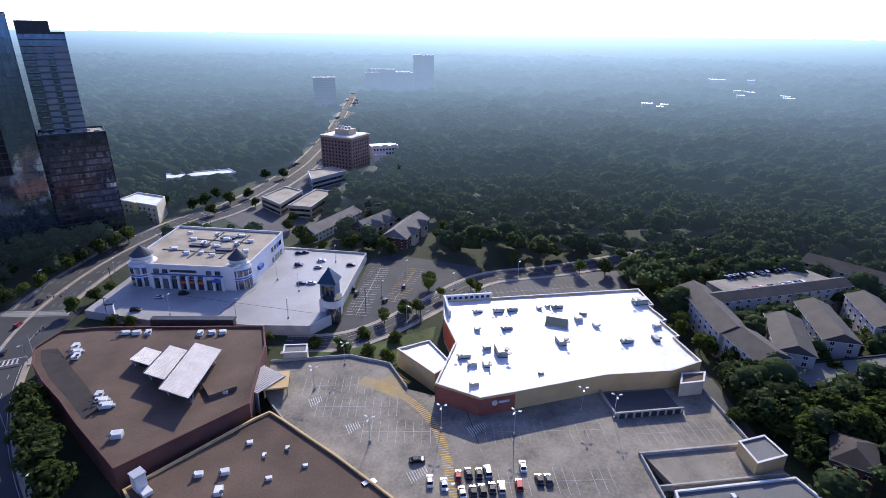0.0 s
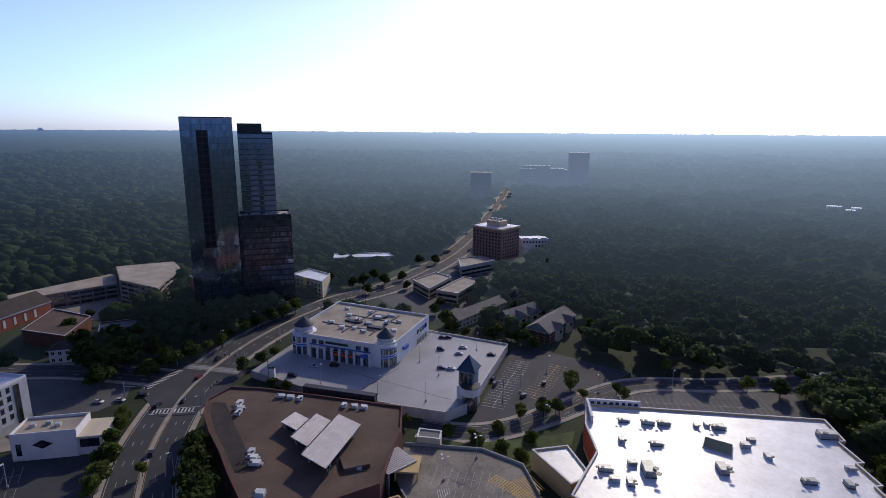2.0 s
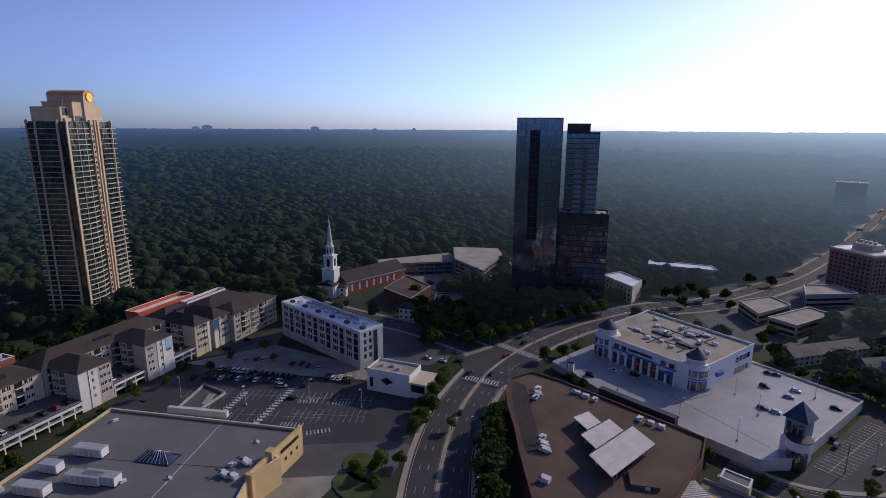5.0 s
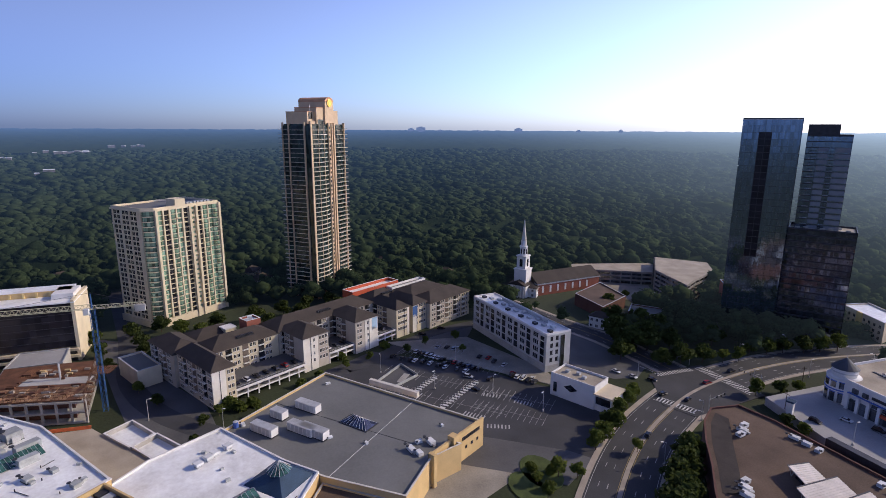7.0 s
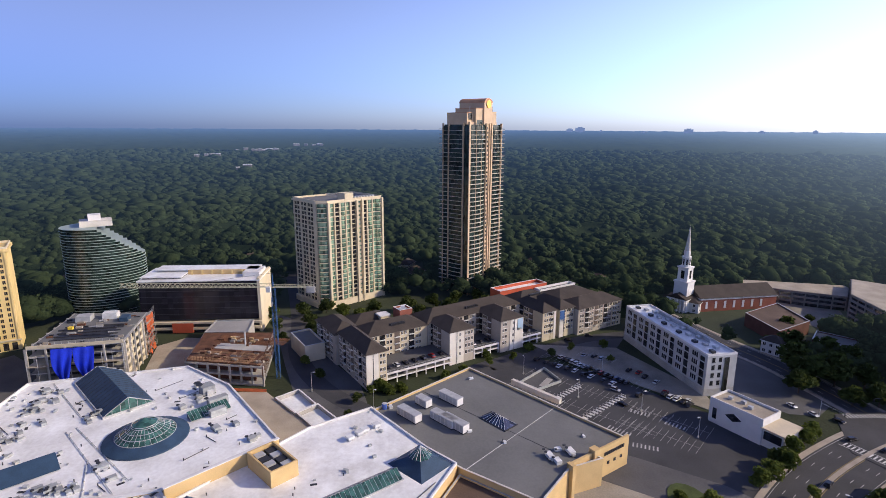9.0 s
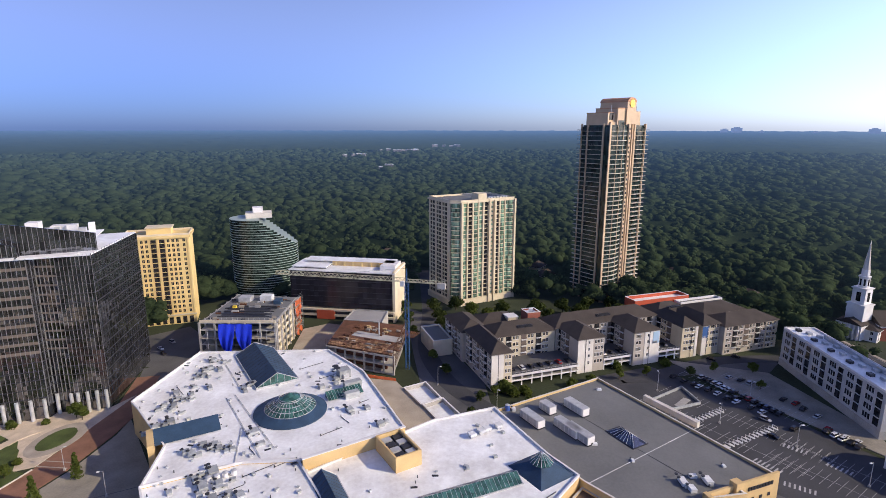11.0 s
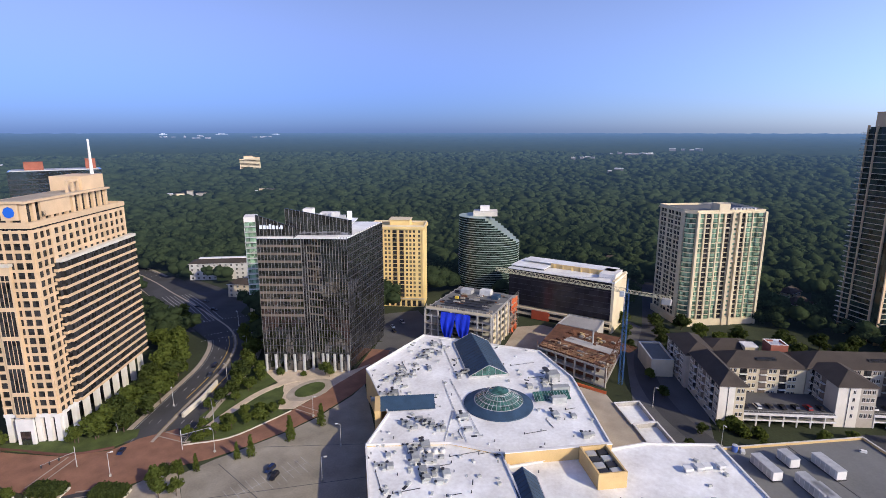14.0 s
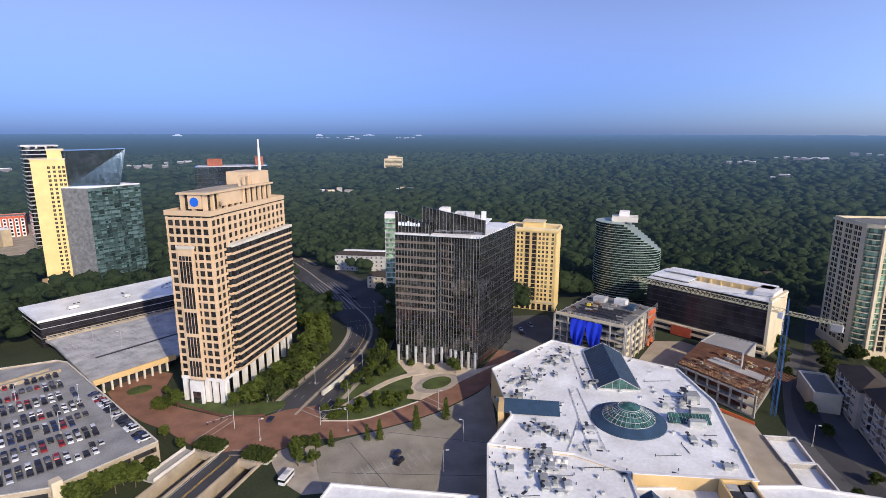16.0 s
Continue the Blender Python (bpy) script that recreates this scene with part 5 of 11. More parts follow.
# ---- the pair of dark glass towers ----
def dark_tower():
    t = thing("glass_tower", Matrix(), "tall dark blue glass tower with a lower glass block in front", "office building")
    vols = [((-250.0, 283.0), (-226.5, 302.4), 24.0, 128.3, 3.9, "main"), ((-224.5, 304.2), (-207.0, 316.4), 22.0, 119.0, 3.4, "back"), ((-221.8, 296.0), (-195.0, 314.4), 22.0, 66.5, 3.7, "low")]
    for a, b, dep, H, FH, kind in vols:
        m, w = facing(a, b), span(a, b)
        n = int((H - 4) / FH)
        glass = LOW_GLASS if kind == "low" else DARK_GLASS
        z0 = H - n * FH
        ref = [tuple((m @ Vector((x, y, 0)))[:2]) for x, y in ((0, 0), (w, 0), (w, dep), (0, dep))]
        keep(ref, 3)
        slab("core", t, DARK_GLASS, 0.4, w - 0.4, 0.4, dep, 0, H - 0.3, m)
        right = m @ Matrix.Translation((w, 0, 0)) @ pose(0, 0, 0, 0, 0, 90)
        for k in range(n):
            z = z0 + k * FH
            slab("storey_glass", t, glass, 0, w, 0, 0.4, z, z + FH - 0.03, m)
            slab("storey_glass", t, glass, 0, dep, 0, 0.4, z, z + FH - 0.03, right)
            if kind != "main":
                slab("floor_edge", t, DARK_METAL, 0, w, -0.1, 0.02, z, z + (0.9 if kind == "low" else 0.5), m)
            else:
                slab("floor_joint", t, DARK_METAL, 0, w, -0.03, 0.02, z, z + 0.12, m)
        for k in range(int(w / 3) + 1):
            slab("mullion", t, DARK_METAL, k * 3 - 0.04, k * 3 + 0.04, -0.07, 0.02, z0, H, m)
        slab("lobby", t, BLACK_GLASS, 0.6, w - 0.6, 0.6, dep, 0, z0, m)
        parapet(t, DARK_METAL, ref, H - 0.4, H + 0.8, 0.4)
    m = facing(*vols[0][:2])
    w = span(*vols[0][:2])
    slab("crown_edge", t, PALE_METAL, -0.1, w + 0.1, -0.14, 0.1, 127.9, 128.5, m)
    slab("groove", t, NIGHT_GLASS, 9.2, 15.6, -0.1, 0.1, 46, 121, m)
    for x in (9.0, 12.2, 15.5):
        slab("groove_jamb", t, DARK_METAL, x, x + 0.25, -0.3, 0.1, 46, 121, m)
    for k in range(19):
        slab("groove_floor", t, DARK_METAL, 9.2, 15.6, -0.22, 0.1, 120.6 - k * 3.9, 121.0 - k * 3.9, m)
    side = m @ Matrix.Translation((w, 0, 0)) @ pose(0, 0, 0, 0, 0, 90)
    for k in range(31):
        slab("side_joint", t, DARK_METAL, 0, 24.0, -0.05, 0.02, 6 + k * 3.9, 6.2 + k * 3.9, side)
    m2 = facing(*vols[1][:2])
    pale = surface("grey_panel", (0.2, 0.215, 0.24), 0.5, 0.15, 4, 0.4, 0.03)
    for k in range(22):
        z = 110 - k * 3.4
        slab("panel", t, pale, 6.0, 11.0, -0.3, 0.05, z, z + 2.4, m2)
        slab("panel", t, pale, 14.0, 21.2, -0.3, 0.05, z, z + 2.5, m2)
        balcony(t, m2, 2.0, z - 0.4, 3.4, 1.0, pale, DARK_METAL)
        balcony(t, m2, 11.2, z - 0.4, 2.6, 1.0, pale, DARK_METAL)
    slab("roof_house", t, DARK_METAL, 0, 15, 2, 18, 119.0, 125.4, m2)
    m3 = facing(*vols[2][:2])
    for k in range(7):
        slab("terrace_planter", t, CONCRETE, 3 + k * 4, 5.4 + k * 4, 4 + (k % 3) * 4, 6 + (k % 3) * 4, 66.2, 67.4, m3)
    slab("terrace_floor", t, TAN_ROOF, 0.6, span(*vols[2][:2]) - 0.6, 0.8, 21, 66.0, 66.3, m3)


dark_tower()


# ---- the far cluster: glass tower, yellow slab, dark blocks ----
def far_cluster():
    t = thing("glass_office_tower", Matrix(), "green glass office tower with a curved textured flank", "office building")
    a, c, b = (-67.1, -512.5), (-82.0, -496.0), (-122.0, -509.5)
    back = (-108.0, -536.0)
    keep([a, c, b, back], 4)
    prism("core", t, BLUE_GLASS, inset([a, c, b, back], 0.4), 0, 79)
    f, w = facing(c, b), span(c, b)
    for k in range(20):
        slab("window_band", t, TEAL_GLASS, 0, w, 0, 0.4, 2 + k * 3.85, 5.8 + k * 3.85, f)
        slab("spandrel", t, BLUE_GLASS, 0, w, -0.1, 0.05, 2 + k * 3.85, 3.3 + k * 3.85, f)
    for k in range(9):
        slab("mullion", t, DARK_METAL, k * w / 8 - 0.08, k * w / 8 + 0.08, -0.2, 0.05, 2, 79, f)
    flank = facing(a, c)
    wf = span(a, c)
    tex = surface("textured_panel", (0.22, 0.225, 0.225), 0.5, 0.45, 3, 0.9, 0.7, 0.2)
    for k in range(20):
        slab("textured_panel", t, tex, 0, wf, -0.25, 0.4, 1 + k * 3.9, 4.85 + k * 3.9, flank)
    prism("roof", t, WHITE_ROOF, [a, c, b, back], 79, 79.8)
    bm = bmesh.new()
    lo = [(-72.5, -513.0, 79.8), (-106.0, -503.0, 79.8), (-112.0, -530.0, 79.8), (-78.0, -541.0, 79.8)]
    hi = [(-70.5, -512.5, 107.5), (-112.5, -501.5, 108.5), (-118.0, -530.0, 108.5), (-76.0, -541.0, 107.5)]
    vs = [bm.verts.new(p) for p in lo + hi]
    for fc in BOX_FACES:
        bm.faces.new([vs[i] for i in fc])
    part("upper_block", bm, DARK_GLASS, t, "outward-leaning dark glass top")
    y = thing("apartment_tower", Matrix(), "pale yellow apartment slab beside a glass tower", "apartment building")
    p, q = (-50.5, -514.0), (-72.0, -511.5)
    m, w = facing(p, q), span(p, q)
    keep([p, q, (-74, -535), (-52, -538)], 3)
    slab("body", y, YELLOW_STUCCO, 0, w, 0, 22, 0, 101, m)
    windows(y, m, [10.0, 13.4, 16.8, 19.4], [5 + k * 3.3 for k in range(28)], 1.7, 2.0, YELLOW_STUCCO, WINDOW)
    slab("head", y, YELLOW_STUCCO, 11, w, 2, 18, 101, 108, m)
    slab("head_cap", y, IVORY, 10.5, w + 0.5, 1.5, 18.5, 108, 109, m)
    slab("cap", y, IVORY, -0.5, w + 0.5, -0.5, 22.5, 101, 101.8, m)
    slab("podium", y, TAN_STONE, -4, w + 4, -14, 22, 0, 4.5, m)
    d = thing("office_tower", Matrix(), "dark banded office tower far behind", "office building")
    p, q = (-64.0, -700.0), (-94.0, -700.0)
    m = facing(p, q)
    slab("body", d, BLACK_GLASS, 0, 30, 0, 25, 0, 107, m)
    for k in range(24):
        slab("floor_band", d, UNIT_GREY, -0.2, 30.2, -0.3, 25, 4 + k * 4.3, 4.9 + k * 4.3, m)
    slab("cap", d, PALE_METAL, -1, 31, -1, 26, 107, 108.5, m)
    k2 = thing("office_building", Matrix(), "dark blue glass office block behind the granite tower", "office building")
    p, q = (-187.0, -570.0), (-252.0, -544.0)
    m, w = facing(p, q), span(p, q)
    keep([p, q, (-264, -572), (-199, -598)], 4)
    slab("body", k2, DARK_GLASS, 0, w, 0, 30, 0, 87.4, m)
    for k in range(20):
        slab("floor_line", k2, DARK_METAL, 0, w, -0.15, 0.1, 4 + k * 4, 4.6 + k * 4, m)
    slab("roof_deck", k2, PALE_METAL, 2, w - 2, 2, 28, 87.4, 88, m)
    slab("roof_house", k2, RED_BRICK, 12, 26, 8, 20, 88, 95.0, m)
    slab("roof_house", k2, RED_BRICK, w - 12, w - 4, 8, 16, 88, 97.0, m)


far_cluster()


# ---- low buildings ----
def flat_block(name, pts, h, wall, roof, label, category, lip=1.0, z0=0.0, thick=0.5, grow=2.0, cap=None):
    """A flat-roofed building: a body, a roof sheet and a parapet with a coping."""
    t = thing(name, Matrix(), label, category)
    keep(pts, grow)
    prism("wall", t, wall, pts, z0, h - 0.05)
    prism("roof", t, roof, inset(pts, thick * 0.9), h - 0.05, h)
    parapet(t, cap if cap and "mall" in name else wall, inset(pts, -0.05), h - 0.1, h + lip, thick)
    parapet(t, cap or PALE_METAL, inset(pts, -0.12), h + lip, h + lip + 0.12, thick + 0.14, "coping")
    return t


def hip_block(name, p0, p1, dep, h, rise_, wall, label, floors, bays, category="apartment building", glass=None, roofm=None, gable=False, over=0.7, group=""):
    """A building with a hipped or gabled shingle roof and rows of windows."""
    m, w = facing(p0, p1), span(p0, p1)
    t = thing(name, m, label, category, group)
    keep([tuple((m @ Vector((x, y, 0)))[:2]) for x, y in ((0, 0), (w, 0), (w, dep), (0, dep))], 6 if group == "houses in the woods" else 2)
    slab("wall", t, wall, 0, w, 0, dep, 0, h)
    bm = bmesh.new()
    e = over
    base = [(-e, -e), (w + e, -e), (w + e, dep + e), (-e, dep + e)]
    q = min(w, dep) / 2
    if w >= dep:
        ridge = [(0 if gable else q, dep / 2), (w if gable else w - q, dep / 2)]
    else:
        ridge = [(w / 2, 0 if gable else q), (w / 2, dep if gable else dep - q)]
    vb = [bm.verts.new((x, y, h)) for x, y in base]
    vt = [bm.verts.new((x, y, h + rise_)) for x, y in ridge]
    if w >= dep:
        faces = ((vb[0], vb[1], vt[1], vt[0]), (vb[1], vb[2], vt[1]), (vb[2], vb[3], vt[0], vt[1]), (vb[3], vb[0], vt[0]))
    else:
        faces = ((vb[0], vb[1], vt[0]), (vb[1], vb[2], vt[1], vt[0]), (vb[2], vb[3], vt[1]), (vb[3], vb[0], vt[0], vt[1]))
    for f in faces:
        bm.faces.new(f)
    bm.faces.new(vb[::-1])
    part("roof", bm, roofm or SHINGLE, t)
    slab("eave", t, STUCCO_WHITE, -e, w + e, -e, dep + e, h - 0.3, h - 0.02)
    fh = h / floors
    zs = [k * fh + 0.9 for k in range(floors)]
    if bays and category == "house":
        windows(t, Matrix(), [w * (k + 0.5) / bays - 0.7 for k in range(bays)], zs, 1.4, 1.7, STUCCO_WHITE, glass or WINDOW)
    elif bays:
        windows(t, Matrix(), [w * (k + 0.5) / bays - 0.7 for k in range(bays)], zs, 1.4, 1.7, STUCCO_WHITE, glass or WINDOW)
        sb = max(1, int(dep / 4.5))
        for s in (Matrix.Translation((w, 0, 0)) @ pose(0, 0, 0, 0, 0, 90), pose(0, dep, 0, 0, 0, -90)):
            wall_frame = m @ s
            if wall_frame.col[1].xyz.dot(wall_frame.translation.xyz) < 0:
                continue
            windows(t, s, [dep * (k + 0.5) / sb - 0.7 for k in range(sb)], zs, 1.4, 1.7, STUCCO_WHITE, glass or WINDOW)
    return t


def scatter_units(spots, z, seed=3, group="rooftop units"):
    rng = random.Random(seed)
    for x, y, s in spots:
        roof_unit(pose(x, y, z, 0, 0, rng.choice((12, 14, 100))), s * rng.uniform(1.0, 1.5), s * 0.8, s * 0.55, group)


# the brown-roofed brick store
def brown_store():
    pts = [(-153.3, 174.9), (-151.2, 187.8), (-137.2, 190.8), (-72.6, 193.3), (-67.5, 178.9), (-66.0, 168.0), (-62.0, 144.0), (-89.4, 115.2), (-100.0, 124.0), (-112.0, 134.0), (-123.0, 144.0), (-136.0, 154.5), (-147.0, 165.0)]
    t = flat_block("brick_store", pts, 9.6, DARK_BRICK, BROWN_ROOF, "brick store with a brown gravel roof and white skylights", "store", 0.7, cap=DARK_BRICK)
    # the dark sloping apron along the avenue side
    bm = bmesh.new()
    outer = [(-150.5, 174.5), (-145.0, 166.5), (-135.0, 156.5), (-122.0, 145.8), (-111.0, 136.0)]
    inner = [(-144.0, 174.5), (-138.5, 169.5), (-129.0, 160.5), (-117.0, 149.8), (-108.0, 141.0)]
    vo, vi = [bm.verts.new((*p, 9.62)) for p in outer], [bm.verts.new((*p, 10.4)) for p in inner]
    vd = [bm.verts.new((*p, 9.62)) for p in inner]
    for i in range(4):
        bm.faces.new((vo[i], vo[i + 1], vi[i + 1], vi[i]))
        bm.faces.new((vi[i], vi[i + 1], vd[i + 1], vd[i]))
    part("apron", bm, SHINGLE, t, "dark sloping roof apron")
    rm = facing((-120, 195.4), (-88, 195.9))
    # three pale monitor roofs on splayed struts, each higher at its near end and lapping the next
    for x0, y0, along, across, lift in ((-110.9, 163.9, 11.2, 12.2, 3.2), (-100.9, 154.6, 20.6, 12.6, 4.0), (-90.9, 144.9, 31.0, 12.6, 4.9)):
        mm = pose(x0, y0, 9.6, 0, 0, -22)
        s = thing("roof_monitor", mm, "pale ribbed metal monitor roof on splayed struts", "skylight", "roof monitors")
        lean = math.radians(27)
        ux = Vector((1, 0, 0))
        uy = Vector((-math.sin(lean - math.radians(2)), math.cos(lean), 0)).normalized() * along
        fall = Vector((0, 0, -1.9))
        bm = bmesh.new()

        def sheet(x, x2, z):
            lo = [bm.verts.new(p) for p in (ux * x + Vector((0, 0, z)), ux * x2 + Vector((0, 0, z)), ux * x2 + uy + fall + Vector((0, 0, z)), ux * x + uy + fall + Vector((0, 0, z)))]
            hi = [bm.verts.new(v.co + Vector((0, 0, 0.3))) for v in lo]
            for f in BOX_FACES:
                bm.faces.new([(lo + hi)[q] for q in f])
        sheet(0, across, lift)
        panel = part("panel", bm, RIB_METAL, s)
        for k in range(13):
            bm = bmesh.new()
            sheet(k * across / 12 - 0.07, k * across / 12 + 0.07, lift + 0.14)
            under(part("rib", bm, RIB_METAL, s), panel)
        # dark strip added to imitate the shade line between lapping panels
        bm = bmesh.new()
        sheet(-0.3, 0.12, lift + 0.2)
        under(part("edge_shade_strip", bm, DARK_METAL, s), panel)
        for x in (1.2, across - 1.2):
            for y in (0.12, 0.85):
                p = ux * x + uy * y
                for q in (-0.8, 0.8):
                    rod("strut", s, PALE_METAL, (p.x, p.y, 0), (p.x + q, p.y + q * 0.6, lift - 1.9 * y), 0.13, None, 5)
        bm = bmesh.new()
        base = [ux * 2.5 + uy * 0.2, ux * (across - 2.5) + uy * 0.2, ux * (across - 2.5) + uy * 0.8, ux * 2.5 + uy * 0.8]
        lo = [bm.verts.new(p) for p in base]
        hi = [bm.verts.new(p + Vector((0, 0, 1.6))) for p in base]
        for f in BOX_FACES:
            bm.faces.new([(lo + hi)[q] for q in f])
        part("clerestory", bm, WINDOW, s)
    scatter_units([(-138.5, 176.5, 2.6), (-136.0, 172.8, 2.6), (-134.0, 169.5, 2.6), (-112.5, 147.5, 2.6), (-110.0, 144.5, 2.6), (-107.0, 141.8, 2.8), (-96.0, 128.5, 3.0), (-125.5, 186.6, 2.4), (-121.0, 187.0, 2.4), (-116.6, 187.3, 2.4), (-96.0, 187.4, 2.4), (-91.6, 187.8, 2.4), (-87.4, 188.2, 2.4), (-72.2, 150.0, 2.0)], 9.6, 5, "units on the brown roof")
    slab("screen_wall", t, DARK_METAL, 0, 34, 0, 3.0, 7.6, 11.4, rm, "long dark roof screen")
    slab("raised_roof", t, BROWN_ROOF, 0, 9, 0, 8, 9.6, 11.0, facing((-76, 146.5), (-70, 151)))
    # glazed stair and canopy down to the deck
    c = thing("entrance_canopy", Matrix(), "pale slatted stair roof beside a tan canopy", "canopy")
    m = facing((-71.5, 157.5), (-62.0, 151.5))
    for k in range(12):
        slab("slat", c, RIB_METAL, k * 0.95, k * 0.95 + 0.55, 0, 12.5, 8.0, 8.4, m)
    slab("beam", c, PALE_METAL, 0, 11.2, 0, 0.4, 0, 8.0, m)
    slab("beam", c, PALE_METAL, 0, 11.2, 12.0, 12.4, 0, 8.0, m)
    slab("canopy_roof", c, STUCCO_TAN, -0.5, 8.5, -0.5, 9.5, 7.2, 7.8, facing((-61.5, 155), (-54, 156.5)))
    for x, y in ((0.2, 0.2), (7.8, 0.2), (0.2, 8.8), (7.8, 8.8)):
        slab("canopy_post", c, STUCCO_TAN, x, x + 0.5, y, y + 0.5, 3.5, 7.2, facing((-61.5, 155), (-54, 156.5)))


brown_store()

# the lower brown roof beside the deck
low = flat_block("mall_wing", [(-86, 112), (-60.6, 141.4), (-56.2, 145.4), (-51.4, 142.0), (-30.5, 125.8), (-13.4, 111.2), (6, 92), (-30, 70), (-66, 92)], 5.4, DARK_BRICK, BROWN_ROOF, "low mall wing with a brown gravel roof and small vents", "mall", 0.7, cap=STUCCO_TAN)
scatter_units([(-68, 118, 2.0), (-61, 119, 2.2), (-60, 112, 2.6), (-58, 131, 1.6), (-52, 126, 1.3), (-46, 129, 1.4), (-39, 122, 1.2), (-48, 117, 1.4)], 5.4, 8, "vents on the low roof")
wt = thing("stair_tower", facing((-84, 113), (-80, 110)), "white stepped stair tower against the brick wall", "stair tower")
slab("shaft", wt, STUCCO_WHITE, 0, 3, 0, 3, 0, 10.5)
slab("cap", wt, PALE_METAL, -0.2, 3.2, -0.2, 3.2, 10.5, 10.9)
slab("foot", wt, STUCCO_WHITE, 2.5, 6.0, 0.2, 2.8, 0, 6.5)


# the customer parking deck with its sunken stair court
def parking_deck():
    pts = [(-65.5, 176.6), (-36, 181.4), (-19.9, 176.0), (-12.3, 161.0), (12.6, 152), (24.4, 155), (57, 164), (92.9, 164), (96.0, 135.4), (101.2, 122.0), (66, 117.4), (61.3, 129.2), (60.0, 129.0), (62.0, 100.0), (4, 94), (-13, 111.6), (-30.3, 126.2), (-51.0, 142.6), (-57, 150), (-62, 158)]
    t = thing("parking_deck", Matrix(), "worn concrete parking deck with painted stalls and yellow walkways", "parking deck", kind="structure")
    keep(pts, 2)
    prism("deck", t, DECK_TOP, pts, 2.8, 4.0)
    prism("deck_fill", t, CONCRETE, inset(pts, 1.5), -0.2, 2.8)
    edge = [(-65.5, 176.6), (-36, 181.4), (-19.9, 176.0), (-12.3, 161.0)]
    for a, b in zip(edge, edge[1:]):
        slab("deck_wall", t, CONCRETE, 0, span(a, b), -0.2, 0.2, 0, 5.0, facing(a, b))
    for a, b in (((-57, 150), (-51.0, 142.6)), ((-51.0, 142.6), (-30.3, 126.2)), ((-30.3, 126.2), (-13, 111.6)), ((92.9, 164), (96, 135.4)), ((60, 129), (62, 100))):
        slab("deck_wall", t, CONCRETE, 0, span(a, b), -0.15, 0.3, 3.5, 5.1, facing(a, b))
    stalls(t, facing((-49, 162), (-24, 163.5)), 9, 1, 12, 4.0)
    stalls(t, facing((-42, 150.5), (-14, 151.5)), 10, 1, 12, 4.0)
    stalls(t, facing((-25, 138.5), (-3, 139)), 8, 1, 12, 4.0)
    stalls(t, facing((14, 139), (52, 141)), 14, 1, 12, 4.0, skip=0.1)
    stalls(t, facing((6, 117.5), (50, 120)), 16, 1, 12, 4.0, skip=0.1)
    stalls(t, facing((62, 139), (92, 142)), 11, 1, 12, 4.0)
    # yellow hatched walkway
    path = catmull([(-29, 166), (-16, 159), (-7, 150), (-1.5, 140), (1.5, 128), (4, 112)], 0.95)
    bm = bmesh.new()
    for i in range(len(path) - 1):
        u = (path[i + 1] - path[i]).normalized()
        wide = 5.2 if i < 18 else 3.0
        m = facing(path[i] - Vector((-u.y, u.x)) * wide / 2, path[i] + Vector((-u.y, u.x)) * wide / 2)
        add_box(bm, 0, wide, -0.17, 0.17, 4.0, 4.03, m)
    part("hatched_walkway", bm, PAINT_YELLOW, t, "yellow hatched walkway")
    bm = bmesh.new()
    for k in range(12):
        add_box(bm, k * 0.95, k * 0.95 + 0.28, 0, 8.5, 4.0, 4.03, facing((-19, 158), (-10, 166)) @ pose(0, 0, 0, 0, 0, 0))
    part("hatched_crossing", bm, PAINT_YELLOW, t)
    for c, n in (((-45, 152.5), 6), ((-30, 139.5), 6), ((9, 139), 9), ((-9, 119.5), 8)):
        bm = bmesh.new()
        for k in range(n):
            add_box(bm, k * 0.8, k * 0.8 + 0.2, -2.4 + 0.3 * k, 2.2, 4.0, 4.03, Matrix.Translation((c[0], c[1], 0)) @ pose(0, 0, 0, 0, 0, 25))
        part("hatched_island", bm, PAINT_WHITE, t)
    m = facing((8, 152), (16, 112))
    slab("deck_joint", t, DARK_METAL, 0, 42, -0.12, 0.12, 4.0, 4.02, m)
    # loading bay wall with dark doors behind the store
    lb = facing((57.7, 146.1), (81.0, 149.4))
    slab("loading_wall", t, CONCRETE, 0, 23.6, 0, 0.6, 4.0, 6.4, lb)
    for k in range(8):
        slab("loading_door", t, DARK_METAL, 1.0 + k * 2.8, 2.9 + k * 2.8, -0.1, 0.2, 4.1, 5.9, lb)
    slab("loading_floor", t, OLD_ASPHALT, 0, 24, 0.6, 13.5, 4.0, 4.05, lb)
    slab("ramp_wall", t, CONCRETE, 0, 0.5, 0, 14.5, 4.0, 5.4, lb)
    # sunken court with stairs
    cm = facing((66, 117.6), (100.8, 122.4))
    slab("court_floor", t, OLD_ASPHALT, -4, 34, 0.3, 16, -0.1, 0.05, cm)
    slab("court_wall", t, CONCRETE, -4.6, 34, 12.5, 13.1, 0, 5.0, cm)
    for k in range(12):
        slab("stair_step", t, CONCRETE, 0.5, 17, 2 + k * 0.7, 2.7 + k * 0.7, 0, 0.3 + k * 0.3, cm)
    for k in range(18):
        slab("stair_rail", t, PALE_METAL, 0.5 + k, 0.62 + k, 2, 10.6, 3.9, 4.0, cm)
    slab("court_beam", t, CONCRETE, -4.6, 34.0, 0, 0.5, 2.6, 4.6, cm)
    k = flat_block("stair_pavilion", [(89.8, 131.2), (99.1, 134.1), (101.2, 125.5), (90.7, 122.2)], 8.0, STUCCO_TAN, GREY_ROOF, "square stair pavilion with a white roof edge", "pavilion", 0.4, cap=STUCCO_WHITE)
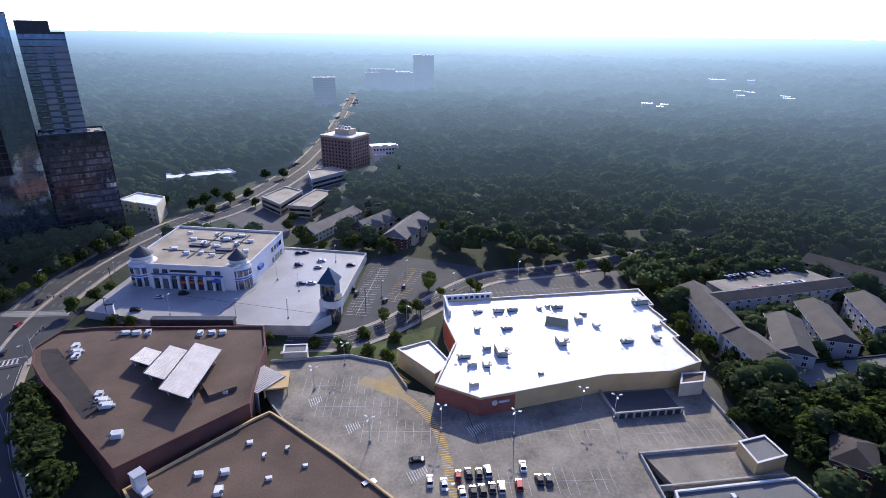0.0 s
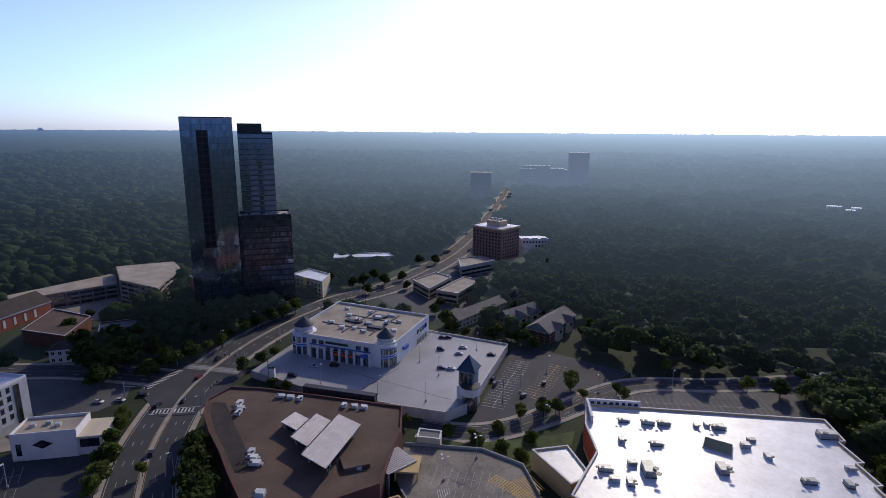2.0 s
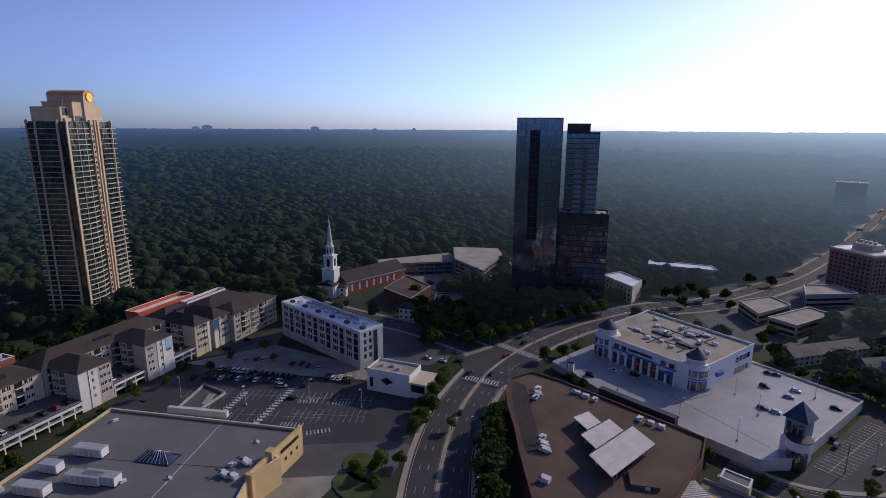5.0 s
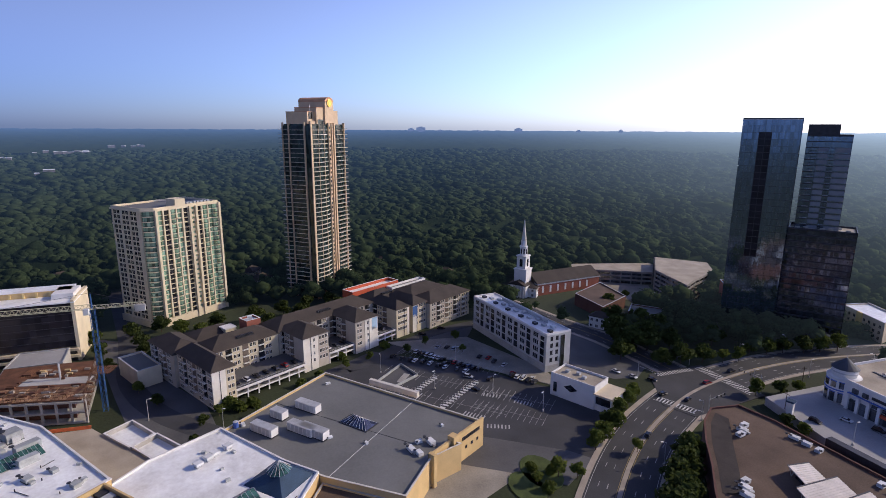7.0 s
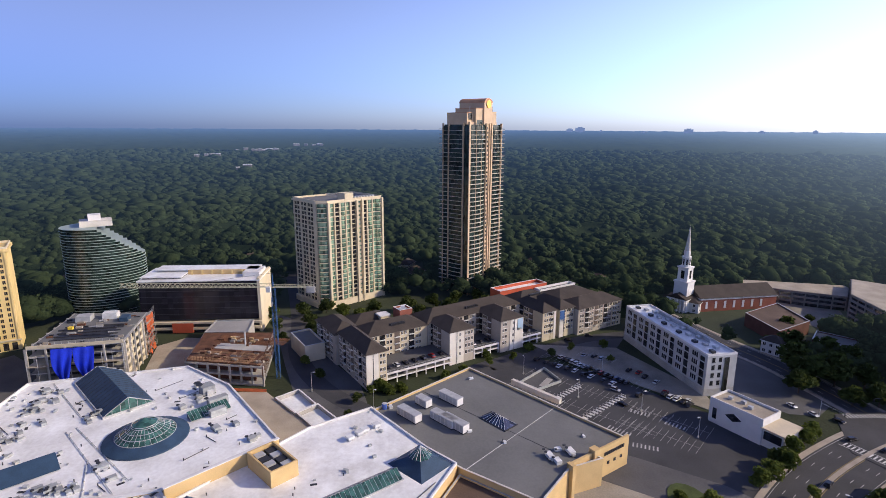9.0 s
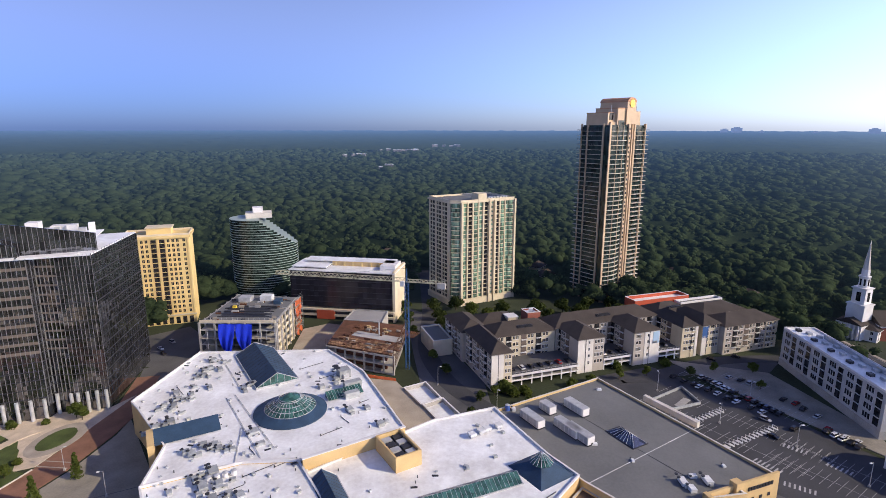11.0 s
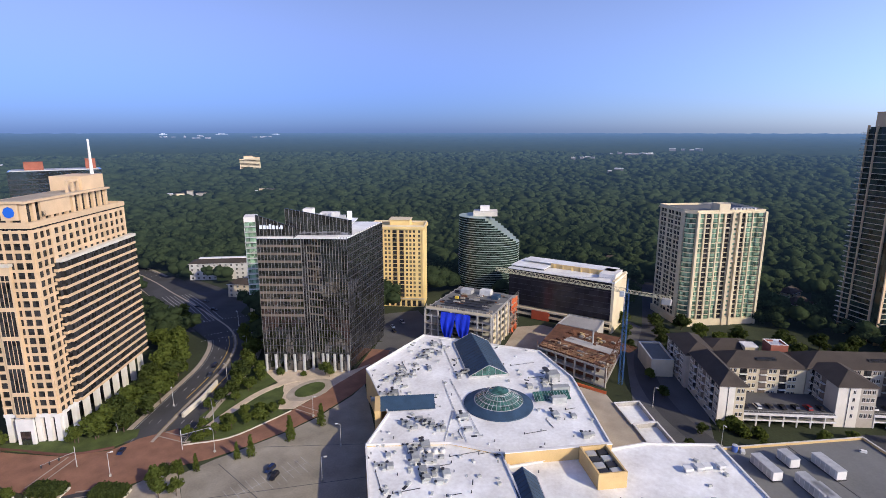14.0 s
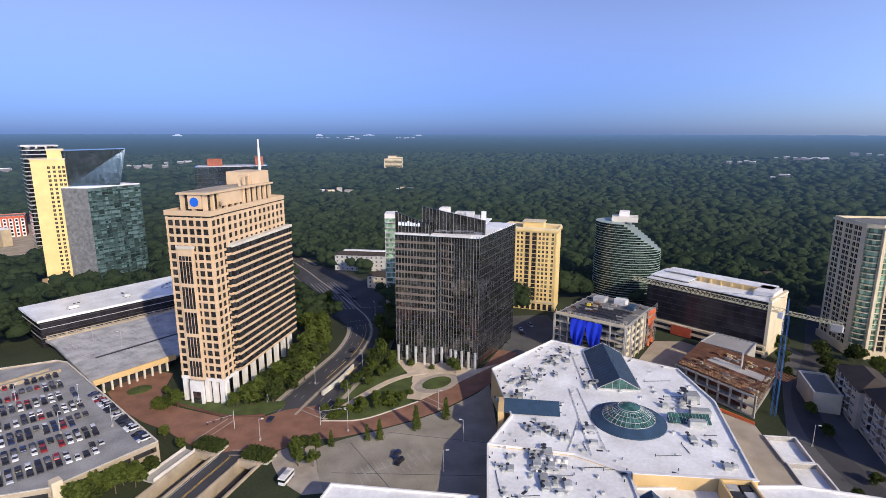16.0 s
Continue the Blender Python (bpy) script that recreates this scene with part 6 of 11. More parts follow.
    s = flat_block("mall_wing", [(62.5, 100), (64.5, 114.5), (101, 120), (108, 100)], 5.0, CONCRETE, GREY_ROOF, "low grey-roofed mall wing beside the court", "mall", 0.6, cap=STUCCO_WHITE)
    scatter_units([(86, 108, 3.0), (72, 108, 1.6), (80, 113, 1.4)], 5.0, 11)
    g = flat_block("guard_hut", [(-61, 178.2), (-52, 178.9), (-53, 184.8), (-62, 184)], 7.0, STUCCO_CREAM, GREY_ROOF, "small cream stair hut at the deck corner", "hut", 0.3, cap=STUCCO_WHITE)


parking_deck()


# the white-roofed store
def white_store():
    pts = [(0.4, 215.9), (91.8, 230.4), (93.2, 214.5), (90.6, 213.4), (93.8, 200.8), (91.2, 199.6), (94.0, 188.0), (91.6, 186.8), (95.0, 170.0), (81.8, 163.8), (57.4, 160.8), (24.5, 150.4), (12.7, 147.0), (-2.2, 154.6), (5.2, 181.6), (0.6, 200.0)]
    t = flat_block("store", pts, 10.4, STUCCO_TAN, WHITE_ROOF, "large store with a bright white membrane roof and units", "store", 0.8, cap=STUCCO_WHITE)
    red = [((-2.2, 154.6), (12.7, 147.0)), ((12.7, 147.0), (24.5, 150.4)), ((0.6, 200.0), (5.2, 181.6)), ((0.4, 215.9), (0.6, 200.0))]
    for a, b in red:
        slab("red_wall", t, RED_PANEL if a[1] > 190 else RED_BRICK, 0, span(a, b), -0.25, 0.1, 2, 10.3, facing(a, b), "red brick front")
    f = facing((12.7, 147.0), (24.5, 150.4))
    bm = bmesh.new()
    add_rod(bm, (5, -0.5, 8.4), (5, -0.25, 8.4), 1.0, None, 16)
    part("emblem", bm, PAINT_WHITE, t, "round white emblem", f)
    slab("sign_bar", t, PAINT_WHITE, 6.5, 10.2, -0.45, -0.25, 8.0, 8.8, f)
    top = facing((0.4, 216.3), (22, 219.8))
    slab("screen_wall", t, STUCCO_WHITE, 0, 22, 0, 1.0, 8, 13.2, top)
    slab("screen_wall", t, STUCCO_WHITE, 0, 1.0, -14, 0, 8, 13.2, top)
    for k in range(8):
        slab("screen_opening", t, DARK_METAL, 2 + k * 2.5, 3.4 + k * 2.5, -0.06, 0.1, 11.2, 12.4, top)
    spots = [(24, 208, 3.2), (30, 209, 3.0), (15, 207, 2.4), (50, 212, 3.0), (42, 211, 2.2), (46, 213, 2.2), (57, 201, 3.0), (63, 196, 2.4), (88, 217, 4.4), (26, 193, 2.6), (14, 192, 2.6), (46, 183, 3.6), (48, 185, 2.0), (72, 184, 2.8), (84, 186, 2.6), (88, 196, 2.4), (17, 178, 2.8), (22, 175, 4.6), (8, 172, 2.8), (11, 167, 2.6), (16, 167, 2.6), (11, 155, 2.4), (60, 206, 2.2), (35, 162, 1.4)]
    scatter_units(spots, 10.4, 21, "units on the white roof")
    sk = thing("ridge_skylight", facing((43, 199), (52, 196), 10.4), "dull green ridge skylight on the white roof", "skylight")
    bm = bmesh.new()
    vs = [bm.verts.new(p) for p in ((0, -3, 0), (9, -3, 0), (9, 3, 0), (0, 3, 0), (0, 0, 3.0), (9, 0, 3.0))]
    for q in ((0, 1, 5, 4), (2, 3, 4, 5), (1, 2, 5), (3, 0, 4)):
        bm.faces.new([vs[i] for i in q])
    part("glazing", bm, surface("dull_green_metal", (0.34, 0.33, 0.2), 0.5), sk)
    slab("upstand", sk, PALE_METAL, -0.2, 9.2, -3.2, 3.2, -0.1, 0.35)
    a = flat_block("store_wing", [(-17.4, 180.8), (-5.1, 187.3), (3.9, 171.0), (-2.6, 164.4)], 7.6, STUCCO_TAN, WHITE_ROOF, "lower white-roofed wing of the store", "store", 0.6, cap=STUCCO_WHITE)
    b = flat_block("lift_house", [(83, 158.5), (92, 160.2), (95, 166), (86, 165)], 9.0, STUCCO_CREAM, BROWN_ROOF, "small cream block with a brown flat roof", "hut", 0.4, cap=STUCCO_WHITE)


white_store()


# the white shop with blue trim and corner domes on its pale deck
def trimmed_shop():
    deck = [(-161, 216), (-120, 206), (-81, 203.5), (-57, 203.5), (-49.0, 214), (-44.0, 286.5), (-93.6, 294), (-152, 298), (-160.2, 252)]
    d = thing("parking_deck", Matrix(), "pale smooth parking deck in front of a white shop", "parking deck", kind="structure")
    keep(deck, 2)
    prism("deck", d, PALE_DECK, deck, -0.2, 4.0)
    for a, b in zip(deck[1:6], deck[2:7]):
        slab("deck_wall", d, PALE_STONE, 0, span(a, b), -0.25, 0.25, 0, 4.9, facing(a, b))
    stalls(d, facing((-84, 220), (-80, 270)), 16, 2, 15, 4.0, surface("faint_paint", (0.5, 0.5, 0.5), 0.7))
    for a, b in (((-125, 232), (-58, 216)), ((-100, 214), (-92, 240))):
        slab("deck_joint", d, DARK_METAL, 0, span(a, b), -0.12, 0.12, 4.0, 4.02, facing(a, b))
    pts = [(-154.5, 247.5), (-152.5, 296), (-91, 288.2), (-94.7, 243), (-100.5, 237.6), (-134.7, 240.0), (-146, 241.5)]
    t = flat_block("shop", pts, 15.4, STUCCO_WHITE, TAN_ROOF, "white two-storey shop with blue trim and corner turrets", "shop", 1.0, z0=3.5, cap=STUCCO_WHITE)
    for c, r in (((-148.5, 246.5), 6.4), ((-100.0, 243.5), 5.6)):
        bm = bmesh.new()
        add_rod(bm, (*c, 3.5), (*c, 15.6), r, None, 24)
        part("turret", bm, STUCCO_WHITE, t, "round white corner turret", None, True)
        for z in (9.8, 15.0):
            bm = bmesh.new()
            add_rod(bm, (*c, z), (*c, z + 0.5), r + 0.3, None, 24)
            part("turret_band", bm, BLUE_TRIM if z < 12 else STUCCO_WHITE, t)
        for k in range(5):
            mm = pose(*c, 0, 0, 0, math.degrees(math.atan2(-c[1], -c[0])) + 90 + (k - 2) * 30)
            for z, z1 in ((4.4, 8.8), (11.0, 13.8)):
                slab("turret_window", t, BLACK_GLASS, -1.1, 1.1, -r - 0.12, -r + 0.8, z, z1, mm)
                slab("turret_sill", t, BLUE_TRIM, -1.3, 1.3, -r - 0.25, -r + 0.8, z1, z1 + 0.35, mm)
        bm = bmesh.new()
        add_rod(bm, (*c, 15.6), (*c, 19.2), r * 0.74, None, 24)
        part("turret_drum", bm, STUCCO_WHITE, t, "", None, True)
        bm = bmesh.new()
        add_rod(bm, (*c, 17.2), (*c, 17.7), r * 0.74 + 0.25, None, 24)
        part("drum_band", bm, PALE_METAL, t)
        bm = bmesh.new()
        add_rod(bm, (*c, 19.2), (*c, 23.6), r * 0.86, 0.25, 16)
        part("cone_roof", bm, SLATE_GREY, t, "dark slate cone roof")
        rod("finial", t, PALE_METAL, (*c, 23.4), (*c, 25.2), 0.12, 0.04, 5)
    front = facing((-142, 240.1), (-106, 237.5))
    slab("upper_band", t, BLUE_TRIM, 0, 36, -0.3, 0.8, 11.2, 11.6, front)
    for k in range(8):
        slab("upper_window", t, BLACK_GLASS, k * 4.4 + 1.6, k * 4.4 + 4.0, -0.12, 0.8, 12.0 if k < 2 or k > 5 else 9.4, 14.0 if k < 2 or k > 5 else 10.8, front)
    slab("sign_bar", t, DARK_METAL, 10, 23, -0.25, 0.8, 12.9, 13.9, front)
    for k in range(9):
        slab("pillar", t, STUCCO_WHITE, k * 4.4, k * 4.4 + 1.2, -0.9, 0.8, 3.9, 11, front)
        if k < 8:
            slab("shop_window", t, BLACK_GLASS, k * 4.4 + 1.3, k * 4.4 + 4.3, -0.15, 0.8, 4.0, 9.0, front)
            if k in (3, 4, 5):
                slab("red_awning", t, RED_PANEL, k * 4.4 + 1.3, k * 4.4 + 4.3, -0.8, 0.8, 7.2, 8.6, front)
    slab("blue_awning", t, BLUE_TRIM, 31, 35, -1.6, 0, 8.8, 10.2, front)
    side = facing((-94.25, 248.5), (-91.2, 286))
    for k in range(4):
        slab("side_window", t, BLACK_GLASS, 22 + k * 3.8, 24.8 + k * 3.8, -0.12, 0.2, 10.6, 13.2, side)
        slab("side_window", t, BLACK_GLASS, 22 + k * 3.8, 24.8 + k * 3.8, -0.12, 0.2, 4.6, 7.6, side)
    slab("blue_awning", t, BLUE_TRIM, 3, 8, -1.5, 0, 9, 11, side)
    slab("blue_window", t, BLUE_TRIM, 30, 33, -0.2, 0.1, 10.6, 13.2, side)
    for a, b, wd in (((-146, 262), (-112, 257), 0.5), ((-138, 278), (-104, 272), 0.5), ((-128, 250), (-124, 288), 0.4), ((-112, 250), (-108, 284), 0.4), ((-134, 268), (-124, 266.5), 1.6), ((-118, 262), (-109, 261), 1.4), ((-122, 280), (-114, 279), 1.8)):
        slab("roof_duct", t, DARK_METAL, 0, span(a, b), -wd, wd, 15.38, 15.7 if wd < 1 else 16.3, facing(a, b))
    scatter_units([(-140, 262, 2.4), (-131, 256, 2.6), (-124, 257, 2.2), (-117, 254, 2.2), (-128, 270, 2.8), (-120, 266, 2.4), (-136, 276, 2.4), (-118, 276, 3.0), (-110, 270, 3.0), (-104, 274, 2.4), (-126, 284, 2.6), (-112, 282, 2.4), (-142, 286, 2.2), (-102, 260, 2.4)], 15.4, 31, "units on the shop roof")
    # the small clock-house tower at the deck corner
    k = thing("stair_tower", facing((-55.5, 217.5), (-46.5, 216.5), 0), "square tower with a slate-blue pyramid roof at the deck", "stair tower")
    slab("shaft", k, STUCCO_WHITE, 0, 8.2, 0, 8, 0, 10.5)
    slab("upper_shaft", k, surface("slate_wall", (0.2, 0.22, 0.25), 0.7), 0.6, 7.6, 0.6, 7.4, 10.5, 18.0)
    for q in range(3):
        slab("tower_window", k, BLACK_GLASS, 1.4 + q * 2.0, 2.8 + q * 2.0, 0.45, 0.7, 12, 16.5)
    bm = bmesh.new()
    vs = [bm.verts.new(p) for p in ((-0.4, -0.4, 18), (8.6, -0.4, 18), (8.6, 8.4, 18), (-0.4, 8.4, 18), (4.1, 4, 24.5))]
    for q in ((0, 1, 4), (1, 2, 4), (2, 3, 4), (3, 0, 4), (3, 2, 1, 0)):
        bm.faces.new([vs[i] for i in q])
    part("roof", bm, SLATE_BLUE, k)
    bm = bmesh.new()
    add_rod(bm, (6.5, -0.5, 8.2), (6.5, -0.5, 11.8), 4.2, None, 20)
    part("drum", bm, STUCCO_WHITE, k, "white drum with a dark rim")
    bm = bmesh.new()
    add_rod(bm, (6.5, -0.5, 11.8), (6.5, -0.5, 12.2), 4.4, None, 20)
    part("drum_rim", bm, DARK_METAL, k)
    bm = bmesh.new()
    add_rod(bm, (6.5, -0.5, 0), (6.5, -0.5, 8.2), 3.4, None, 14)
    part("drum_base", bm, BLACK_GLASS, k)
    e = thing("sign_pillar", pose(-147, 213, 0, 0, 0, 20), "pale square sign pillar at the deck corner", "pillar")
    slab("shaft", e, STUCCO_WHITE, -1.2, 1.2, -1.2, 1.2, 0, 9)
    slab("cap", e, SLATE_BLUE, -1.5, 1.5, -1.5, 1.5, 9, 9.8)


trimmed_shop()


# ---- the mall: white roofs, dome, ridge skylights ----
def gable_glass(name, p0, p1, width, z0, z1, label, slate_side=True, bars=14, split=1.0):
    """A glazed gable roof along a line, with bars; its long sides partly slate."""
    m, w = facing(p0, p1), span(p0, p1)
    t = thing(name, m, label, "skylight")
    h = width / 2
    for s in (-1, 1):
        bm = bmesh.new()
        vs = [bm.verts.new(p) for p in ((0, s * h, z0), (w, s * h, z0), (w, 0, z1), (0, 0, z1))]
        bm.faces.new(vs)
        part("slope", bm, SLATE_BLUE if slate_side else SKYLIGHT, t)
        for k in range(bars + 1):
            x = w * k / bars
            rod("glazing_bar", t, PALE_METAL if not slate_side else DARK_METAL, (x, s * h, z0 + 0.05), (x, 0, z1 + 0.05), 0.07, None, 4)
    for x in (0, w):
        bm = bmesh.new()
        bm.faces.new([bm.verts.new(p) for p in ((x, -h, z0), (x, h, z0), (x, 0, z1))])
        part("gable_glass", bm, SKYLIGHT, t)
        for k in range(1, 6):
            y = -h + k * width / 6
            rod("gable_bar", t, PALE_METAL, (x, y, z0), (x, y, z0 + (1 - abs(y) / h) * (z1 - z0)), 0.08, None, 4)
        rod("gable_bar", t, PALE_METAL, (x, -h, z0), (x, 0, z1), 0.14, None, 4)
        rod("gable_bar", t, PALE_METAL, (x, h, z0), (x, 0, z1), 0.14, None, 4)
    slab("upstand", t, PALE_METAL, -0.3, w + 0.3, -h - 0.3, h + 0.3, z0 - 0.8, z0)
    return t


def glass_dome(x, y, z):
    t = thing("glass_dome", pose(x, y, z), "green glass dome on a wide blue slate skirt", "dome")
    N = 32

    def ring_surface(name, prof, material, smooth=True):
        bm = bmesh.new()
        prev = None
        for r, h in prof:
            ring = [bm.verts.new((r * math.cos(2 * math.pi * k / N), r * math.sin(2 * math.pi * k / N), h)) for k in range(N)]
            if prev:
                for k in range(N):
                    bm.faces.new((prev[k], prev[(k + 1) % N], ring[(k + 1) % N], ring[k]))
            prev = ring
        part(name, bm, material, t, "", None, smooth)
    ring_surface("skirt", [(14.0, -0.6), (14.0, 0.3), (9.8, 1.9)], SLATE_BLUE, False)
    prof = [(9.8, 1.9), (8.0, 3.1), (6.2, 4.2), (4.4, 5.2)]
    ring_surface("glazing", prof, SKYLIGHT, False)
    ring_surface("lantern", [(4.4, 5.2), (4.1, 5.7), (0.05, 7.6)], SKYLIGHT, False)
    for k in range(N):
        a = 2 * math.pi * k / N
        for (r0, h0), (r1, h1) in zip(prof, prof[1:]):
            rod("rib", t, PALE_METAL, (r0 * math.cos(a), r0 * math.sin(a), h0 + 0.06), (r1 * math.cos(a), r1 * math.sin(a), h1 + 0.06), 0.06, None, 4)
    for r, h in prof + [(4.1, 5.7)]:
        bm = bmesh.new()
        for k in range(N):
            a, b = 2 * math.pi * k / N, 2 * math.pi * (k + 1) / N
            add_rod(bm, (r * math.cos(a), r * math.sin(a), h + 0.06), (r * math.cos(b), r * math.sin(b), h + 0.06), 0.1, None, 4)
        part("ring", bm, PALE_METAL, t)


def mall():
    north = [(-171.8, -151.9), (-176, -158), (-226.0, -160.6), (-239.8, -99.2), (-220.0, -74.9), (-176.8, -45.1), (-150.6, -74.0), (-146.2, -92.5), (-129.0, -116.7), (-150, -124)]
    t = flat_block("mall", north, 14.0, STUCCO_TAN, WHITE_ROOF, "shopping mall block with a stained white membrane roof", "mall", 0.7, cap=STUCCO_WHITE)
    flush = [(-129.5, -117.6), (-147.6, -92.2), (-152.5, -76.0), (-135.0, -60.4), (-112.0, -40.0), (-84.0, -62.0), (-88.0, -80.0), (-108.8, -98.3)]
    flat_block("mall", flush, 13.6, STUCCO_TAN, WHITE_ROOF, "mall wing with a cluttered white membrane roof", "mall", 0.5, cap=STUCCO_WHITE)
    south = [(-151.6, -74.0), (-148.0, -70.2), (-178, -44), (-187, -36), (-200.6, -13.6), (-171.4, 7.4), (-161.2, 17.0), (-120, -6), (-104, -38), (-111.4, -39.2), (-134.4, -59.4)]
    s = flat_block("mall", south, 12.0, STUCCO_TAN, WHITE_ROOF, "lower mall wing with a white membrane roof", "mall", 0.6, cap=STUCCO_WHITE)
    flat_block("mall_wing", [(-160.6, 18.0), (-143.0, 39.4), (-104, 14), (-121, -5)], 8.0, STUCCO_TAN, BROWN_ROOF, "low mall wing with a brown gravel roof", "mall", 0.6)
    glass_dome(-181.0, -91.8, 14.2)
    rr = random.Random(21)
    bm, bd = bmesh.new(), bmesh.new()
    for poly, z, n, near in ((north, 14.0, 110, Vector((-158, -130))), (flush, 13.6, 90, Vector((-130, -92))), (south, 12.0, 24, Vector((-160, -30)))):
        made = 0
        while made < n:
            p = Vector((rr.uniform(-240, -86), rr.uniform(-160, 16)))
            if not inside(p, poly) or (p - Vector((-181, -91.8))).length < 16 or rr.random() < min(0.85, (p - near).length / 90):
                continue
            made += 1
            a = rr.uniform(0, 180)
            s_ = rr.uniform(0.25, 0.8)
            if made % 3:
                add_box(bm, -s_, s_, -s_ * 0.7, s_ * 0.7, z, z + s_ * 1.1, pose(p.x, p.y, 0, 0, 0, a))
            else:
                add_rod(bd, (p.x, p.y, z), (p.x, p.y, z + 0.9), 0.16, None, 6)
            if made % 9 == 0:
                add_box(bd, 0, rr.uniform(4, 12), -0.08, 0.08, z + 0.1, z + 0.26, pose(p.x, p.y, 0, 0, 0, rr.choice((50, 140))))
            if made % 7 == 0:
                add_box(bd, -1.1, 1.1, -0.5, 0.5, z, z + 0.06, pose(p.x + 2, p.y, 0, 0, 0, a))
    tagged(part("roof_clutter", bm, UNIT_GREY, None), "small grey vents and curbs strewn over the mall roof", "roof vents", kind="stuff")
    tagged(part("roof_clutter", bd, DARK_METAL, None), "dark pipes and patches strewn over the mall roof", "roof pipes", kind="stuff")
    gable_glass("ridge_skylight", (-231, -134), (-201, -107.0), 18, 14.8, 19.6, "long slate and glass ridge skylight on the mall")
    gable_glass("ridge_skylight", (-144.5, -64.2), (-121.5, -46.5), 9.4, 12.8, 16.6, "slate and glass ridge skylight on the lower mall")
    w = thing("blue_roof", facing((-150.2, -126.6), (-163.4, -110.6)), "blue slate lean-to roof over an entrance", "roof")
    bm = bmesh.new()
    L = span((-150.2, -126.6), (-163.4, -110.6))
    vs = [bm.verts.new(p) for p in ((-1, 0, 14.4), (L, 0, 14.4), (L, 7.5, 17.0), (-1, 7.5, 17.0), (L, 7.5, 14.0), (-1, 7.5, 14.0))]
    for q in ((0, 1, 2, 3), (3, 2, 4, 5), (1, 4, 2), (0, 3, 5)):
        bm.faces.new([vs[i] for i in q])
    part("slope", bm, SLATE_BLUE, w)
    slab("entrance_wall", w, STUCCO_TAN, -3.2, -1.0, -3, 9, 0, 16.5)
    g = thing("glass_strip", facing((-190.7, -79.9), (-200.6, -68.4)), "green glazed strip skylight on the mall", "skylight")
    Lg = span((-190.7, -79.9), (-200.6, -68.4))
    bm = bmesh.new()
    vs = [bm.verts.new(p) for p in ((0, 0, 14.3), (Lg, 0, 14.3), (Lg, 4.4, 16.4), (0, 4.4, 16.4), (Lg, 4.4, 14.0), (0, 4.4, 14.0))]
    for q in ((0, 1, 2, 3), (3, 2, 4, 5), (1, 4, 2), (0, 3, 5)):
        bm.faces.new([vs[i] for i in q])
    part("glazing", bm, SKYLIGHT, g)
    for k in range(13):
        rod("glazing_bar", g, PALE_METAL, (k * Lg / 12, 0, 14.36), (k * Lg / 12, 4.4, 16.46), 0.06, None, 4)
    # the high tan wall and the open plant pen
    hw = facing((-148.2, -72.2), (-173.2, -44.0))
    c = thing("plant_pen", hw, "tan walled plant enclosure with fans inside", "plant enclosure")
    Lw = span((-148.2, -72.2), (-173.2, -44.0))
    slab("high_wall", c, STUCCO_TAN, 0, Lw, -0.4, 0.6, 11.5, 16.6)
    slab("wall_coping", c, STUCCO_WHITE, -0.2, Lw + 0.2, -0.6, 0.8, 16.6, 16.9)
    for x0, x1, y0, y1 in ((Lw - 12.2, Lw - 2.6, -17, -16.4), (Lw - 12.2, Lw - 11.6, -16.4, -2), (Lw - 3.2, Lw - 2.6, -16.4, -2), (Lw - 12.2, Lw - 2.6, -2, -1.4)):
        slab("pen_wall", c, STUCCO_TAN, x0, x1, y0, y1, 11.9, 17.6)
    slab("pen_floor", c, DARK_METAL, Lw - 11.6, Lw - 3.2, -16.4, -2, 14.5, 14.8)
    for k in range(4):
        for q in range(2):
            slab("fan_unit", c, PALE_METAL if (k + q) % 2 else DARK_METAL, Lw - 10.8 + q * 4, Lw - 7.6 + q * 4, -15.6 + k * 3.4, -13.0 + k * 3.4, 14.8, 16.7)
    # blue pyramid with a glass lantern
    p = thing("pyramid_roof", facing((-162.3, -5.5), (-151.0, 5.2), 12), "blue slate pyramid roof with a glass lantern", "roof")
    Wp = 15.0
    bm = bmesh.new()
    lo = [bm.verts.new(q) for q in ((-1, 0, 0), (Wp, 0, 0), (Wp, Wp, 0), (-1, Wp, 0))]
    hi = [bm.verts.new(q) for q in ((4.6, 5, 3.2), (9.6, 5, 3.2), (9.6, 10, 3.2), (4.6, 10, 3.2))]
    for i in range(4):
        bm.faces.new((lo[i], lo[(i + 1) % 4], hi[(i + 1) % 4], hi[i]))
    part("slope", bm, SLATE_BLUE, p)
    bm = bmesh.new()
    r8 = [bm.verts.new((7.1 + 3.9 * math.cos(k * math.pi / 4), 7.5 + 3.9 * math.sin(k * math.pi / 4), 3.4)) for k in range(8)]
    tip = bm.verts.new((7.1, 7.5, 6.8))
    for k in range(8):
        bm.faces.new((r8[k], r8[(k + 1) % 8], tip))
    part("lantern", bm, SKYLIGHT, p)
    for k in range(16):
        a = k * math.pi / 8
        rod("lantern_bar", p, PALE_METAL, (7.1 + 3.9 * math.cos(a), 7.5 + 3.9 * math.sin(a), 3.45), (7.1, 7.5, 6.85), 0.07, None, 4)
    gl = gable_glass("ridge_skylight", (-157, -3), (-139, -30), 7, 12.4, 14.6, "low green glazed ridge running along the mall", False, 22)
    # vents, pipes and clutter
    rng = random.Random(14)
    spots = []
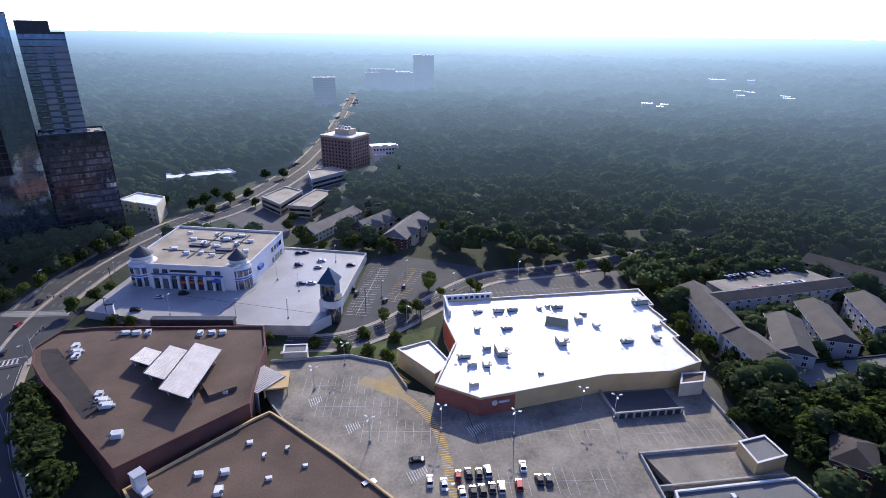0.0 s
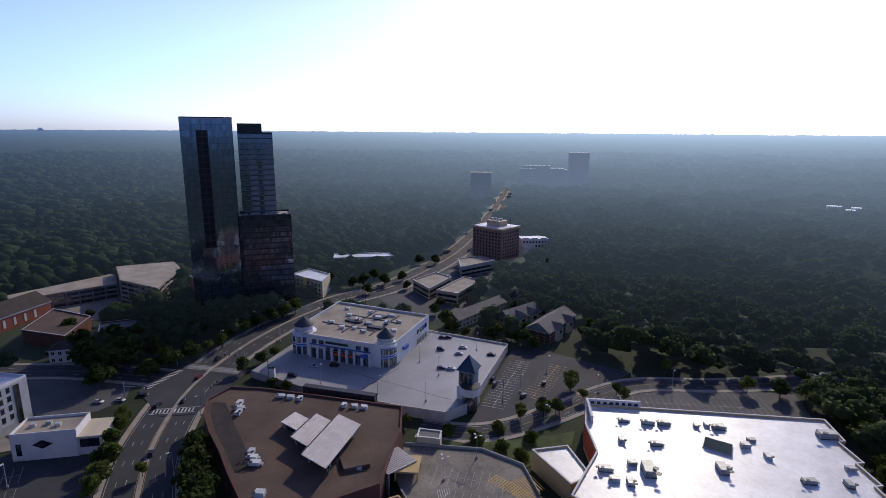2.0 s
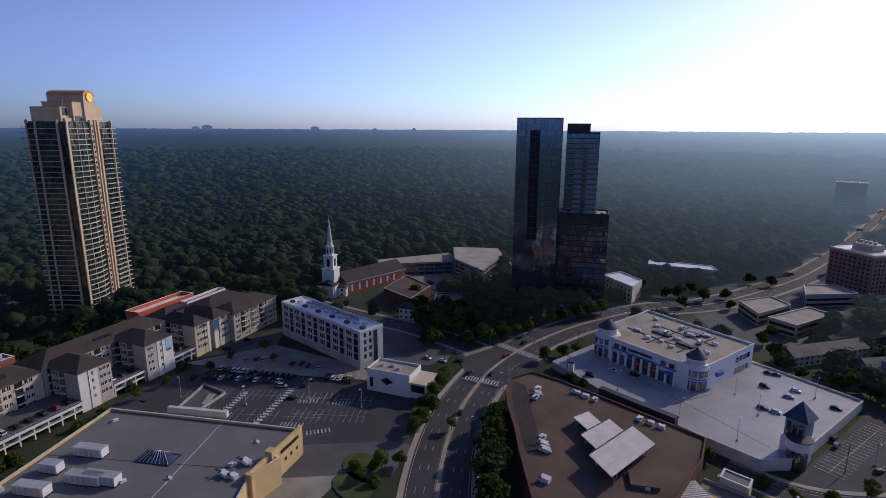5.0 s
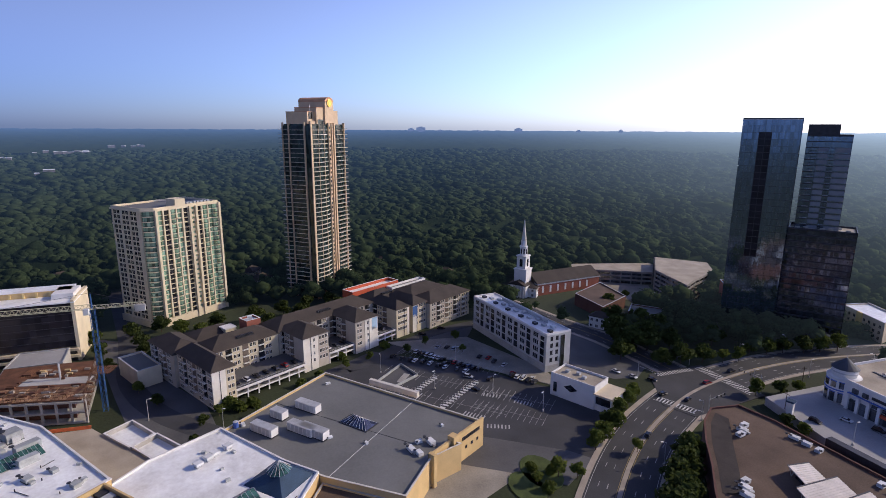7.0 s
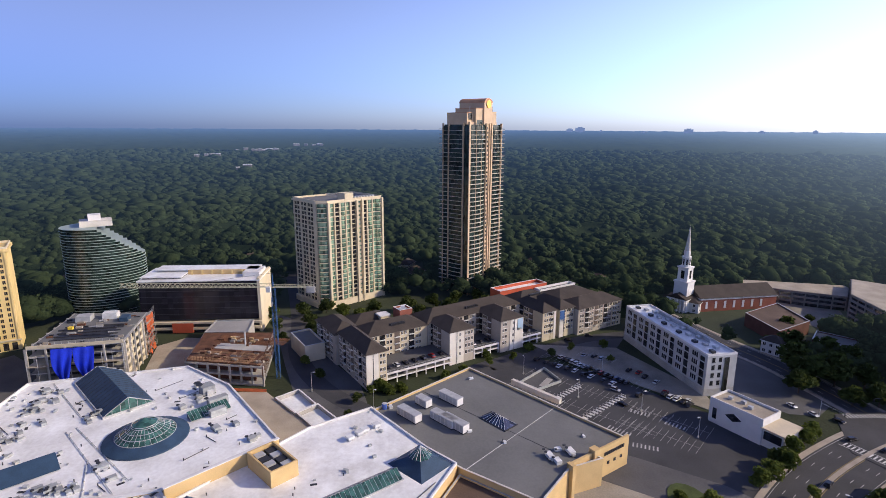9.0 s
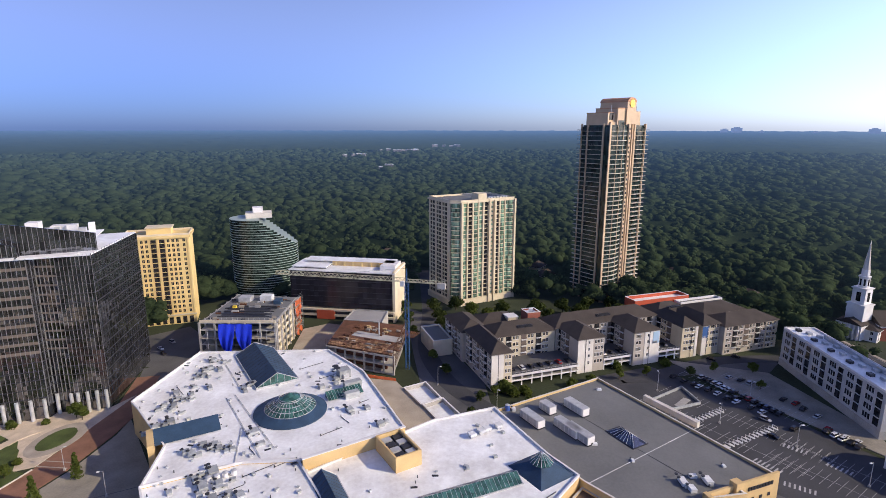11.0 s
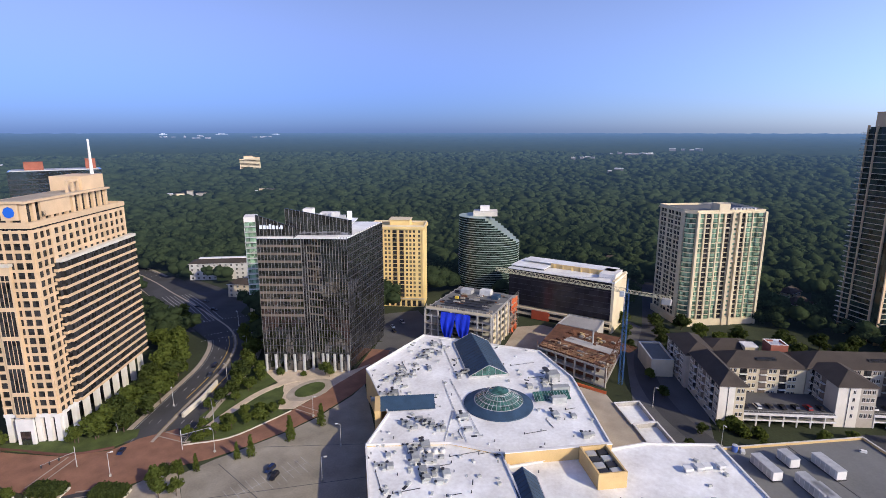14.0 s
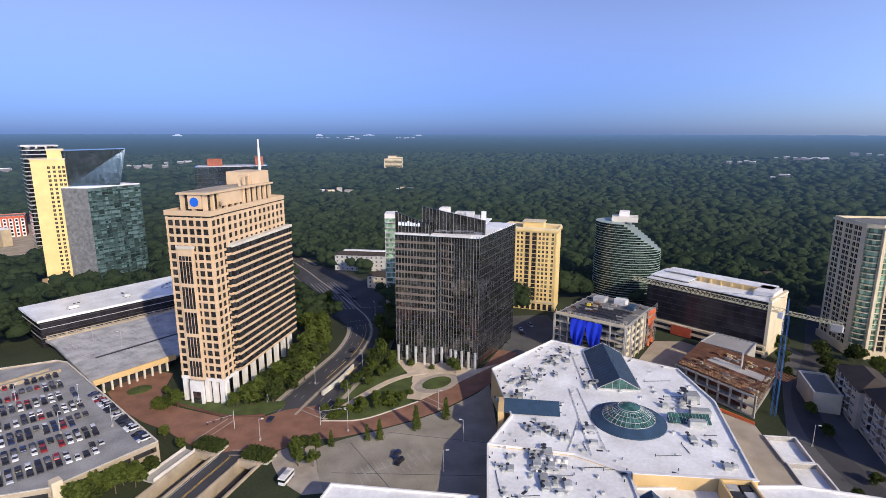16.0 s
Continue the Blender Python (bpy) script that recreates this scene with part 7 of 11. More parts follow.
    for cx, cy, n, sp in ((-205, -142, 7, 6), (-188, -140, 8, 7), (-176, -138, 8, 6), (-160, -134, 6, 5), (-216, -146, 5, 4), (-152, -112, 6, 5), (-150, -104, 7, 5), (-140, -104, 10, 5), (-133, -96, 8, 5), (-128, -88, 8, 4), (-126, -104, 5, 5), (-168, -68, 4, 3), (-186, -66, 3, 4), (-206, -84, 4, 5), (-196, -118, 4, 5), (-160, -96, 3, 4), (-178, -54, 3, 2)):
        for _ in range(n):
            spots.append((cx + rng.uniform(-sp, sp), cy + rng.uniform(-sp, sp), rng.uniform(1.2, 2.6)))
    for x, y, sz in spots:
        z = 14.0 if y < -1.05 * x - 262 or (x < -150 and y < -76) or x < -176 else (13.6 if inside(Vector((x, y)), flush) else 12.0)
        roof_unit(pose(x, y, z, 0, 0, rng.choice((40, 42, 130))), sz * rng.uniform(1, 1.7), sz, sz * 0.6, "units on the mall roof")
    for x, y, w_, d_, h_ in ((-204, -74.5, 3.0, 7.5, 3.2), (-196, -72, 2.6, 6.0, 2.6), (-214, -82, 5.0, 5.0, 3.6)):
        roof_unit(pose(x, y, 14, 0, 0, 40), w_, d_, h_, "units on the mall roof", "pale stair housing on the mall roof")
    for x, y in ((-178, -20), (-183, -15), (-186, -11), (-181, -17)):
        hood = thing("vent_hood", pose(x, y, 12, 0, 0, 38), "pale square exhaust hood on the white roof", "vent", "exhaust hoods")
        slab("kerb", hood, PALE_METAL, -0.9, 0.9, -0.9, 0.9, 0, 1.0)
        slab("hood", hood, WHITE_METAL, -1.3, 1.3, -1.3, 1.3, 1.0, 1.8)
    for k in range(4):
        tk = thing("vent_drum", pose(-136.5 - k * 1.5, -98.5 + k * 2.0, 13.6), "small white vent drum on the roof", "vent", "vent drums")
        rod("drum", tk, STUCCO_WHITE, (0, 0, 0), (0, 0, 1.5), 0.9, None, 12)
        rod("lid", tk, PALE_METAL, (0, 0, 1.5), (0, 0, 1.75), 1.0, 0.3, 12)
    for a, b in (((-186, -122), (-150, -88)), ((-189, -120), (-156, -86)), ((-166, -104), (-146, -95)), ((-150, -86), (-138, -106)), ((-226, -150), (-196, -122))):
        pipe = thing("roof_pipe", facing(a, b, 14 if a[0] < -151 else 13.6), "thin grey pipe run across the roof", "pipe", "roof pipes")
        rod("pipe", pipe, PALE_METAL, (0, 0, 0.3), (span(a, b), 0, 0.3), 0.12, None, 5)
        for k in range(int(span(a, b) / 5)):
            slab("block", pipe, CONCRETE, k * 5, k * 5 + 0.3, -0.25, 0.25, 0, 0.3)
    # long low wall at the yard, and the service slab behind
    y2 = flat_block("mall_wing", [(-79.9, -141.0), (-111, -104), (-100, -94), (-66, -132)], 9.0, STUCCO_TAN, WHITE_ROOF, "white-roofed mall wing beside the yard", "mall", 0.6, cap=STUCCO_WHITE)
    sl = thing("service_slab", Matrix(), "bare stained concrete service deck behind the mall", "deck", kind="structure")
    pp = [(-230, -80), (-229, -62), (-192, -32.5), (-182, -45)]
    keep(pp, 1)
    prism("deck", sl, TAN_ROOF, pp, 0, 6.0)
    br = facing((-231, -80), (-229, -62))
    slab("barrier", sl, ORANGE_NET, 0, 18, -0.1, 0.1, 6, 7.4, br, "orange safety barrier")
    for pts in ([(-221.8, -56.6), (-229.4, -47.8), (-215.4, -37.9), (-208, -45.5)], [(-208, -44.8), (-215.4, -37.2), (-200.7, -26.0), (-193.0, -33.6)]):
        flat_block("loading_dock", pts, 5.0, CONCRETE, WHITE_ROOF, "white-walled open loading dock", "loading dock", 1.8, cap=STUCCO_WHITE)


mall()


# the grey-roofed department store
def department_store():
    pts = [(-201.6, -13.0), (-238.5, 30.5), (-175.0, 81.4), (-165.5, 66.0), (-163.0, 68.0), (-158.5, 55.0), (-142.0, 41.0), (-160.4, 18.6), (-171.5, 8.0)]
    t = flat_block("department_store", pts, 10.0, STUCCO_TAN, GREY_ROOF, "tan department store with a broad grey membrane roof", "department store", 0.9, cap=PALE_STONE)
    e = facing((-165.5, 66.0), (-175.0, 81.4))
    f = facing((-158.6, 54.0), (-175.2, 81.8))
    slab("front_wall", t, STUCCO_TAN, 0, span((-158.6, 54.0), (-175.2, 81.8)), -0.5, 0.3, 0, 12.2, f)
    slab("pylon", t, STUCCO_TAN, 12.0, 15.0, -1.6, 1.2, 0, 13.4, f)
    for k in range(4):
        slab("tall_window", t, NIGHT_GLASS, 2.0 + k * 2.4, 3.9 + k * 2.4, -0.62, 0.1, 1.0, 10.0, f)
    for k in range(9):
        slab("sign_letter_bar", t, DARK_METAL, 18.6 + k * 1.25, 19.5 + k * 1.25, -0.75, -0.5, 8.6, 9.9, f)
    for k in range(3):
        slab("small_window", t, BLACK_GLASS, 20.5 + k * 3.6, 21.7 + k * 3.6, -0.62, 0.1, 4.6, 5.8, f)
    slab("entrance_pier", t, STUCCO_TAN, 0, 1.5, -2.5, 0.3, 0, 12.6, f)
    for a, b in (((-160.0, 19.0), (-205.5, 67.0)), ((-218, 7.0), (-170, 52.0))):
        slab("roof_seam", t, PAINT_WHITE if a[0] > -200 else DARK_METAL, 0, span(a, b), -0.12, 0.12, 10.0, 10.06, facing(a, b))
    w = facing((-222.5, 48.0), (-203, 64.4))
    slab("roof_wall", t, PALE_STONE, 0, span((-222.5, 48.0), (-203, 64.4)), -0.8, 0.8, 9.8, 12.2, w, "long pale raised wall on the roof")
    for (x, y), ln in (((-200, -2), 11), ((-196, 11), 12), ((-192.5, 15), 12), ((-212, 15.5), 11), ((-208, 5.5), 6.5)):
        u = thing("air_handler", facing((x, y), (x - 0.66, y + 0.75), 10), "long pale box air handler on the grey roof", "air handler", "long air handlers")
        u.matrix_world = pose(x, y, 10, 0, 0, 40)
        slab("kerb", u, DARK_METAL, -0.2, ln + 0.2, -1.8, 1.8, 0, 0.4)
        slab("cabinet", u, STUCCO_WHITE, 0, ln, -1.7, 1.7, 0.4, 3.4)
        for k in range(int(ln / 2)):
            slab("panel", u, PALE_METAL, 0.2 + k * 2, 1.9 + k * 2, -1.78, -1.7, 0.6, 3.2)
        slab("louvre", u, DARK_METAL, -0.08, 0, -1.3, 1.3, 0.8, 2.8)
        slab("lid", u, PALE_METAL, -0.1, ln + 0.1, -1.8, 1.8, 3.4, 3.52)
    scatter_units([(-163, 52, 2.4), (-166, 50, 2.6), (-168, 58, 2.8), (-170, 54, 2.0), (-204, -6, 1.8), (-184, 24, 1.4), (-176, 36, 1.2), (-228, 30, 1.4), (-178, 66, 1.2)], 10, 41)
    s = thing("pyramid_skylight", facing((-193.8, 29.4), (-183.4, 37.6), 10), "dark barred pyramid skylight on the grey roof", "skylight")
    bm = bmesh.new()
    vs = [bm.verts.new(q) for q in ((0, 0, 0.3), (13, 0, 0.3), (13, 7, 0.3), (0, 7, 0.3), (4, 3.5, 2.8), (9, 3.5, 2.8))]
    for q in ((0, 1, 5, 4), (1, 2, 5), (2, 3, 4, 5), (3, 0, 4)):
        bm.faces.new([vs[i] for i in q])
    part("glazing", bm, BLACK_GLASS, s)
    slab("upstand", s, DARK_METAL, -0.3, 13.3, -0.3, 7.3, -0.05, 0.3)
    for k in range(9):
        rod("bar", s, PALE_METAL, (k * 13 / 8, 0, 0.35), (4 + k * 5 / 8, 3.5, 2.85), 0.08, None, 4)
        rod("bar", s, PALE_METAL, (k * 13 / 8, 7, 0.35), (4 + k * 5 / 8, 3.5, 2.85), 0.08, None, 4)
    q = thing("water_tank", pose(-203.5, -8.5, 10), "small blue tank on the roof edge", "tank")
    rod("tank", q, BLUE_TRIM, (0, 0, 0), (0, 0, 2.4), 1.0, None, 12)
    rod("lid", q, PALE_METAL, (0, 0, 2.4), (0, 0, 2.6), 1.05, 0.4, 12)


department_store()


# ---- the apartment row with shingle roofs ----
def apartments():
    siding = surface("apartment_siding", (0.46, 0.41, 0.34), 0.8, 0.15, 5, 0.3, 0.08)
    cream = surface("apartment_cream", (0.6, 0.52, 0.36), 0.8, 0.15, 5, 0.3, 0.08)
    white = surface("apartment_white", (0.74, 0.69, 0.6), 0.8, 0.14, 5, 0.3, 0.08)
    umber = surface("umber_siding", (0.16, 0.125, 0.1), 0.8, 0.15, 5, 0.3, 0.08)
    blue = plain("banner_blue", (0.05, 0.12, 0.3), 0.7)
    pale_blue = plain("banner_pale", (0.36, 0.5, 0.62), 0.7)
    O, U = V2((-239.0, -18.0)), Vector((-0.481, 0.876)).normalized()
    N = Vector((-U.y, U.x))

    def spot(x, y):
        return tuple(O + U * x + N * y)

    def wing(x0, x1, y0, y1, h, rise_, wall, label):
        """A block of the row with a hipped shingle roof and a thin eave, in the row's own frame."""
        w, dep, e = x1 - x0, y1 - y0, 0.8
        t = thing("apartment_block", facing(spot(x0, y0), spot(x1, y0)), label, "apartment building", "apartment row")
        keep([spot(x0, y0), spot(x1, y0), spot(x1, y1), spot(x0, y1)], 2)
        slab("wall", t, wall, 0, w, 0, dep, 0, h)
        q = min(w, dep) / 2 + e
        base = [(-e, -e), (w + e, -e), (w + e, dep + e), (-e, dep + e)]
        ridge = [(q - e, dep / 2), (w - q + e, dep / 2)] if w >= dep else [(w / 2, q - e), (w / 2, dep - q + e)]
        bm = bmesh.new()
        vb = [bm.verts.new((x, y, h)) for x, y in base]
        vt = [bm.verts.new((x, y, h + rise_)) for x, y in ridge]
        a, b = vt
        for f in (((vb[0], vb[1], b, a), (vb[1], vb[2], b), (vb[2], vb[3], a, b), (vb[3], vb[0], a)) if w >= dep else
                  ((vb[0], vb[1], a), (vb[1], vb[2], b, a), (vb[2], vb[3], b), (vb[3], vb[0], a, b))):
            bm.faces.new(f)
        bm.faces.new(vb[::-1])
        part("roof", bm, SHINGLE, t)
        slab("eave", t, umber, -e, w + e, -e, dep + e, h - 0.28, h - 0.02)
        return t, w, dep

    def bays(t, m, length, h, x0, wall, step=7.2):
        """A street front: bands of paired windows, with stacks of balconies before dark panels that stand for shaded
        recesses.
        """
        zs = [k * h / 5 + 1.0 for k in range(5)]
        k, x = 0, x0
        while x + 3.4 < length:
            if k % 2:
                slab("balcony_recess", t, WINDOW if k % 4 == 1 else umber, x, x + 3.2, -0.04, 0.1, h / 5, h - 0.5, m)
                for z in zs[1:]:
                    balcony(t, m, x, z - 0.8, 3.2, 1.1, STUCCO_WHITE, DARK_METAL)
            else:
                windows(t, m, [x, x + 1.9], zs, 1.25, 1.75, STUCCO_WHITE, WINDOW)
            x += step * (0.62 if k % 2 else 0.7)
            k += 1

    # the end wing on the service street: a long side of windows and balconies, a white blind end wall
    A, w, dep = wing(0, 10.5, 0, 34, 18.3, 4.6, siding, "apartment wing with a white end wall and brown shingles")
    bays(A, pose(0, dep, 0, 0, 0, -90), dep, 18.3, 1.2, siding)
    slab("end_panel", A, white, -0.15, 6.2, -0.18, 0.1, 0, 18.0)
    slab("end_panel", A, cream, 6.25, 10.6, -0.14, 0.1, 0, 18.0)
    windows(A, Matrix.Translation((0, -0.14, 0)), [7.0, 8.7], [4.6, 8.2, 11.8, 15.3], 1.1, 1.7, STUCCO_WHITE, WINDOW)
    rod("rain_pipe", A, DARK_METAL, (3.4, -0.25, 0), (3.4, -0.25, 17.8), 0.12, None, 5)
    A2, w, dep = wing(-1.5, 13, 34.5, 62, 17.0, 4.2, siding, "rear apartment wing with brown hipped shingles")
    bays(A2, pose(0, dep, 0, 0, 0, -90), dep, 17.0, 1.0, siding)
    A3, w, dep = wing(13.5, 36, 44, 60, 16.0, 3.6, TAN_SIDING, "short rear wing with a cream stair block")
    slab("stair_block", A3, cream, w - 7, w - 1, -1.2, 5, 0, 18.5)
    slab("stair_cap", A3, STUCCO_WHITE, w - 7.3, w - 0.7, -1.5, 5.3, 18.5, 19.0)
    # the long spine behind the courts
    for x0, x1, h, lab in ((10.6, 46, 17.6, "cream apartment wing facing a court"), (46.4, 112, 18.4, "long apartment wing with brown hipped shingles"), (112.4, 137, 17.8, "apartment wing before an orange-red wall")):
        S, w, dep = wing(x0, x1, 21, 38, h, 4.8, cream if x0 < 20 else siding, lab)
        bays(S, Matrix(), w, h, 2.0, siding, 6.6)
        bm = bmesh.new()
        for q in range(9):
            add_box(bm, w * 0.42 + q * 1.0, w * 0.42 + q * 1.0 + 0.7, 3.0, 5.2, h + 1.9, h + 3.0)
        part("roof_vents", bm, DARK_METAL, S)
    # wings that step out to the car park
    for x0, x1, y0, h, tone, blind, banner in ((48.7, 64.2, 2.6, 18.4, siding, (0.0, 0.56), None), (81.6, 97.6, 1.4, 18.6, siding, (0.42, 1.0), "pale"), (112.2, 122.6, 0.8, 18.0, cream, (0.86, 1.0), None), (125.6, 137.2, 0.4, 17.6, cream, (0.0, 0.3), "dark")):
        T, w, dep = wing(x0, x1, y0, 26, h, 4.2, tone, "five-storey apartment wing with a pale front and brown shingles")
        slab("front_panel", T, white, w * blind[0] - 0.1, w * blind[1] + 0.1, -0.2, 0.1, 0, h - 0.3)
        xs = [x for x in (1.4, 3.1, 5.6, 7.3, w - 5.6, w - 3.9, w - 2.0) if not (blind[0] * w - 1.2 < x < blind[1] * w) and x + 1.2 < w]
        windows(T, Matrix(), xs, [4.6, 8.2, 11.8, 15.3], 1.15, 1.75, STUCCO_WHITE, WINDOW)
        windows(T, Matrix.Translation((0, -0.2, 0)), [w * sum(blind) / 2 + (1.6 if blind[0] == 0 else -3.0)], [4.6, 8.2, 11.8, 15.3], 0.9, 1.6, STUCCO_WHITE, WINDOW)
        bays(T, pose(0, dep, 0, 0, 0, -90), dep - 5, h, dep - 24.5, tone, 6.4)
        bays(T, Matrix.Translation((w, 0, 0)) @ pose(0, 0, 0, 0, 0, 90), 19, h, 1.2, tone, 6.4)
        rod("rain_pipe", T, DARK_METAL, (w * (0.28 if blind[0] == 0 else 0.6), -0.3, 0), (w * (0.28 if blind[0] == 0 else 0.6), -0.3, h - 0.5), 0.12, None, 5)
        if banner:
            x = w - 4.2 if banner == "pale" else -0.2
            ban = slab("banner", T, pale_blue if banner == "pale" else blue, x, x + 3.9, -0.34, -0.2, h - 7.4, h - 1.0)
            for q, (a, b, z) in enumerate(((0.5, 3.3, 4.4), (0.9, 3.0, 2.6), (0.9, 2.4, 1.4))):
                under(slab("banner_bar", T, PAINT_WHITE, x + a, x + b, -0.4, -0.34, h - 7.4 + z, h - 7.4 + z + (1.3 if q == 0 else 0.6)), ban)
    F, w, dep = wing(137.6, 176, -3, 15, 16.6, 4.4, siding, "long cream apartment wing beside the street")
    bays(F, Matrix(), w, 16.6, 1.5, cream, 6.2)
    bays(F, Matrix.Translation((w, 0, 0)) @ pose(0, 0, 0, 0, 0, 90), dep, 16.6, 1.4, cream)
    slab("end_panel", F, cream, w - 9, w + 0.1, -0.16, 0.1, 0, 16.3)
    windows(F, Matrix.Translation((0, -0.16, 0)), [w - 7.8, w - 5.9, w - 3.2], [1.0, 4.3, 7.6, 10.9, 14.0], 1.2, 1.7, STUCCO_WHITE, WINDOW)
    F2, w, dep = wing(140, 172, 15.4, 34, 17.2, 3.4, umber, "dark shingled wing with a flat white edged roof")
    parapet(F2, STUCCO_WHITE, [(0, dep - 1), (w, dep - 1), (w, dep + 5), (0, dep + 5)], 17.0, 19.0, 0.5)
    slab("flat_roof", F2, GREY_ROOF, 0, w, dep - 1, dep + 5, 0, 17.6)
    # two-level garage decks along the front, cars under and on them
    for x0, x1, y0 in ((10.7, 48.5, 0.6), (64.4, 81.4, 2.6), (97.8, 112.0, 1.6)):
        g = thing("garage_deck", facing(spot(x0, y0), spot(x1, y0)), "two-level concrete garage deck between apartment wings", "garage", "garage decks")
        w = x1 - x0
        slab("roof_slab", g, OLD_ASPHALT, 0, w, 0, 20.0 - y0, 5.4, 5.9)
        slab("mid_slab", g, CONCRETE, 0, w, 0, 20.0 - y0, 2.5, 2.95)
        slab("fascia", g, STUCCO_WHITE, 0, w, -0.25, 0, 5.0, 6.1)
        slab("fascia", g, STUCCO_WHITE, 0, w, -0.25, 0, 2.5, 3.2)
        slab("rail_top", g, PALE_METAL, 0, w, -0.16, -0.06, 6.95, 7.05)
        for q in range(int(w / 2.0) + 1):
            slab("rail_post", g, PALE_METAL, min(w - 0.1, q * 2.0), min(w - 0.1, q * 2.0) + 0.08, -0.16, -0.06, 6.1, 6.95)
        # dark wall across the inside stands for shade within the garage
        slab("back_wall", g, DARK_METAL, 0, w, 14, 14.4, 0, 5.4)
        for q in range(int(w / 5.5) + 1):
            slab("post", g, STUCCO_WHITE, min(w - 0.5, q * 5.5), min(w - 0.5, q * 5.5) + 0.5, -0.2, 0.4, 0, 5.4)
        keep([spot(x0, y0), spot(x1, y0), spot(x1, 21), spot(x0, 21)], 1)
        n = int(w / 5.2)
        for q in range(n):
            APARTMENT_CARS.append((spot(x0 + 3 + q * 5.2, y0 + 5.5), 5.9, math.degrees(math.atan2(N.y, N.x))))
    # the orange-red wall building and the small brick block behind
    flat_block("brick_building", [spot(112, 40), spot(152, 40), spot(152, 50), spot(112, 50)], 18.6, RED_PANEL, WHITE_ROOF, "long orange-red wall building behind the apartments", "building", 2.0, cap=STUCCO_WHITE)
    hb = flat_block("brick_building", [spot(39, 39), spot(47, 39), spot(47, 47), spot(39, 47)], 20.5, RED_BRICK, WHITE_ROOF, "small red brick block with a white parapet", "building", 1.0, cap=STUCCO_WHITE)
    slab("roof_unit", hb, WHITE_METAL, -1.2, 1.2, -1.2, 1.2, 20.5, 22.6, Matrix.Translation((*spot(43, 43), 0)))
    flat_block("podium", [spot(-14, 46), spot(-3, 46), spot(-3, 70), spot(-14, 70)], 8.5, STUCCO_CREAM, GREY_ROOF, "low cream podium with a planted terrace", "podium", 0.8)


APARTMENT_CARS = []
apartments()


# the white five-storey block with dark window bands
def white_block():
    a, b = (-295.6, 130.2), (-223.6, 139.0)
    m, w = facing(a, b), span(a, b)
    t = thing("apartment_block", m, "white five-storey block with grouped dark windows", "apartment building")
    keep([a, b, (-226, 157), (-297, 146)], 2)
    D, H = 15.5, 20.0
    slab("wall", t, SHADE_GREY_STUCCO, 0, w, 0, D, 0, H)
    slab("ground_floor", t, CONCRETE, -0.1, w + 0.1, -0.25, D, 0, 3.6)
    for k in range(6):
        x = 2.5 + k * 11.8
        slab("glass_bay", t, WINDOW, x + 6.4, x + 9.2, -0.3, 0.1, 4.2, H - 1.2)
        for z in range(4):
            slab("bay_sill", t, PALE_METAL, x + 6.3, x + 9.3, -0.4, 0.1, 4.2 + z * 4, 4.7 + z * 4)
            slab("window_strip", t, WINDOW, x, x + 4.6, -0.12, 0.1, 5.1 + z * 3.9, 7.4 + z * 3.9)
            for q in range(4):
                slab("window_post", t, STUCCO_WHITE, x + q * 1.5, x + q * 1.5 + 0.16, -0.18, 0.05, 5.1 + z * 3.9, 7.4 + z * 3.9)
    e = Matrix.Translation((w, 0, 0)) @ pose(0, 0, 0, 0, 0, 90)
    slab("end_stair", t, BLACK_GLASS, 9.0, 11.5, -0.3, 0.1, 2, H - 1, e)
    windows(t, e, [2.5, 6.0], [5.5, 9.4, 13.3, 17.0], 1.6, 2.0, DARK_METAL, WINDOW)
    slab("roof", t, WHITE_ROOF, 0.4, w - 0.4, 0.4, D - 0.4, H, H + 0.1)
    parapet(t, STUCCO_WHITE, [(0, 0), (w, 0), (w, D), (0, D)], H, H + 0.9, 0.4)
    for k in range(16):
        slab("roof_unit", t, PALE_METAL if k % 3 else DARK_METAL, 3 + k * 4.3, 5.6 + k * 4.3, 4 + (k % 3) * 2.6, 6 + (k % 3) * 2.6, H + 0.1, H + 1.3)
    slab("roof_screen", t, PALE_METAL, 14, 58, 11.6, 12, H + 0.1, H + 2.0)


white_block()


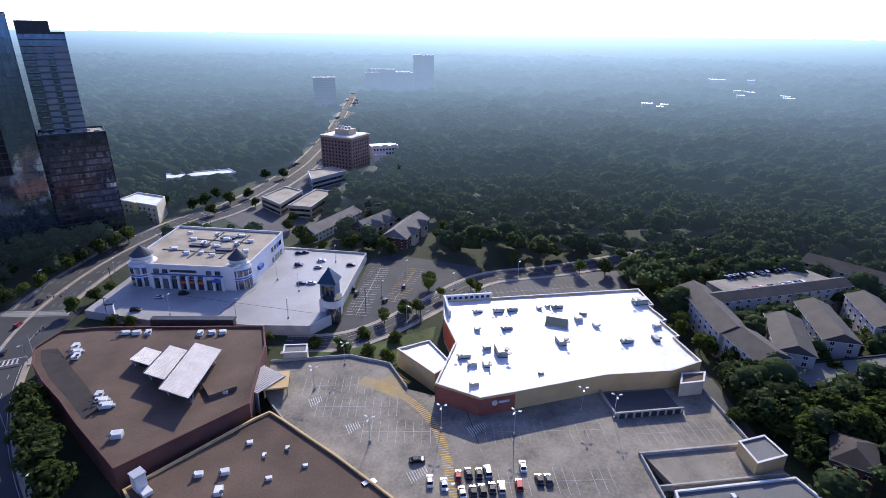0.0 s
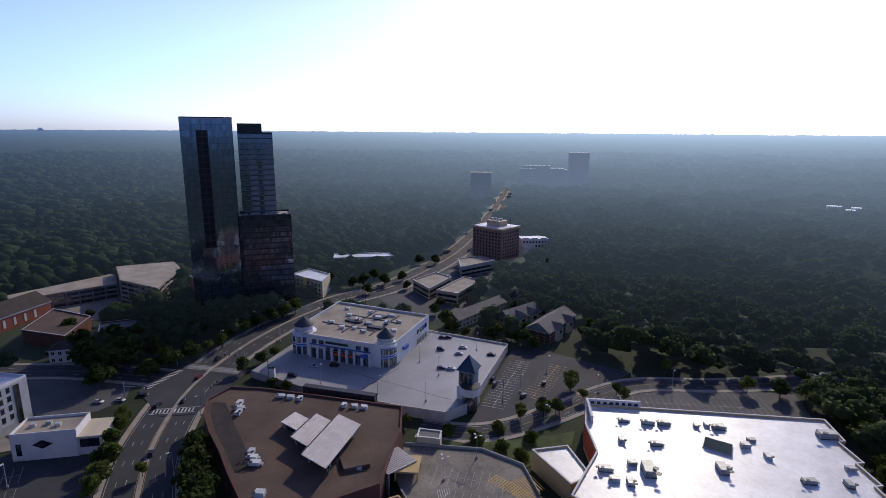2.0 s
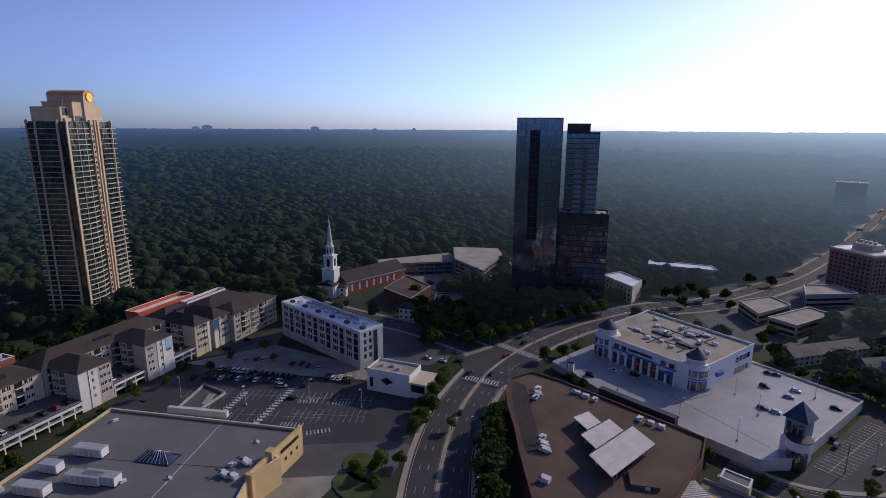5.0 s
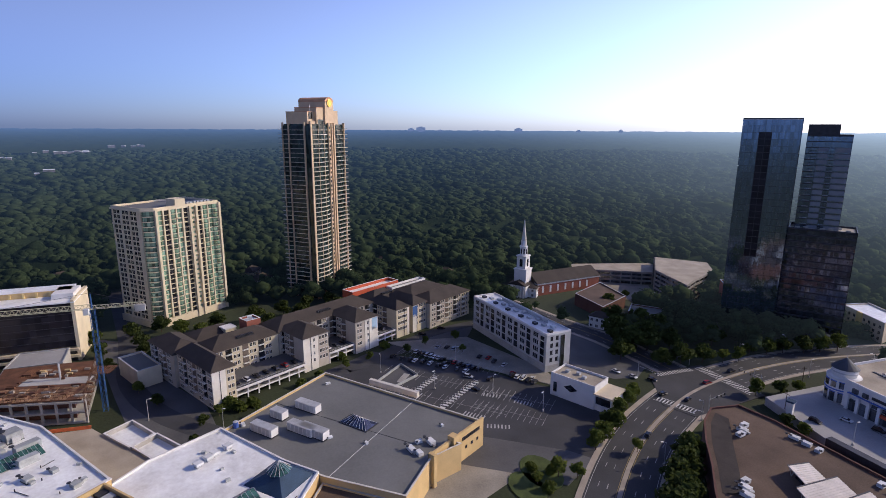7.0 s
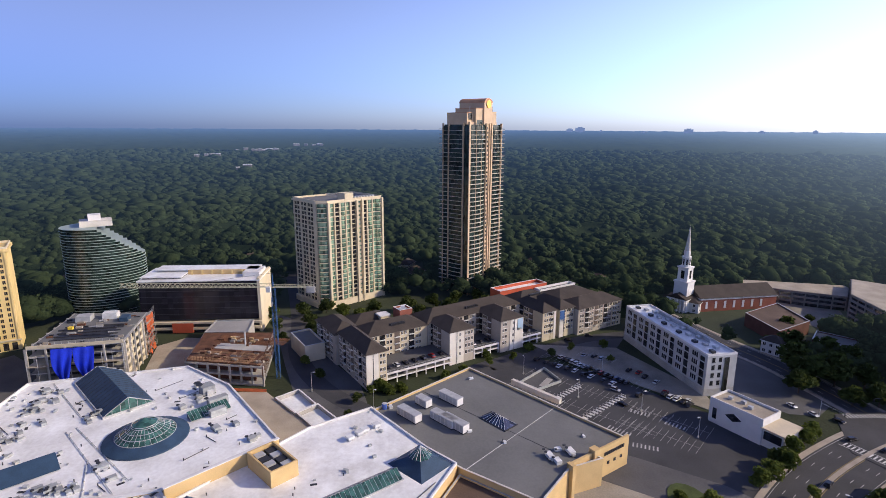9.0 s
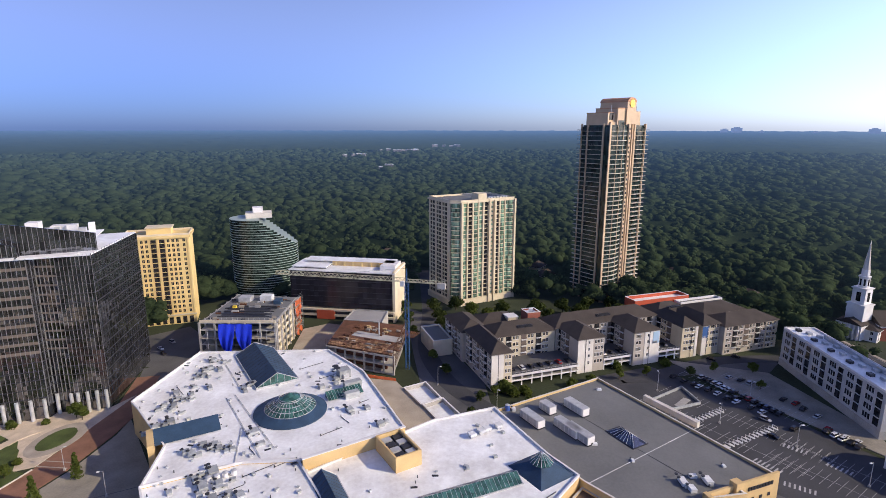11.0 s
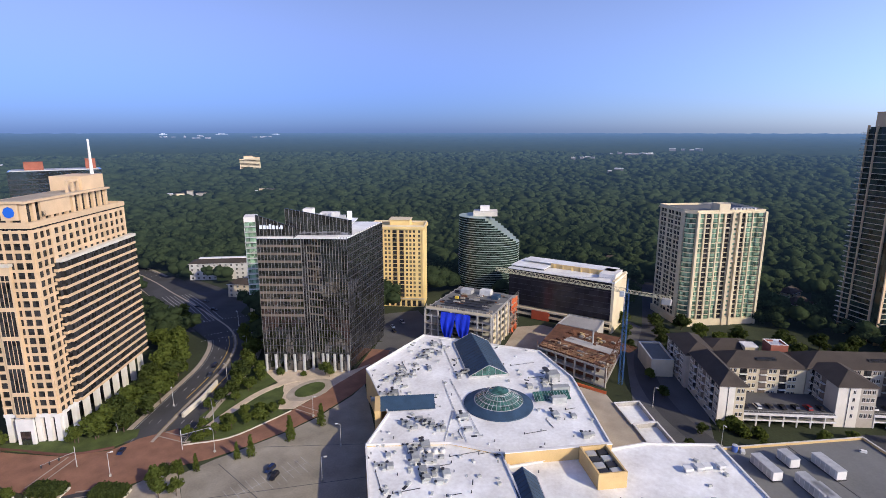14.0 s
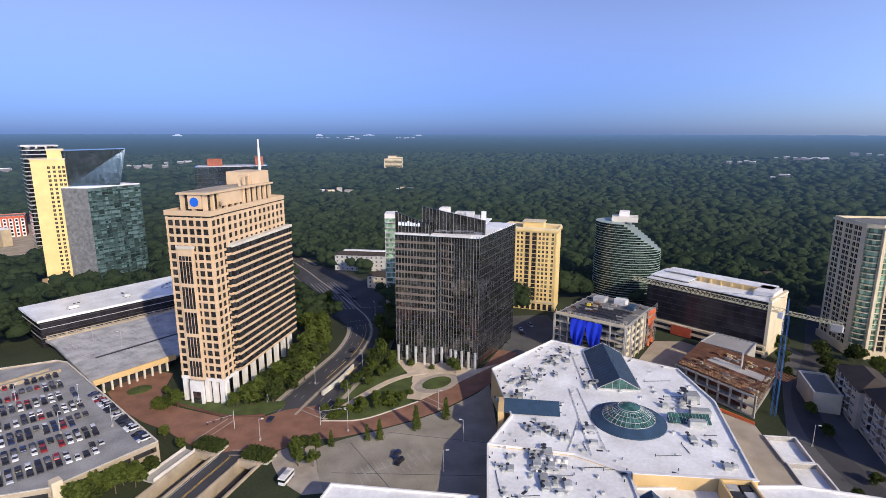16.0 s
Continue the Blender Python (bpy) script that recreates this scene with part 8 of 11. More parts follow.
# the white shop with the dark diamond
def diamond_shop():
    a, b = (-203.2, 129.6), (-176.5, 143.4)
    m, w = facing(a, b), span(a, b)
    D = 13.0
    t = thing("restaurant", m, "white flat-roofed restaurant with a dark diamond on its wall", "restaurant")
    keep([a, b, (-183, 156), (-210, 142)], 2)
    slab("wall", t, STUCCO_WHITE, 0, w * 0.74, 0, D, 0, 10.2)
    slab("dining_room", t, STUCCO_WHITE, w * 0.74, w, 0.6, D, 0, 7.4)
    slab("dining_glass", t, BLACK_GLASS, w * 0.76, w - 0.5, 0.4, 0.7, 3.2, 6.6)
    slab("roof_slab", t, STUCCO_CREAM, w * 0.72, w + 0.8, -0.4, D + 0.4, 7.4, 8.0)
    slab("roof", t, TAN_ROOF, 0.5, w * 0.74 - 0.5, 0.5, D - 0.5, 10.2, 10.3)
    parapet(t, STUCCO_WHITE, [(0, 0), (w * 0.74, 0), (w * 0.74, D), (0, D)], 10.2, 11.2, 0.4)
    bm = bmesh.new()
    vs = [bm.verts.new(p) for p in ((7, -0.12, 6.2), (10.5, -0.12, 4.4), (14, -0.12, 6.2), (10.5, -0.12, 8.0), (7, 0.05, 6.2), (10.5, 0.05, 4.4), (14, 0.05, 6.2), (10.5, 0.05, 8.0))]
    for q in ((0, 1, 2, 3), (0, 4, 5, 1), (1, 5, 6, 2), (2, 6, 7, 3), (3, 7, 4, 0)):
        bm.faces.new([vs[i] for i in q])
    diamond = part("diamond", bm, BLACK_GLASS, t, "dark diamond-shaped sign")
    under(slab("diamond_bar", t, PAINT_WHITE, 8.4, 12.6, -0.2, -0.12, 5.9, 6.5), diamond)
    slab("door", t, BLACK_GLASS, 1.6, 3.4, -0.1, 0.1, 2.2, 7.0)
    scatter = [(4, 6), (9, 7), (13, 5)]
    for x, y in scatter:
        slab("roof_box", t, PALE_METAL, x, x + 1.8, y, y + 1.6, 10.3, 11.5)


diamond_shop()


# the church with its white spire
def church():
    keep([(-258, 197), (-262, 228), (-286, 252), (-300, 262), (-345, 262), (-360, 180), (-335, 172), (-300, 190)], 0)
    c = (-349.0, 193.5)
    t = thing("church", Matrix(), "red brick church with a tall white stepped spire", "church")
    keep([(-366, 180), (-338, 184), (-336, 262), (-372, 266)], 1)
    n0, n1 = (-340.0, 201.5), (-346.0, 260.0)
    mm, w = facing(n0, n1), span(n0, n1)
    slab("nave", t, RED_BRICK, 0, w, 0, 22, 0, 9.0, mm)
    slab("cornice", t, STUCCO_WHITE, -0.4, w + 0.4, -0.5, 22.5, 8.4, 9.4, mm)
    bm = bmesh.new()
    vs = [bm.verts.new(p) for p in ((-0.6, -0.8, 9.4), (w + 0.6, -0.8, 9.4), (w + 0.6, 22.8, 9.4), (-0.6, 22.8, 9.4), (-0.6, 11, 15.5), (w + 0.6, 11, 15.5))]
    for q in ((0, 1, 5, 4), (2, 3, 4, 5), (1, 2, 5), (3, 0, 4), (3, 2, 1, 0)):
        bm.faces.new([vs[i] for i in q])
    part("roof", bm, SHINGLE, t, "", mm)
    for k in range(7):
        slab("tall_window", t, STUCCO_WHITE, 4 + k * 7, 5.6 + k * 7, -0.15, 0.1, 2, 7, mm)
    def tier(r, z0, z1, n, mat, name, r1=None):
        bm = bmesh.new()
        add_rod(bm, (*c, z0), (*c, z1), r, r1, n)
        part(name, bm, mat, t, "", None)
    sq = pose(*c, 0, 0, 0, 35)
    slab("porch", t, STUCCO_WHITE, -7, 7, -9, 5, 0, 9, sq)
    bm = bmesh.new()
    vs = [bm.verts.new(p) for p in ((-7.5, -9.5, 9), (7.5, -9.5, 9), (7.5, 5, 9), (-7.5, 5, 9), (0, -9.5, 12.5), (0, 5, 12.5))]
    for q in ((0, 1, 4), (1, 2, 5, 4), (2, 3, 5), (3, 0, 4, 5)):
        bm.faces.new([vs[i] for i in q])
    part("porch_roof", bm, SHINGLE, t, "", sq)
    for k in range(6):
        p = sq @ Vector((-6 + k * 2.4, -10.2, 0))
        rod("porch_column", t, STUCCO_WHITE, (p.x, p.y, 0), (p.x, p.y, 8.6), 0.55, None, 8)
    slab("tower_base", t, STUCCO_WHITE, -4.8, 4.8, -4.8, 4.8, 9, 19.5, sq)
    slab("tower_ledge", t, STUCCO_WHITE, -5.3, 5.3, -5.3, 5.3, 19.5, 20.3, sq)
    slab("belfry", t, STUCCO_WHITE, -3.6, 3.6, -3.6, 3.6, 20.3, 29.5, sq)
    for s in range(4):
        slab("belfry_opening", t, WINDOW, -1.2, 1.2, -3.7, -3.5, 22, 27.6, sq @ pose(0, 0, 0, 0, 0, 90 * s))
    slab("belfry_ledge", t, STUCCO_WHITE, -4.2, 4.2, -4.2, 4.2, 29.5, 30.2, sq)
    tier(2.9, 30.2, 36.5, 8, STUCCO_WHITE, "octagon")
    tier(3.3, 36.5, 37.1, 8, STUCCO_WHITE, "octagon_ledge")
    tier(2.2, 37.1, 41.0, 8, STUCCO_WHITE, "lantern")
    for k in range(8):
        a = k * math.pi / 4 + math.pi / 8
        slab("lantern_opening", t, WINDOW, -0.5, 0.5, -2.75, -2.6, 31.5, 35.5, pose(*c, 0, 0, 0, 45 * k + 22.5))
    tier(2.0, 41.0, 57.6, 8, PALE_STONE, "spire", 0.12)
    rod("finial", t, PALE_METAL, (*c, 57.6), (*c, 59), 0.1, 0.04, 4)
    s = flat_block("school", [(-313, 216), (-331, 250), (-296, 246), (-281, 216)], 8.0, DARK_BRICK, BROWN_ROOF, "low brick school wing with a flat roof", "school", 0.6)
    s2 = hip_block("house", (-272.5, 199.5), (-264.0, 205.0), 9, 7.5, 3, STUCCO_WHITE, "small white house among dark trees", 2, 3)
    s3 = flat_block("school", [(-278, 236), (-262, 250), (-250, 236), (-266, 224)], 9.0, DARK_BRICK, GREY_ROOF, "flat-roofed school block among trees", "school", 0.6)
    s4 = hip_block("parish_hall", (-352, 182), (-336, 198), 16, 7, 4, STUCCO_WHITE, "white hall with a shingle roof beside the church", 2, 4)


church()


# the terraced office garage beyond the church
def office_garage():
    # a darker concrete tone than CONCRETE
    mid_grey = surface("mid_grey_concrete", (0.27, 0.245, 0.21), 0.85, 0.3, 8, 0.5, 0.2)
    t = thing("parking_garage", Matrix(), "mid-grey layered concrete garage with open decks", "parking garage")
    a, b = (-333, 300), (-274, 283)
    for pts, levels, name in (([(-357, 323), (-322, 293), (-280, 284), (-290, 301), (-304, 333), (-327, 350)], 5, "deck"), ([(-384, 252), (-362, 327), (-336, 304), (-366, 253)], 3, "deck")):
        keep(pts, 3)
        for k in range(levels):
            prism(name, t, mid_grey, pts, k * 3.3 + 2.2, k * 3.3 + 3.6)
            # black blocks fill the open levels, standing for the shade inside
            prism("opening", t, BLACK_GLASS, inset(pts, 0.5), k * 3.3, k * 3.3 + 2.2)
        prism("roof_deck", t, TAN_ROOF, inset(pts, 0.4), levels * 3.3 + 0.3, levels * 3.3 + 0.45)
        for p, q in zip(pts, pts[1:] + pts[:1]):
            f, w = facing(p, q), span(p, q)
            for k in range(int(w / 8) + 1):
                slab("post", t, mid_grey, k * 8, k * 8 + 0.8, -0.1, 0.5, 0, levels * 3.3, f)
    c = pad("court", [(-362, 262), (-336, 300), (-322, 292), (-282, 283), (-300, 262), (-340, 250)], 0.3, YARD, "pale paved court before the garage")
    o = flat_block("brick_office", [(-268, 300), (-256, 316), (-244, 306), (-256, 292)], 22, RED_BRICK, BROWN_ROOF, "brick block beside the dark glass tower", "building", 0.8)


office_garage()


# ---- the building site ----
def site():
    # unfinished concrete frame with blue sheeting
    pts = [(-247.9, -174.4), (-297.7, -181.0), (-298.5, -142.0), (-254.4, -134.5)]
    t = thing("concrete_frame", Matrix(), "half-built concrete office frame with open floors", "construction site")
    keep(pts, 3)
    H = 21.0
    for k in range(6):
        prism("floor_slab", t, CONCRETE, pts, k * 4.1 + 0.0, k * 4.1 + 0.55)
    # dark block inside stands for the shade behind the open columns
    prism("interior_shade_fill", t, DARK_METAL, inset(pts, 5.5), 0, H - 0.5)
    for p, q in zip(pts, pts[1:] + pts[:1]):
        f, w = facing(p, q), span(p, q)
        for k in range(int(w / 7) + 1):
            slab("column", t, CONCRETE, k * w / int(w / 7) - 0.4, k * w / int(w / 7) + 0.4, 0.3, 1.1, 0, H, f)
    side = facing((-254.4, -134.5), (-298.5, -142.0))
    for k in range(5):
        slab("precast_band", t, IVORY, 0, 34, -0.4, 0.2, k * 4.1 + 0.4, k * 4.1 + 2.0, side)
    for k in range(7):
        slab("precast_pier", t, IVORY, k * 5.6, k * 5.6 + 0.9, -0.45, 0.2, 0, H, side)
    front = facing((-247.9, -174.4), (-254.4, -134.5))
    W = span((-247.9, -174.4), (-254.4, -134.5))
    slab("scaffold_deck", t, TAN_ROOF, 0, W, -2.2, 0, 12.6, 12.9, front)
    for k in range(10):
        slab("scaffold_post", t, PALE_METAL, k * W / 9 - 0.1, k * W / 9 + 0.1, -2.2, -2.0, 0, 18.4, front)
    slab("roof_edge", t, IVORY, 0, W, -0.3, 0.4, H, H + 1.4, front)
    prism("roof", t, GREY_ROOF, inset(pts, 1), H + 0.1, H + 0.3)
    for k in range(5):
        slab("roof_joist", t, DARK_METAL, 6, W - 6, 8 + k * 4.5, 9 + k * 4.5, H + 0.3, H + 0.7, front)
    slab("roof_plant", t, PALE_METAL, 8, 15, 34, 40, H + 0.3, H + 3.2, front)
    slab("roof_plant", t, WHITE_METAL, 20, 27, 36, 41, H + 0.3, H + 3.6, front)
    slab("roof_plant", t, SLATE_BLUE, 30, 34, 30, 36, H + 0.3, H + 2.6, front)
    slab("yellow_tank", t, plain("tank_yellow", (0.7, 0.5, 0.05), 0.5), 9, 11, 22, 24, H + 0.3, H + 2, front)
    crng = random.Random(47)
    for k in range(46):
        x, y = crng.uniform(2, W - 3), crng.uniform(2, 42)
        kind_ = k % 4
        slab("roof_timber", t, (TAN_ROOF, CONCRETE, DARK_METAL, RUST)[kind_], x, x + crng.uniform(0.6, 4.0), y, y + crng.uniform(0.3, 1.4), H + 0.3, H + 0.3 + crng.uniform(0.2, 1.1), front)
    for k in range(15):
        slab("edge_post", t, PALE_METAL, k * W / 14 - 0.06, k * W / 14 + 0.06, 0.6, 0.72, H, H + 2.6, front)
    # thin dark sheet laid on the roof in place of an opening
    slab("roof_opening", t, DARK_METAL, 7, W - 9, 9, 27, H + 0.3, H + 0.36, front)
    # two blue sheets blown and tied together
    for x0, x1, lean in ((11.0, 19.8, 1), (20.0, 28.8, -1)):
        s = thing("tarpaulin", front, "bright blue tarpaulin hanging from the frame", "tarpaulin", "blue tarpaulins")
        bm = bmesh.new()
        rows = []
        for i in range(13):
            v = i / 12
            row = []
            for j in range(13):
                u = j / 12
                mid = (x0 + x1) / 2 - lean * 0.5 * v
                xx = mid + (x1 - x0) * (u - 0.5) * (1 - 0.62 * v ** 1.5) * (1 + 0.12 * math.sin(math.pi * v))
                yy = -2.6 - 0.5 * math.sin(u * 14 + v * 3) * (0.3 + v) - 1.2 * math.sin(math.pi * v)
                row.append(bm.verts.new((xx, yy, 21.2 - v * 15.5 - 1.6 * v * math.sin(u * math.pi))))
            rows.append(row)
        for i in range(12):
            for j in range(12):
                bm.faces.new((rows[i][j], rows[i][j + 1], rows[i + 1][j + 1], rows[i + 1][j]))
        part("sheet", bm, BLUE_TARP, s, "", None, True)
    # torn orange netting on the scaffold at the far end of the frame
    nr = random.Random(31)
    o = thing("safety_net", side, "torn orange safety netting on scaffolding", "netting")
    for k in range(8):
        rod("pole", o, PALE_METAL, (33 + k * 2.3, -1.6, 0), (33 + k * 2.3, -1.6, 23.5), 0.07, None, 5)
    for z in range(6):
        slab("lift_board", o, TAN_ROOF, 32.6, 45.0, -2.0, -0.8, 3.4 + z * 3.6, 3.55 + z * 3.6)
        for k in range(5):
            if nr.random() < 0.86:
                x0, hgt = 33 + k * 2.3 + nr.uniform(-0.3, 0.4), nr.uniform(1.4, 3.5)
                bm = bmesh.new()
                zt = 3.5 + z * 3.6 + nr.uniform(-0.6, 0.8)
                vs = [bm.verts.new((x0 + 2.2 * u, -1.75 - 0.35 * math.sin(3 * u + z) - 0.3 * v, zt - hgt * v + nr.uniform(-0.3, 0.3))) for v in (0, 0.5, 1) for u in (0, 0.33, 0.66, 1)]
                for r in range(2):
                    for q in range(3):
                        bm.faces.new([vs[r * 4 + q], vs[r * 4 + q + 1], vs[r * 4 + q + 5], vs[r * 4 + q + 4]])
                bmesh.ops.solidify(bm, geom=list(bm.faces), thickness=0.04)
                part("net", bm, ORANGE_NET, o)
    # lower rusty deck of steel rods
    p2 = [(-254.5, -107.0), (-292.5, -111.0), (-290.5, -72.5), (-246.0, -68.0)]
    d = thing("steel_deck", Matrix(), "building floor under construction with rusty steel rods", "construction site")
    keep(p2, 3)
    for k in range(3):
        prism("floor_slab", d, CONCRETE, p2, k * 4.6 + 0.2, k * 4.6 + 0.9)
    # dark fill imitates the shaded inside of the open floors
    prism("interior_shade_fill", d, DARK_BRICK, inset(p2, 4), 0, 10.4)
    f2 = facing(p2[0], p2[3])
    W2 = span(p2[0], p2[3])
    for k in range(8):
        slab("column", d, CONCRETE, k * W2 / 7 - 0.4, k * W2 / 7 + 0.4, 0.4, 1.2, 0, 10.4, f2)
    prism("rod_mat", d, RUST, inset(p2, 0.8), 10.4, 10.9)
    rng = random.Random(9)
    for k in range(34):
        x = rng.uniform(1, W2 - 3)
        y = rng.uniform(2, 33)
        slab("timber", d, RUST if k % 3 else TAN_ROOF, x, x + rng.uniform(1, 4.5), y, y + rng.uniform(0.3, 1.6), 10.9, 10.9 + rng.uniform(0.3, 1.2), f2)
    slab("bare_slab", d, CONCRETE, 6, W2 - 6, 16, 23, 10.9, 11.1, f2)
    ply = surface("formwork_ply", (0.26, 0.15, 0.08), 0.85, 0.35, 2, 0.3, 0.2, rand=0.35)
    for k in range(19):
        for q in range(5):
            if rng.random() < 0.85:
                x, y = 0.6 + k * (W2 - 1.6) / 19, 0.8 + q * 2.5
                slab("form_panel", d, ply, x, x + 1.7, y, y + 2.1, 10.9, 10.9 + 0.12 * (1 + (k * 7 + q * 3) % 3), f2)
    for k in range(40):
        slab("joist", d, RUST, 1 + k * (W2 - 2) / 39, 1.25 + k * (W2 - 2) / 39, 25, 34, 10.9, 11.2, f2)
    for k in range(9):
        x, y = rng.uniform(3, W2 - 4), rng.uniform(24, 33)
        slab("stacked_timber", d, STUCCO_TAN if k % 2 else TAN_ROOF, x, x + 2.4, y, y + 1.0, 11.2, 12.0, f2)
    rod("hoist_mast", d, PALE_METAL, tuple(f2 @ Vector((W2 * 0.52, 21, 10.9))), tuple(f2 @ Vector((W2 * 0.52, 21, 18.9))), 0.45, None, 6)
    for k in range(26):
        slab("starter_bar", d, RUST, k * W2 / 25 - 0.05, k * W2 / 25 + 0.05, 0.2, 0.32, 10.8, 13.6, f2)
    f3 = facing(p2[3], p2[2])
    for k in range(20):
        slab("edge_post", d, RUST, k * 2.2, k * 2.2 + 0.12, -0.2, 0, 3, 13.9, f3)
    pad("service_yard", [(-355, -92), (-328, -78), (-300, -72), (-268, -62), (-232, -50), (-208, -34), (-222, -16), (-247, -22), (-276, -40), (-306, -52), (-334, -60)], 0.08, OLD_ASPHALT, "worn asphalt round the building site", grow=0)
    # yard and tower crane
    pad("site_yard", [(-247, -166), (-256, -130), (-300, -140), (-312, -128), (-306, -92), (-294, -110), (-254, -110)], 0.25, TAN_ROOF, "bare sandy yard of the building site")
    c = thing("tower_crane", pose(-255.7, -62.8, 0), "slender tower crane with a long lattice jib", "crane")
    blue = surface("crane_blue", (0.03, 0.09, 0.22), 0.5, 0.2, 3, 0.3, 0.03)
    pale = surface("crane_pale", (0.55, 0.52, 0.35), 0.5, 0.2, 3, 0.3, 0.03)
    bm = bmesh.new()
    for sx in (-0.9, 0.9):
        for sy in (-0.9, 0.9):
            add_rod(bm, (sx, sy, 0), (sx, sy, 47), 0.13, None, 4)
    for k in range(18):
        z = k * 2.6
        for a, b in (((-0.9, -0.9), (0.9, -0.9)), ((0.9, -0.9), (0.9, 0.9)), ((0.9, 0.9), (-0.9, 0.9)), ((-0.9, 0.9), (-0.9, -0.9))):
            add_rod(bm, (*a, z), (*b, z + 2.6), 0.06, None, 4)
            add_rod(bm, (*a, z), (*b, z), 0.05, None, 4)
    part("mast", bm, blue, c)

    def lattice(L, sgn, h):
        bm = bmesh.new()
        for y, z in ((-0.8, 0), (0.8, 0), (0, h)):
            add_rod(bm, (0, y, z), (sgn * L, y, z), 0.13, None, 4)
        n = int(L / 2.2)
        for k in range(n):
            x0, x1 = sgn * k * L / n, sgn * (k + 1) * L / n
            xm = (x0 + x1) / 2
            for y in (-0.8, 0.8):
                add_rod(bm, (x0, y, 0), (xm, 0, h), 0.07, None, 4)
                add_rod(bm, (xm, 0, h), (x1, y, 0), 0.07, None, 4)
            add_rod(bm, (x0, -0.8, 0), (x0, 0.8, 0), 0.07, None, 4)
        return bm
    jib = pose(0, 0, 47, 0, 0, math.degrees(math.atan2(-72, -3)))
    part("jib", lattice(72, 1, 1.9), pale, c, "long pale lattice jib", jib)
    part("counter_jib", lattice(20, -1, 1.4), pale, c, "", jib)
    slab("counterweight", c, CONCRETE, -20, -16, -1, 1, -2.6, 0.2, jib)
    slab("cab", c, WHITE_METAL, 0.8, 2.8, 0.9, 2.4, -2, 0.6, jib)
    rod("apex", c, blue, (0, 0, 47), (0, 0, 54), 0.5, 0.15, 4)
    for x in (40, -16):
        p = jib @ Vector((x, 0, 1.6))
        rod("tie", c, DARK_METAL, (0, 0, 54), tuple(p), 0.06, None, 4)
    # dark office slab behind
    a, b = (-321.0, -157.0), (-321.5, -87.0)
    m, w = facing(a, b), span(a, b)
    o = thing("office_block", m, "long dark office slab with a white roof terrace", "office building")
    keep([a, b, (-350, -85), (-350, -158)], 3)
    slab("wall", o, NIGHT_GLASS, 0, w, 0, 28, 8, 32)
    for k in range(7):
        slab("floor_line", o, DARK_METAL, 0, w, -0.08, 0.1, 8 + k * 3.6, 8.25 + k * 3.6)
    slab("pale_end", o, IVORY, w - 1.2, w + 0.4, -0.4, 28, 0, 33.5)
    for z in (0, 3.6):
        slab("podium_slab", o, IVORY, 0, w, -2.0, 28, z + 2.4, z + 3.6)
        slab("podium_dark", o, DARK_METAL, 0.5, w - 0.5, 0, 27, z, z + 2.4)
    slab("brick_panel", o, RED_PANEL, 18, 30, -2.2, 0, 0.5, 6.5)
    slab("roof", o, WHITE_ROOF, -0.6, w + 0.6, -0.6, 28.6, 32, 32.6)
    slab("terrace_wall", o, STUCCO_TAN, 24, w - 10, 14, 15, 32.6, 35.4)
    slab("roof_rim", o, WHITE_ROOF, 4, w - 4, 14.8, 26, 35.0, 35.6)
    slab("roof_house", o, STUCCO_WHITE, w - 11, w - 1, 6, 22, 32.6, 35.6)
    slab("roof_house", o, WHITE_ROOF, 0, 24, 3, 26, 33.6, 34.1)
    slab("roof_house_base", o, BLACK_GLASS, 1, 23, 4, 25, 32.6, 33.6)
    for k in range(6):
        slab("terrace_pier", o, YELLOW_STUCCO, 26 + k * 6, 27 + k * 6, 13.5, 14.2, 32.6, 35.2)
    g = flat_block("site_annex", [(-296, -112), (-316, -112), (-316, -90), (-296, -88)], 9.0, CONCRETE, PALE_DECK, "plain concrete annex beside the office slab", "annex", 0.4)


site()


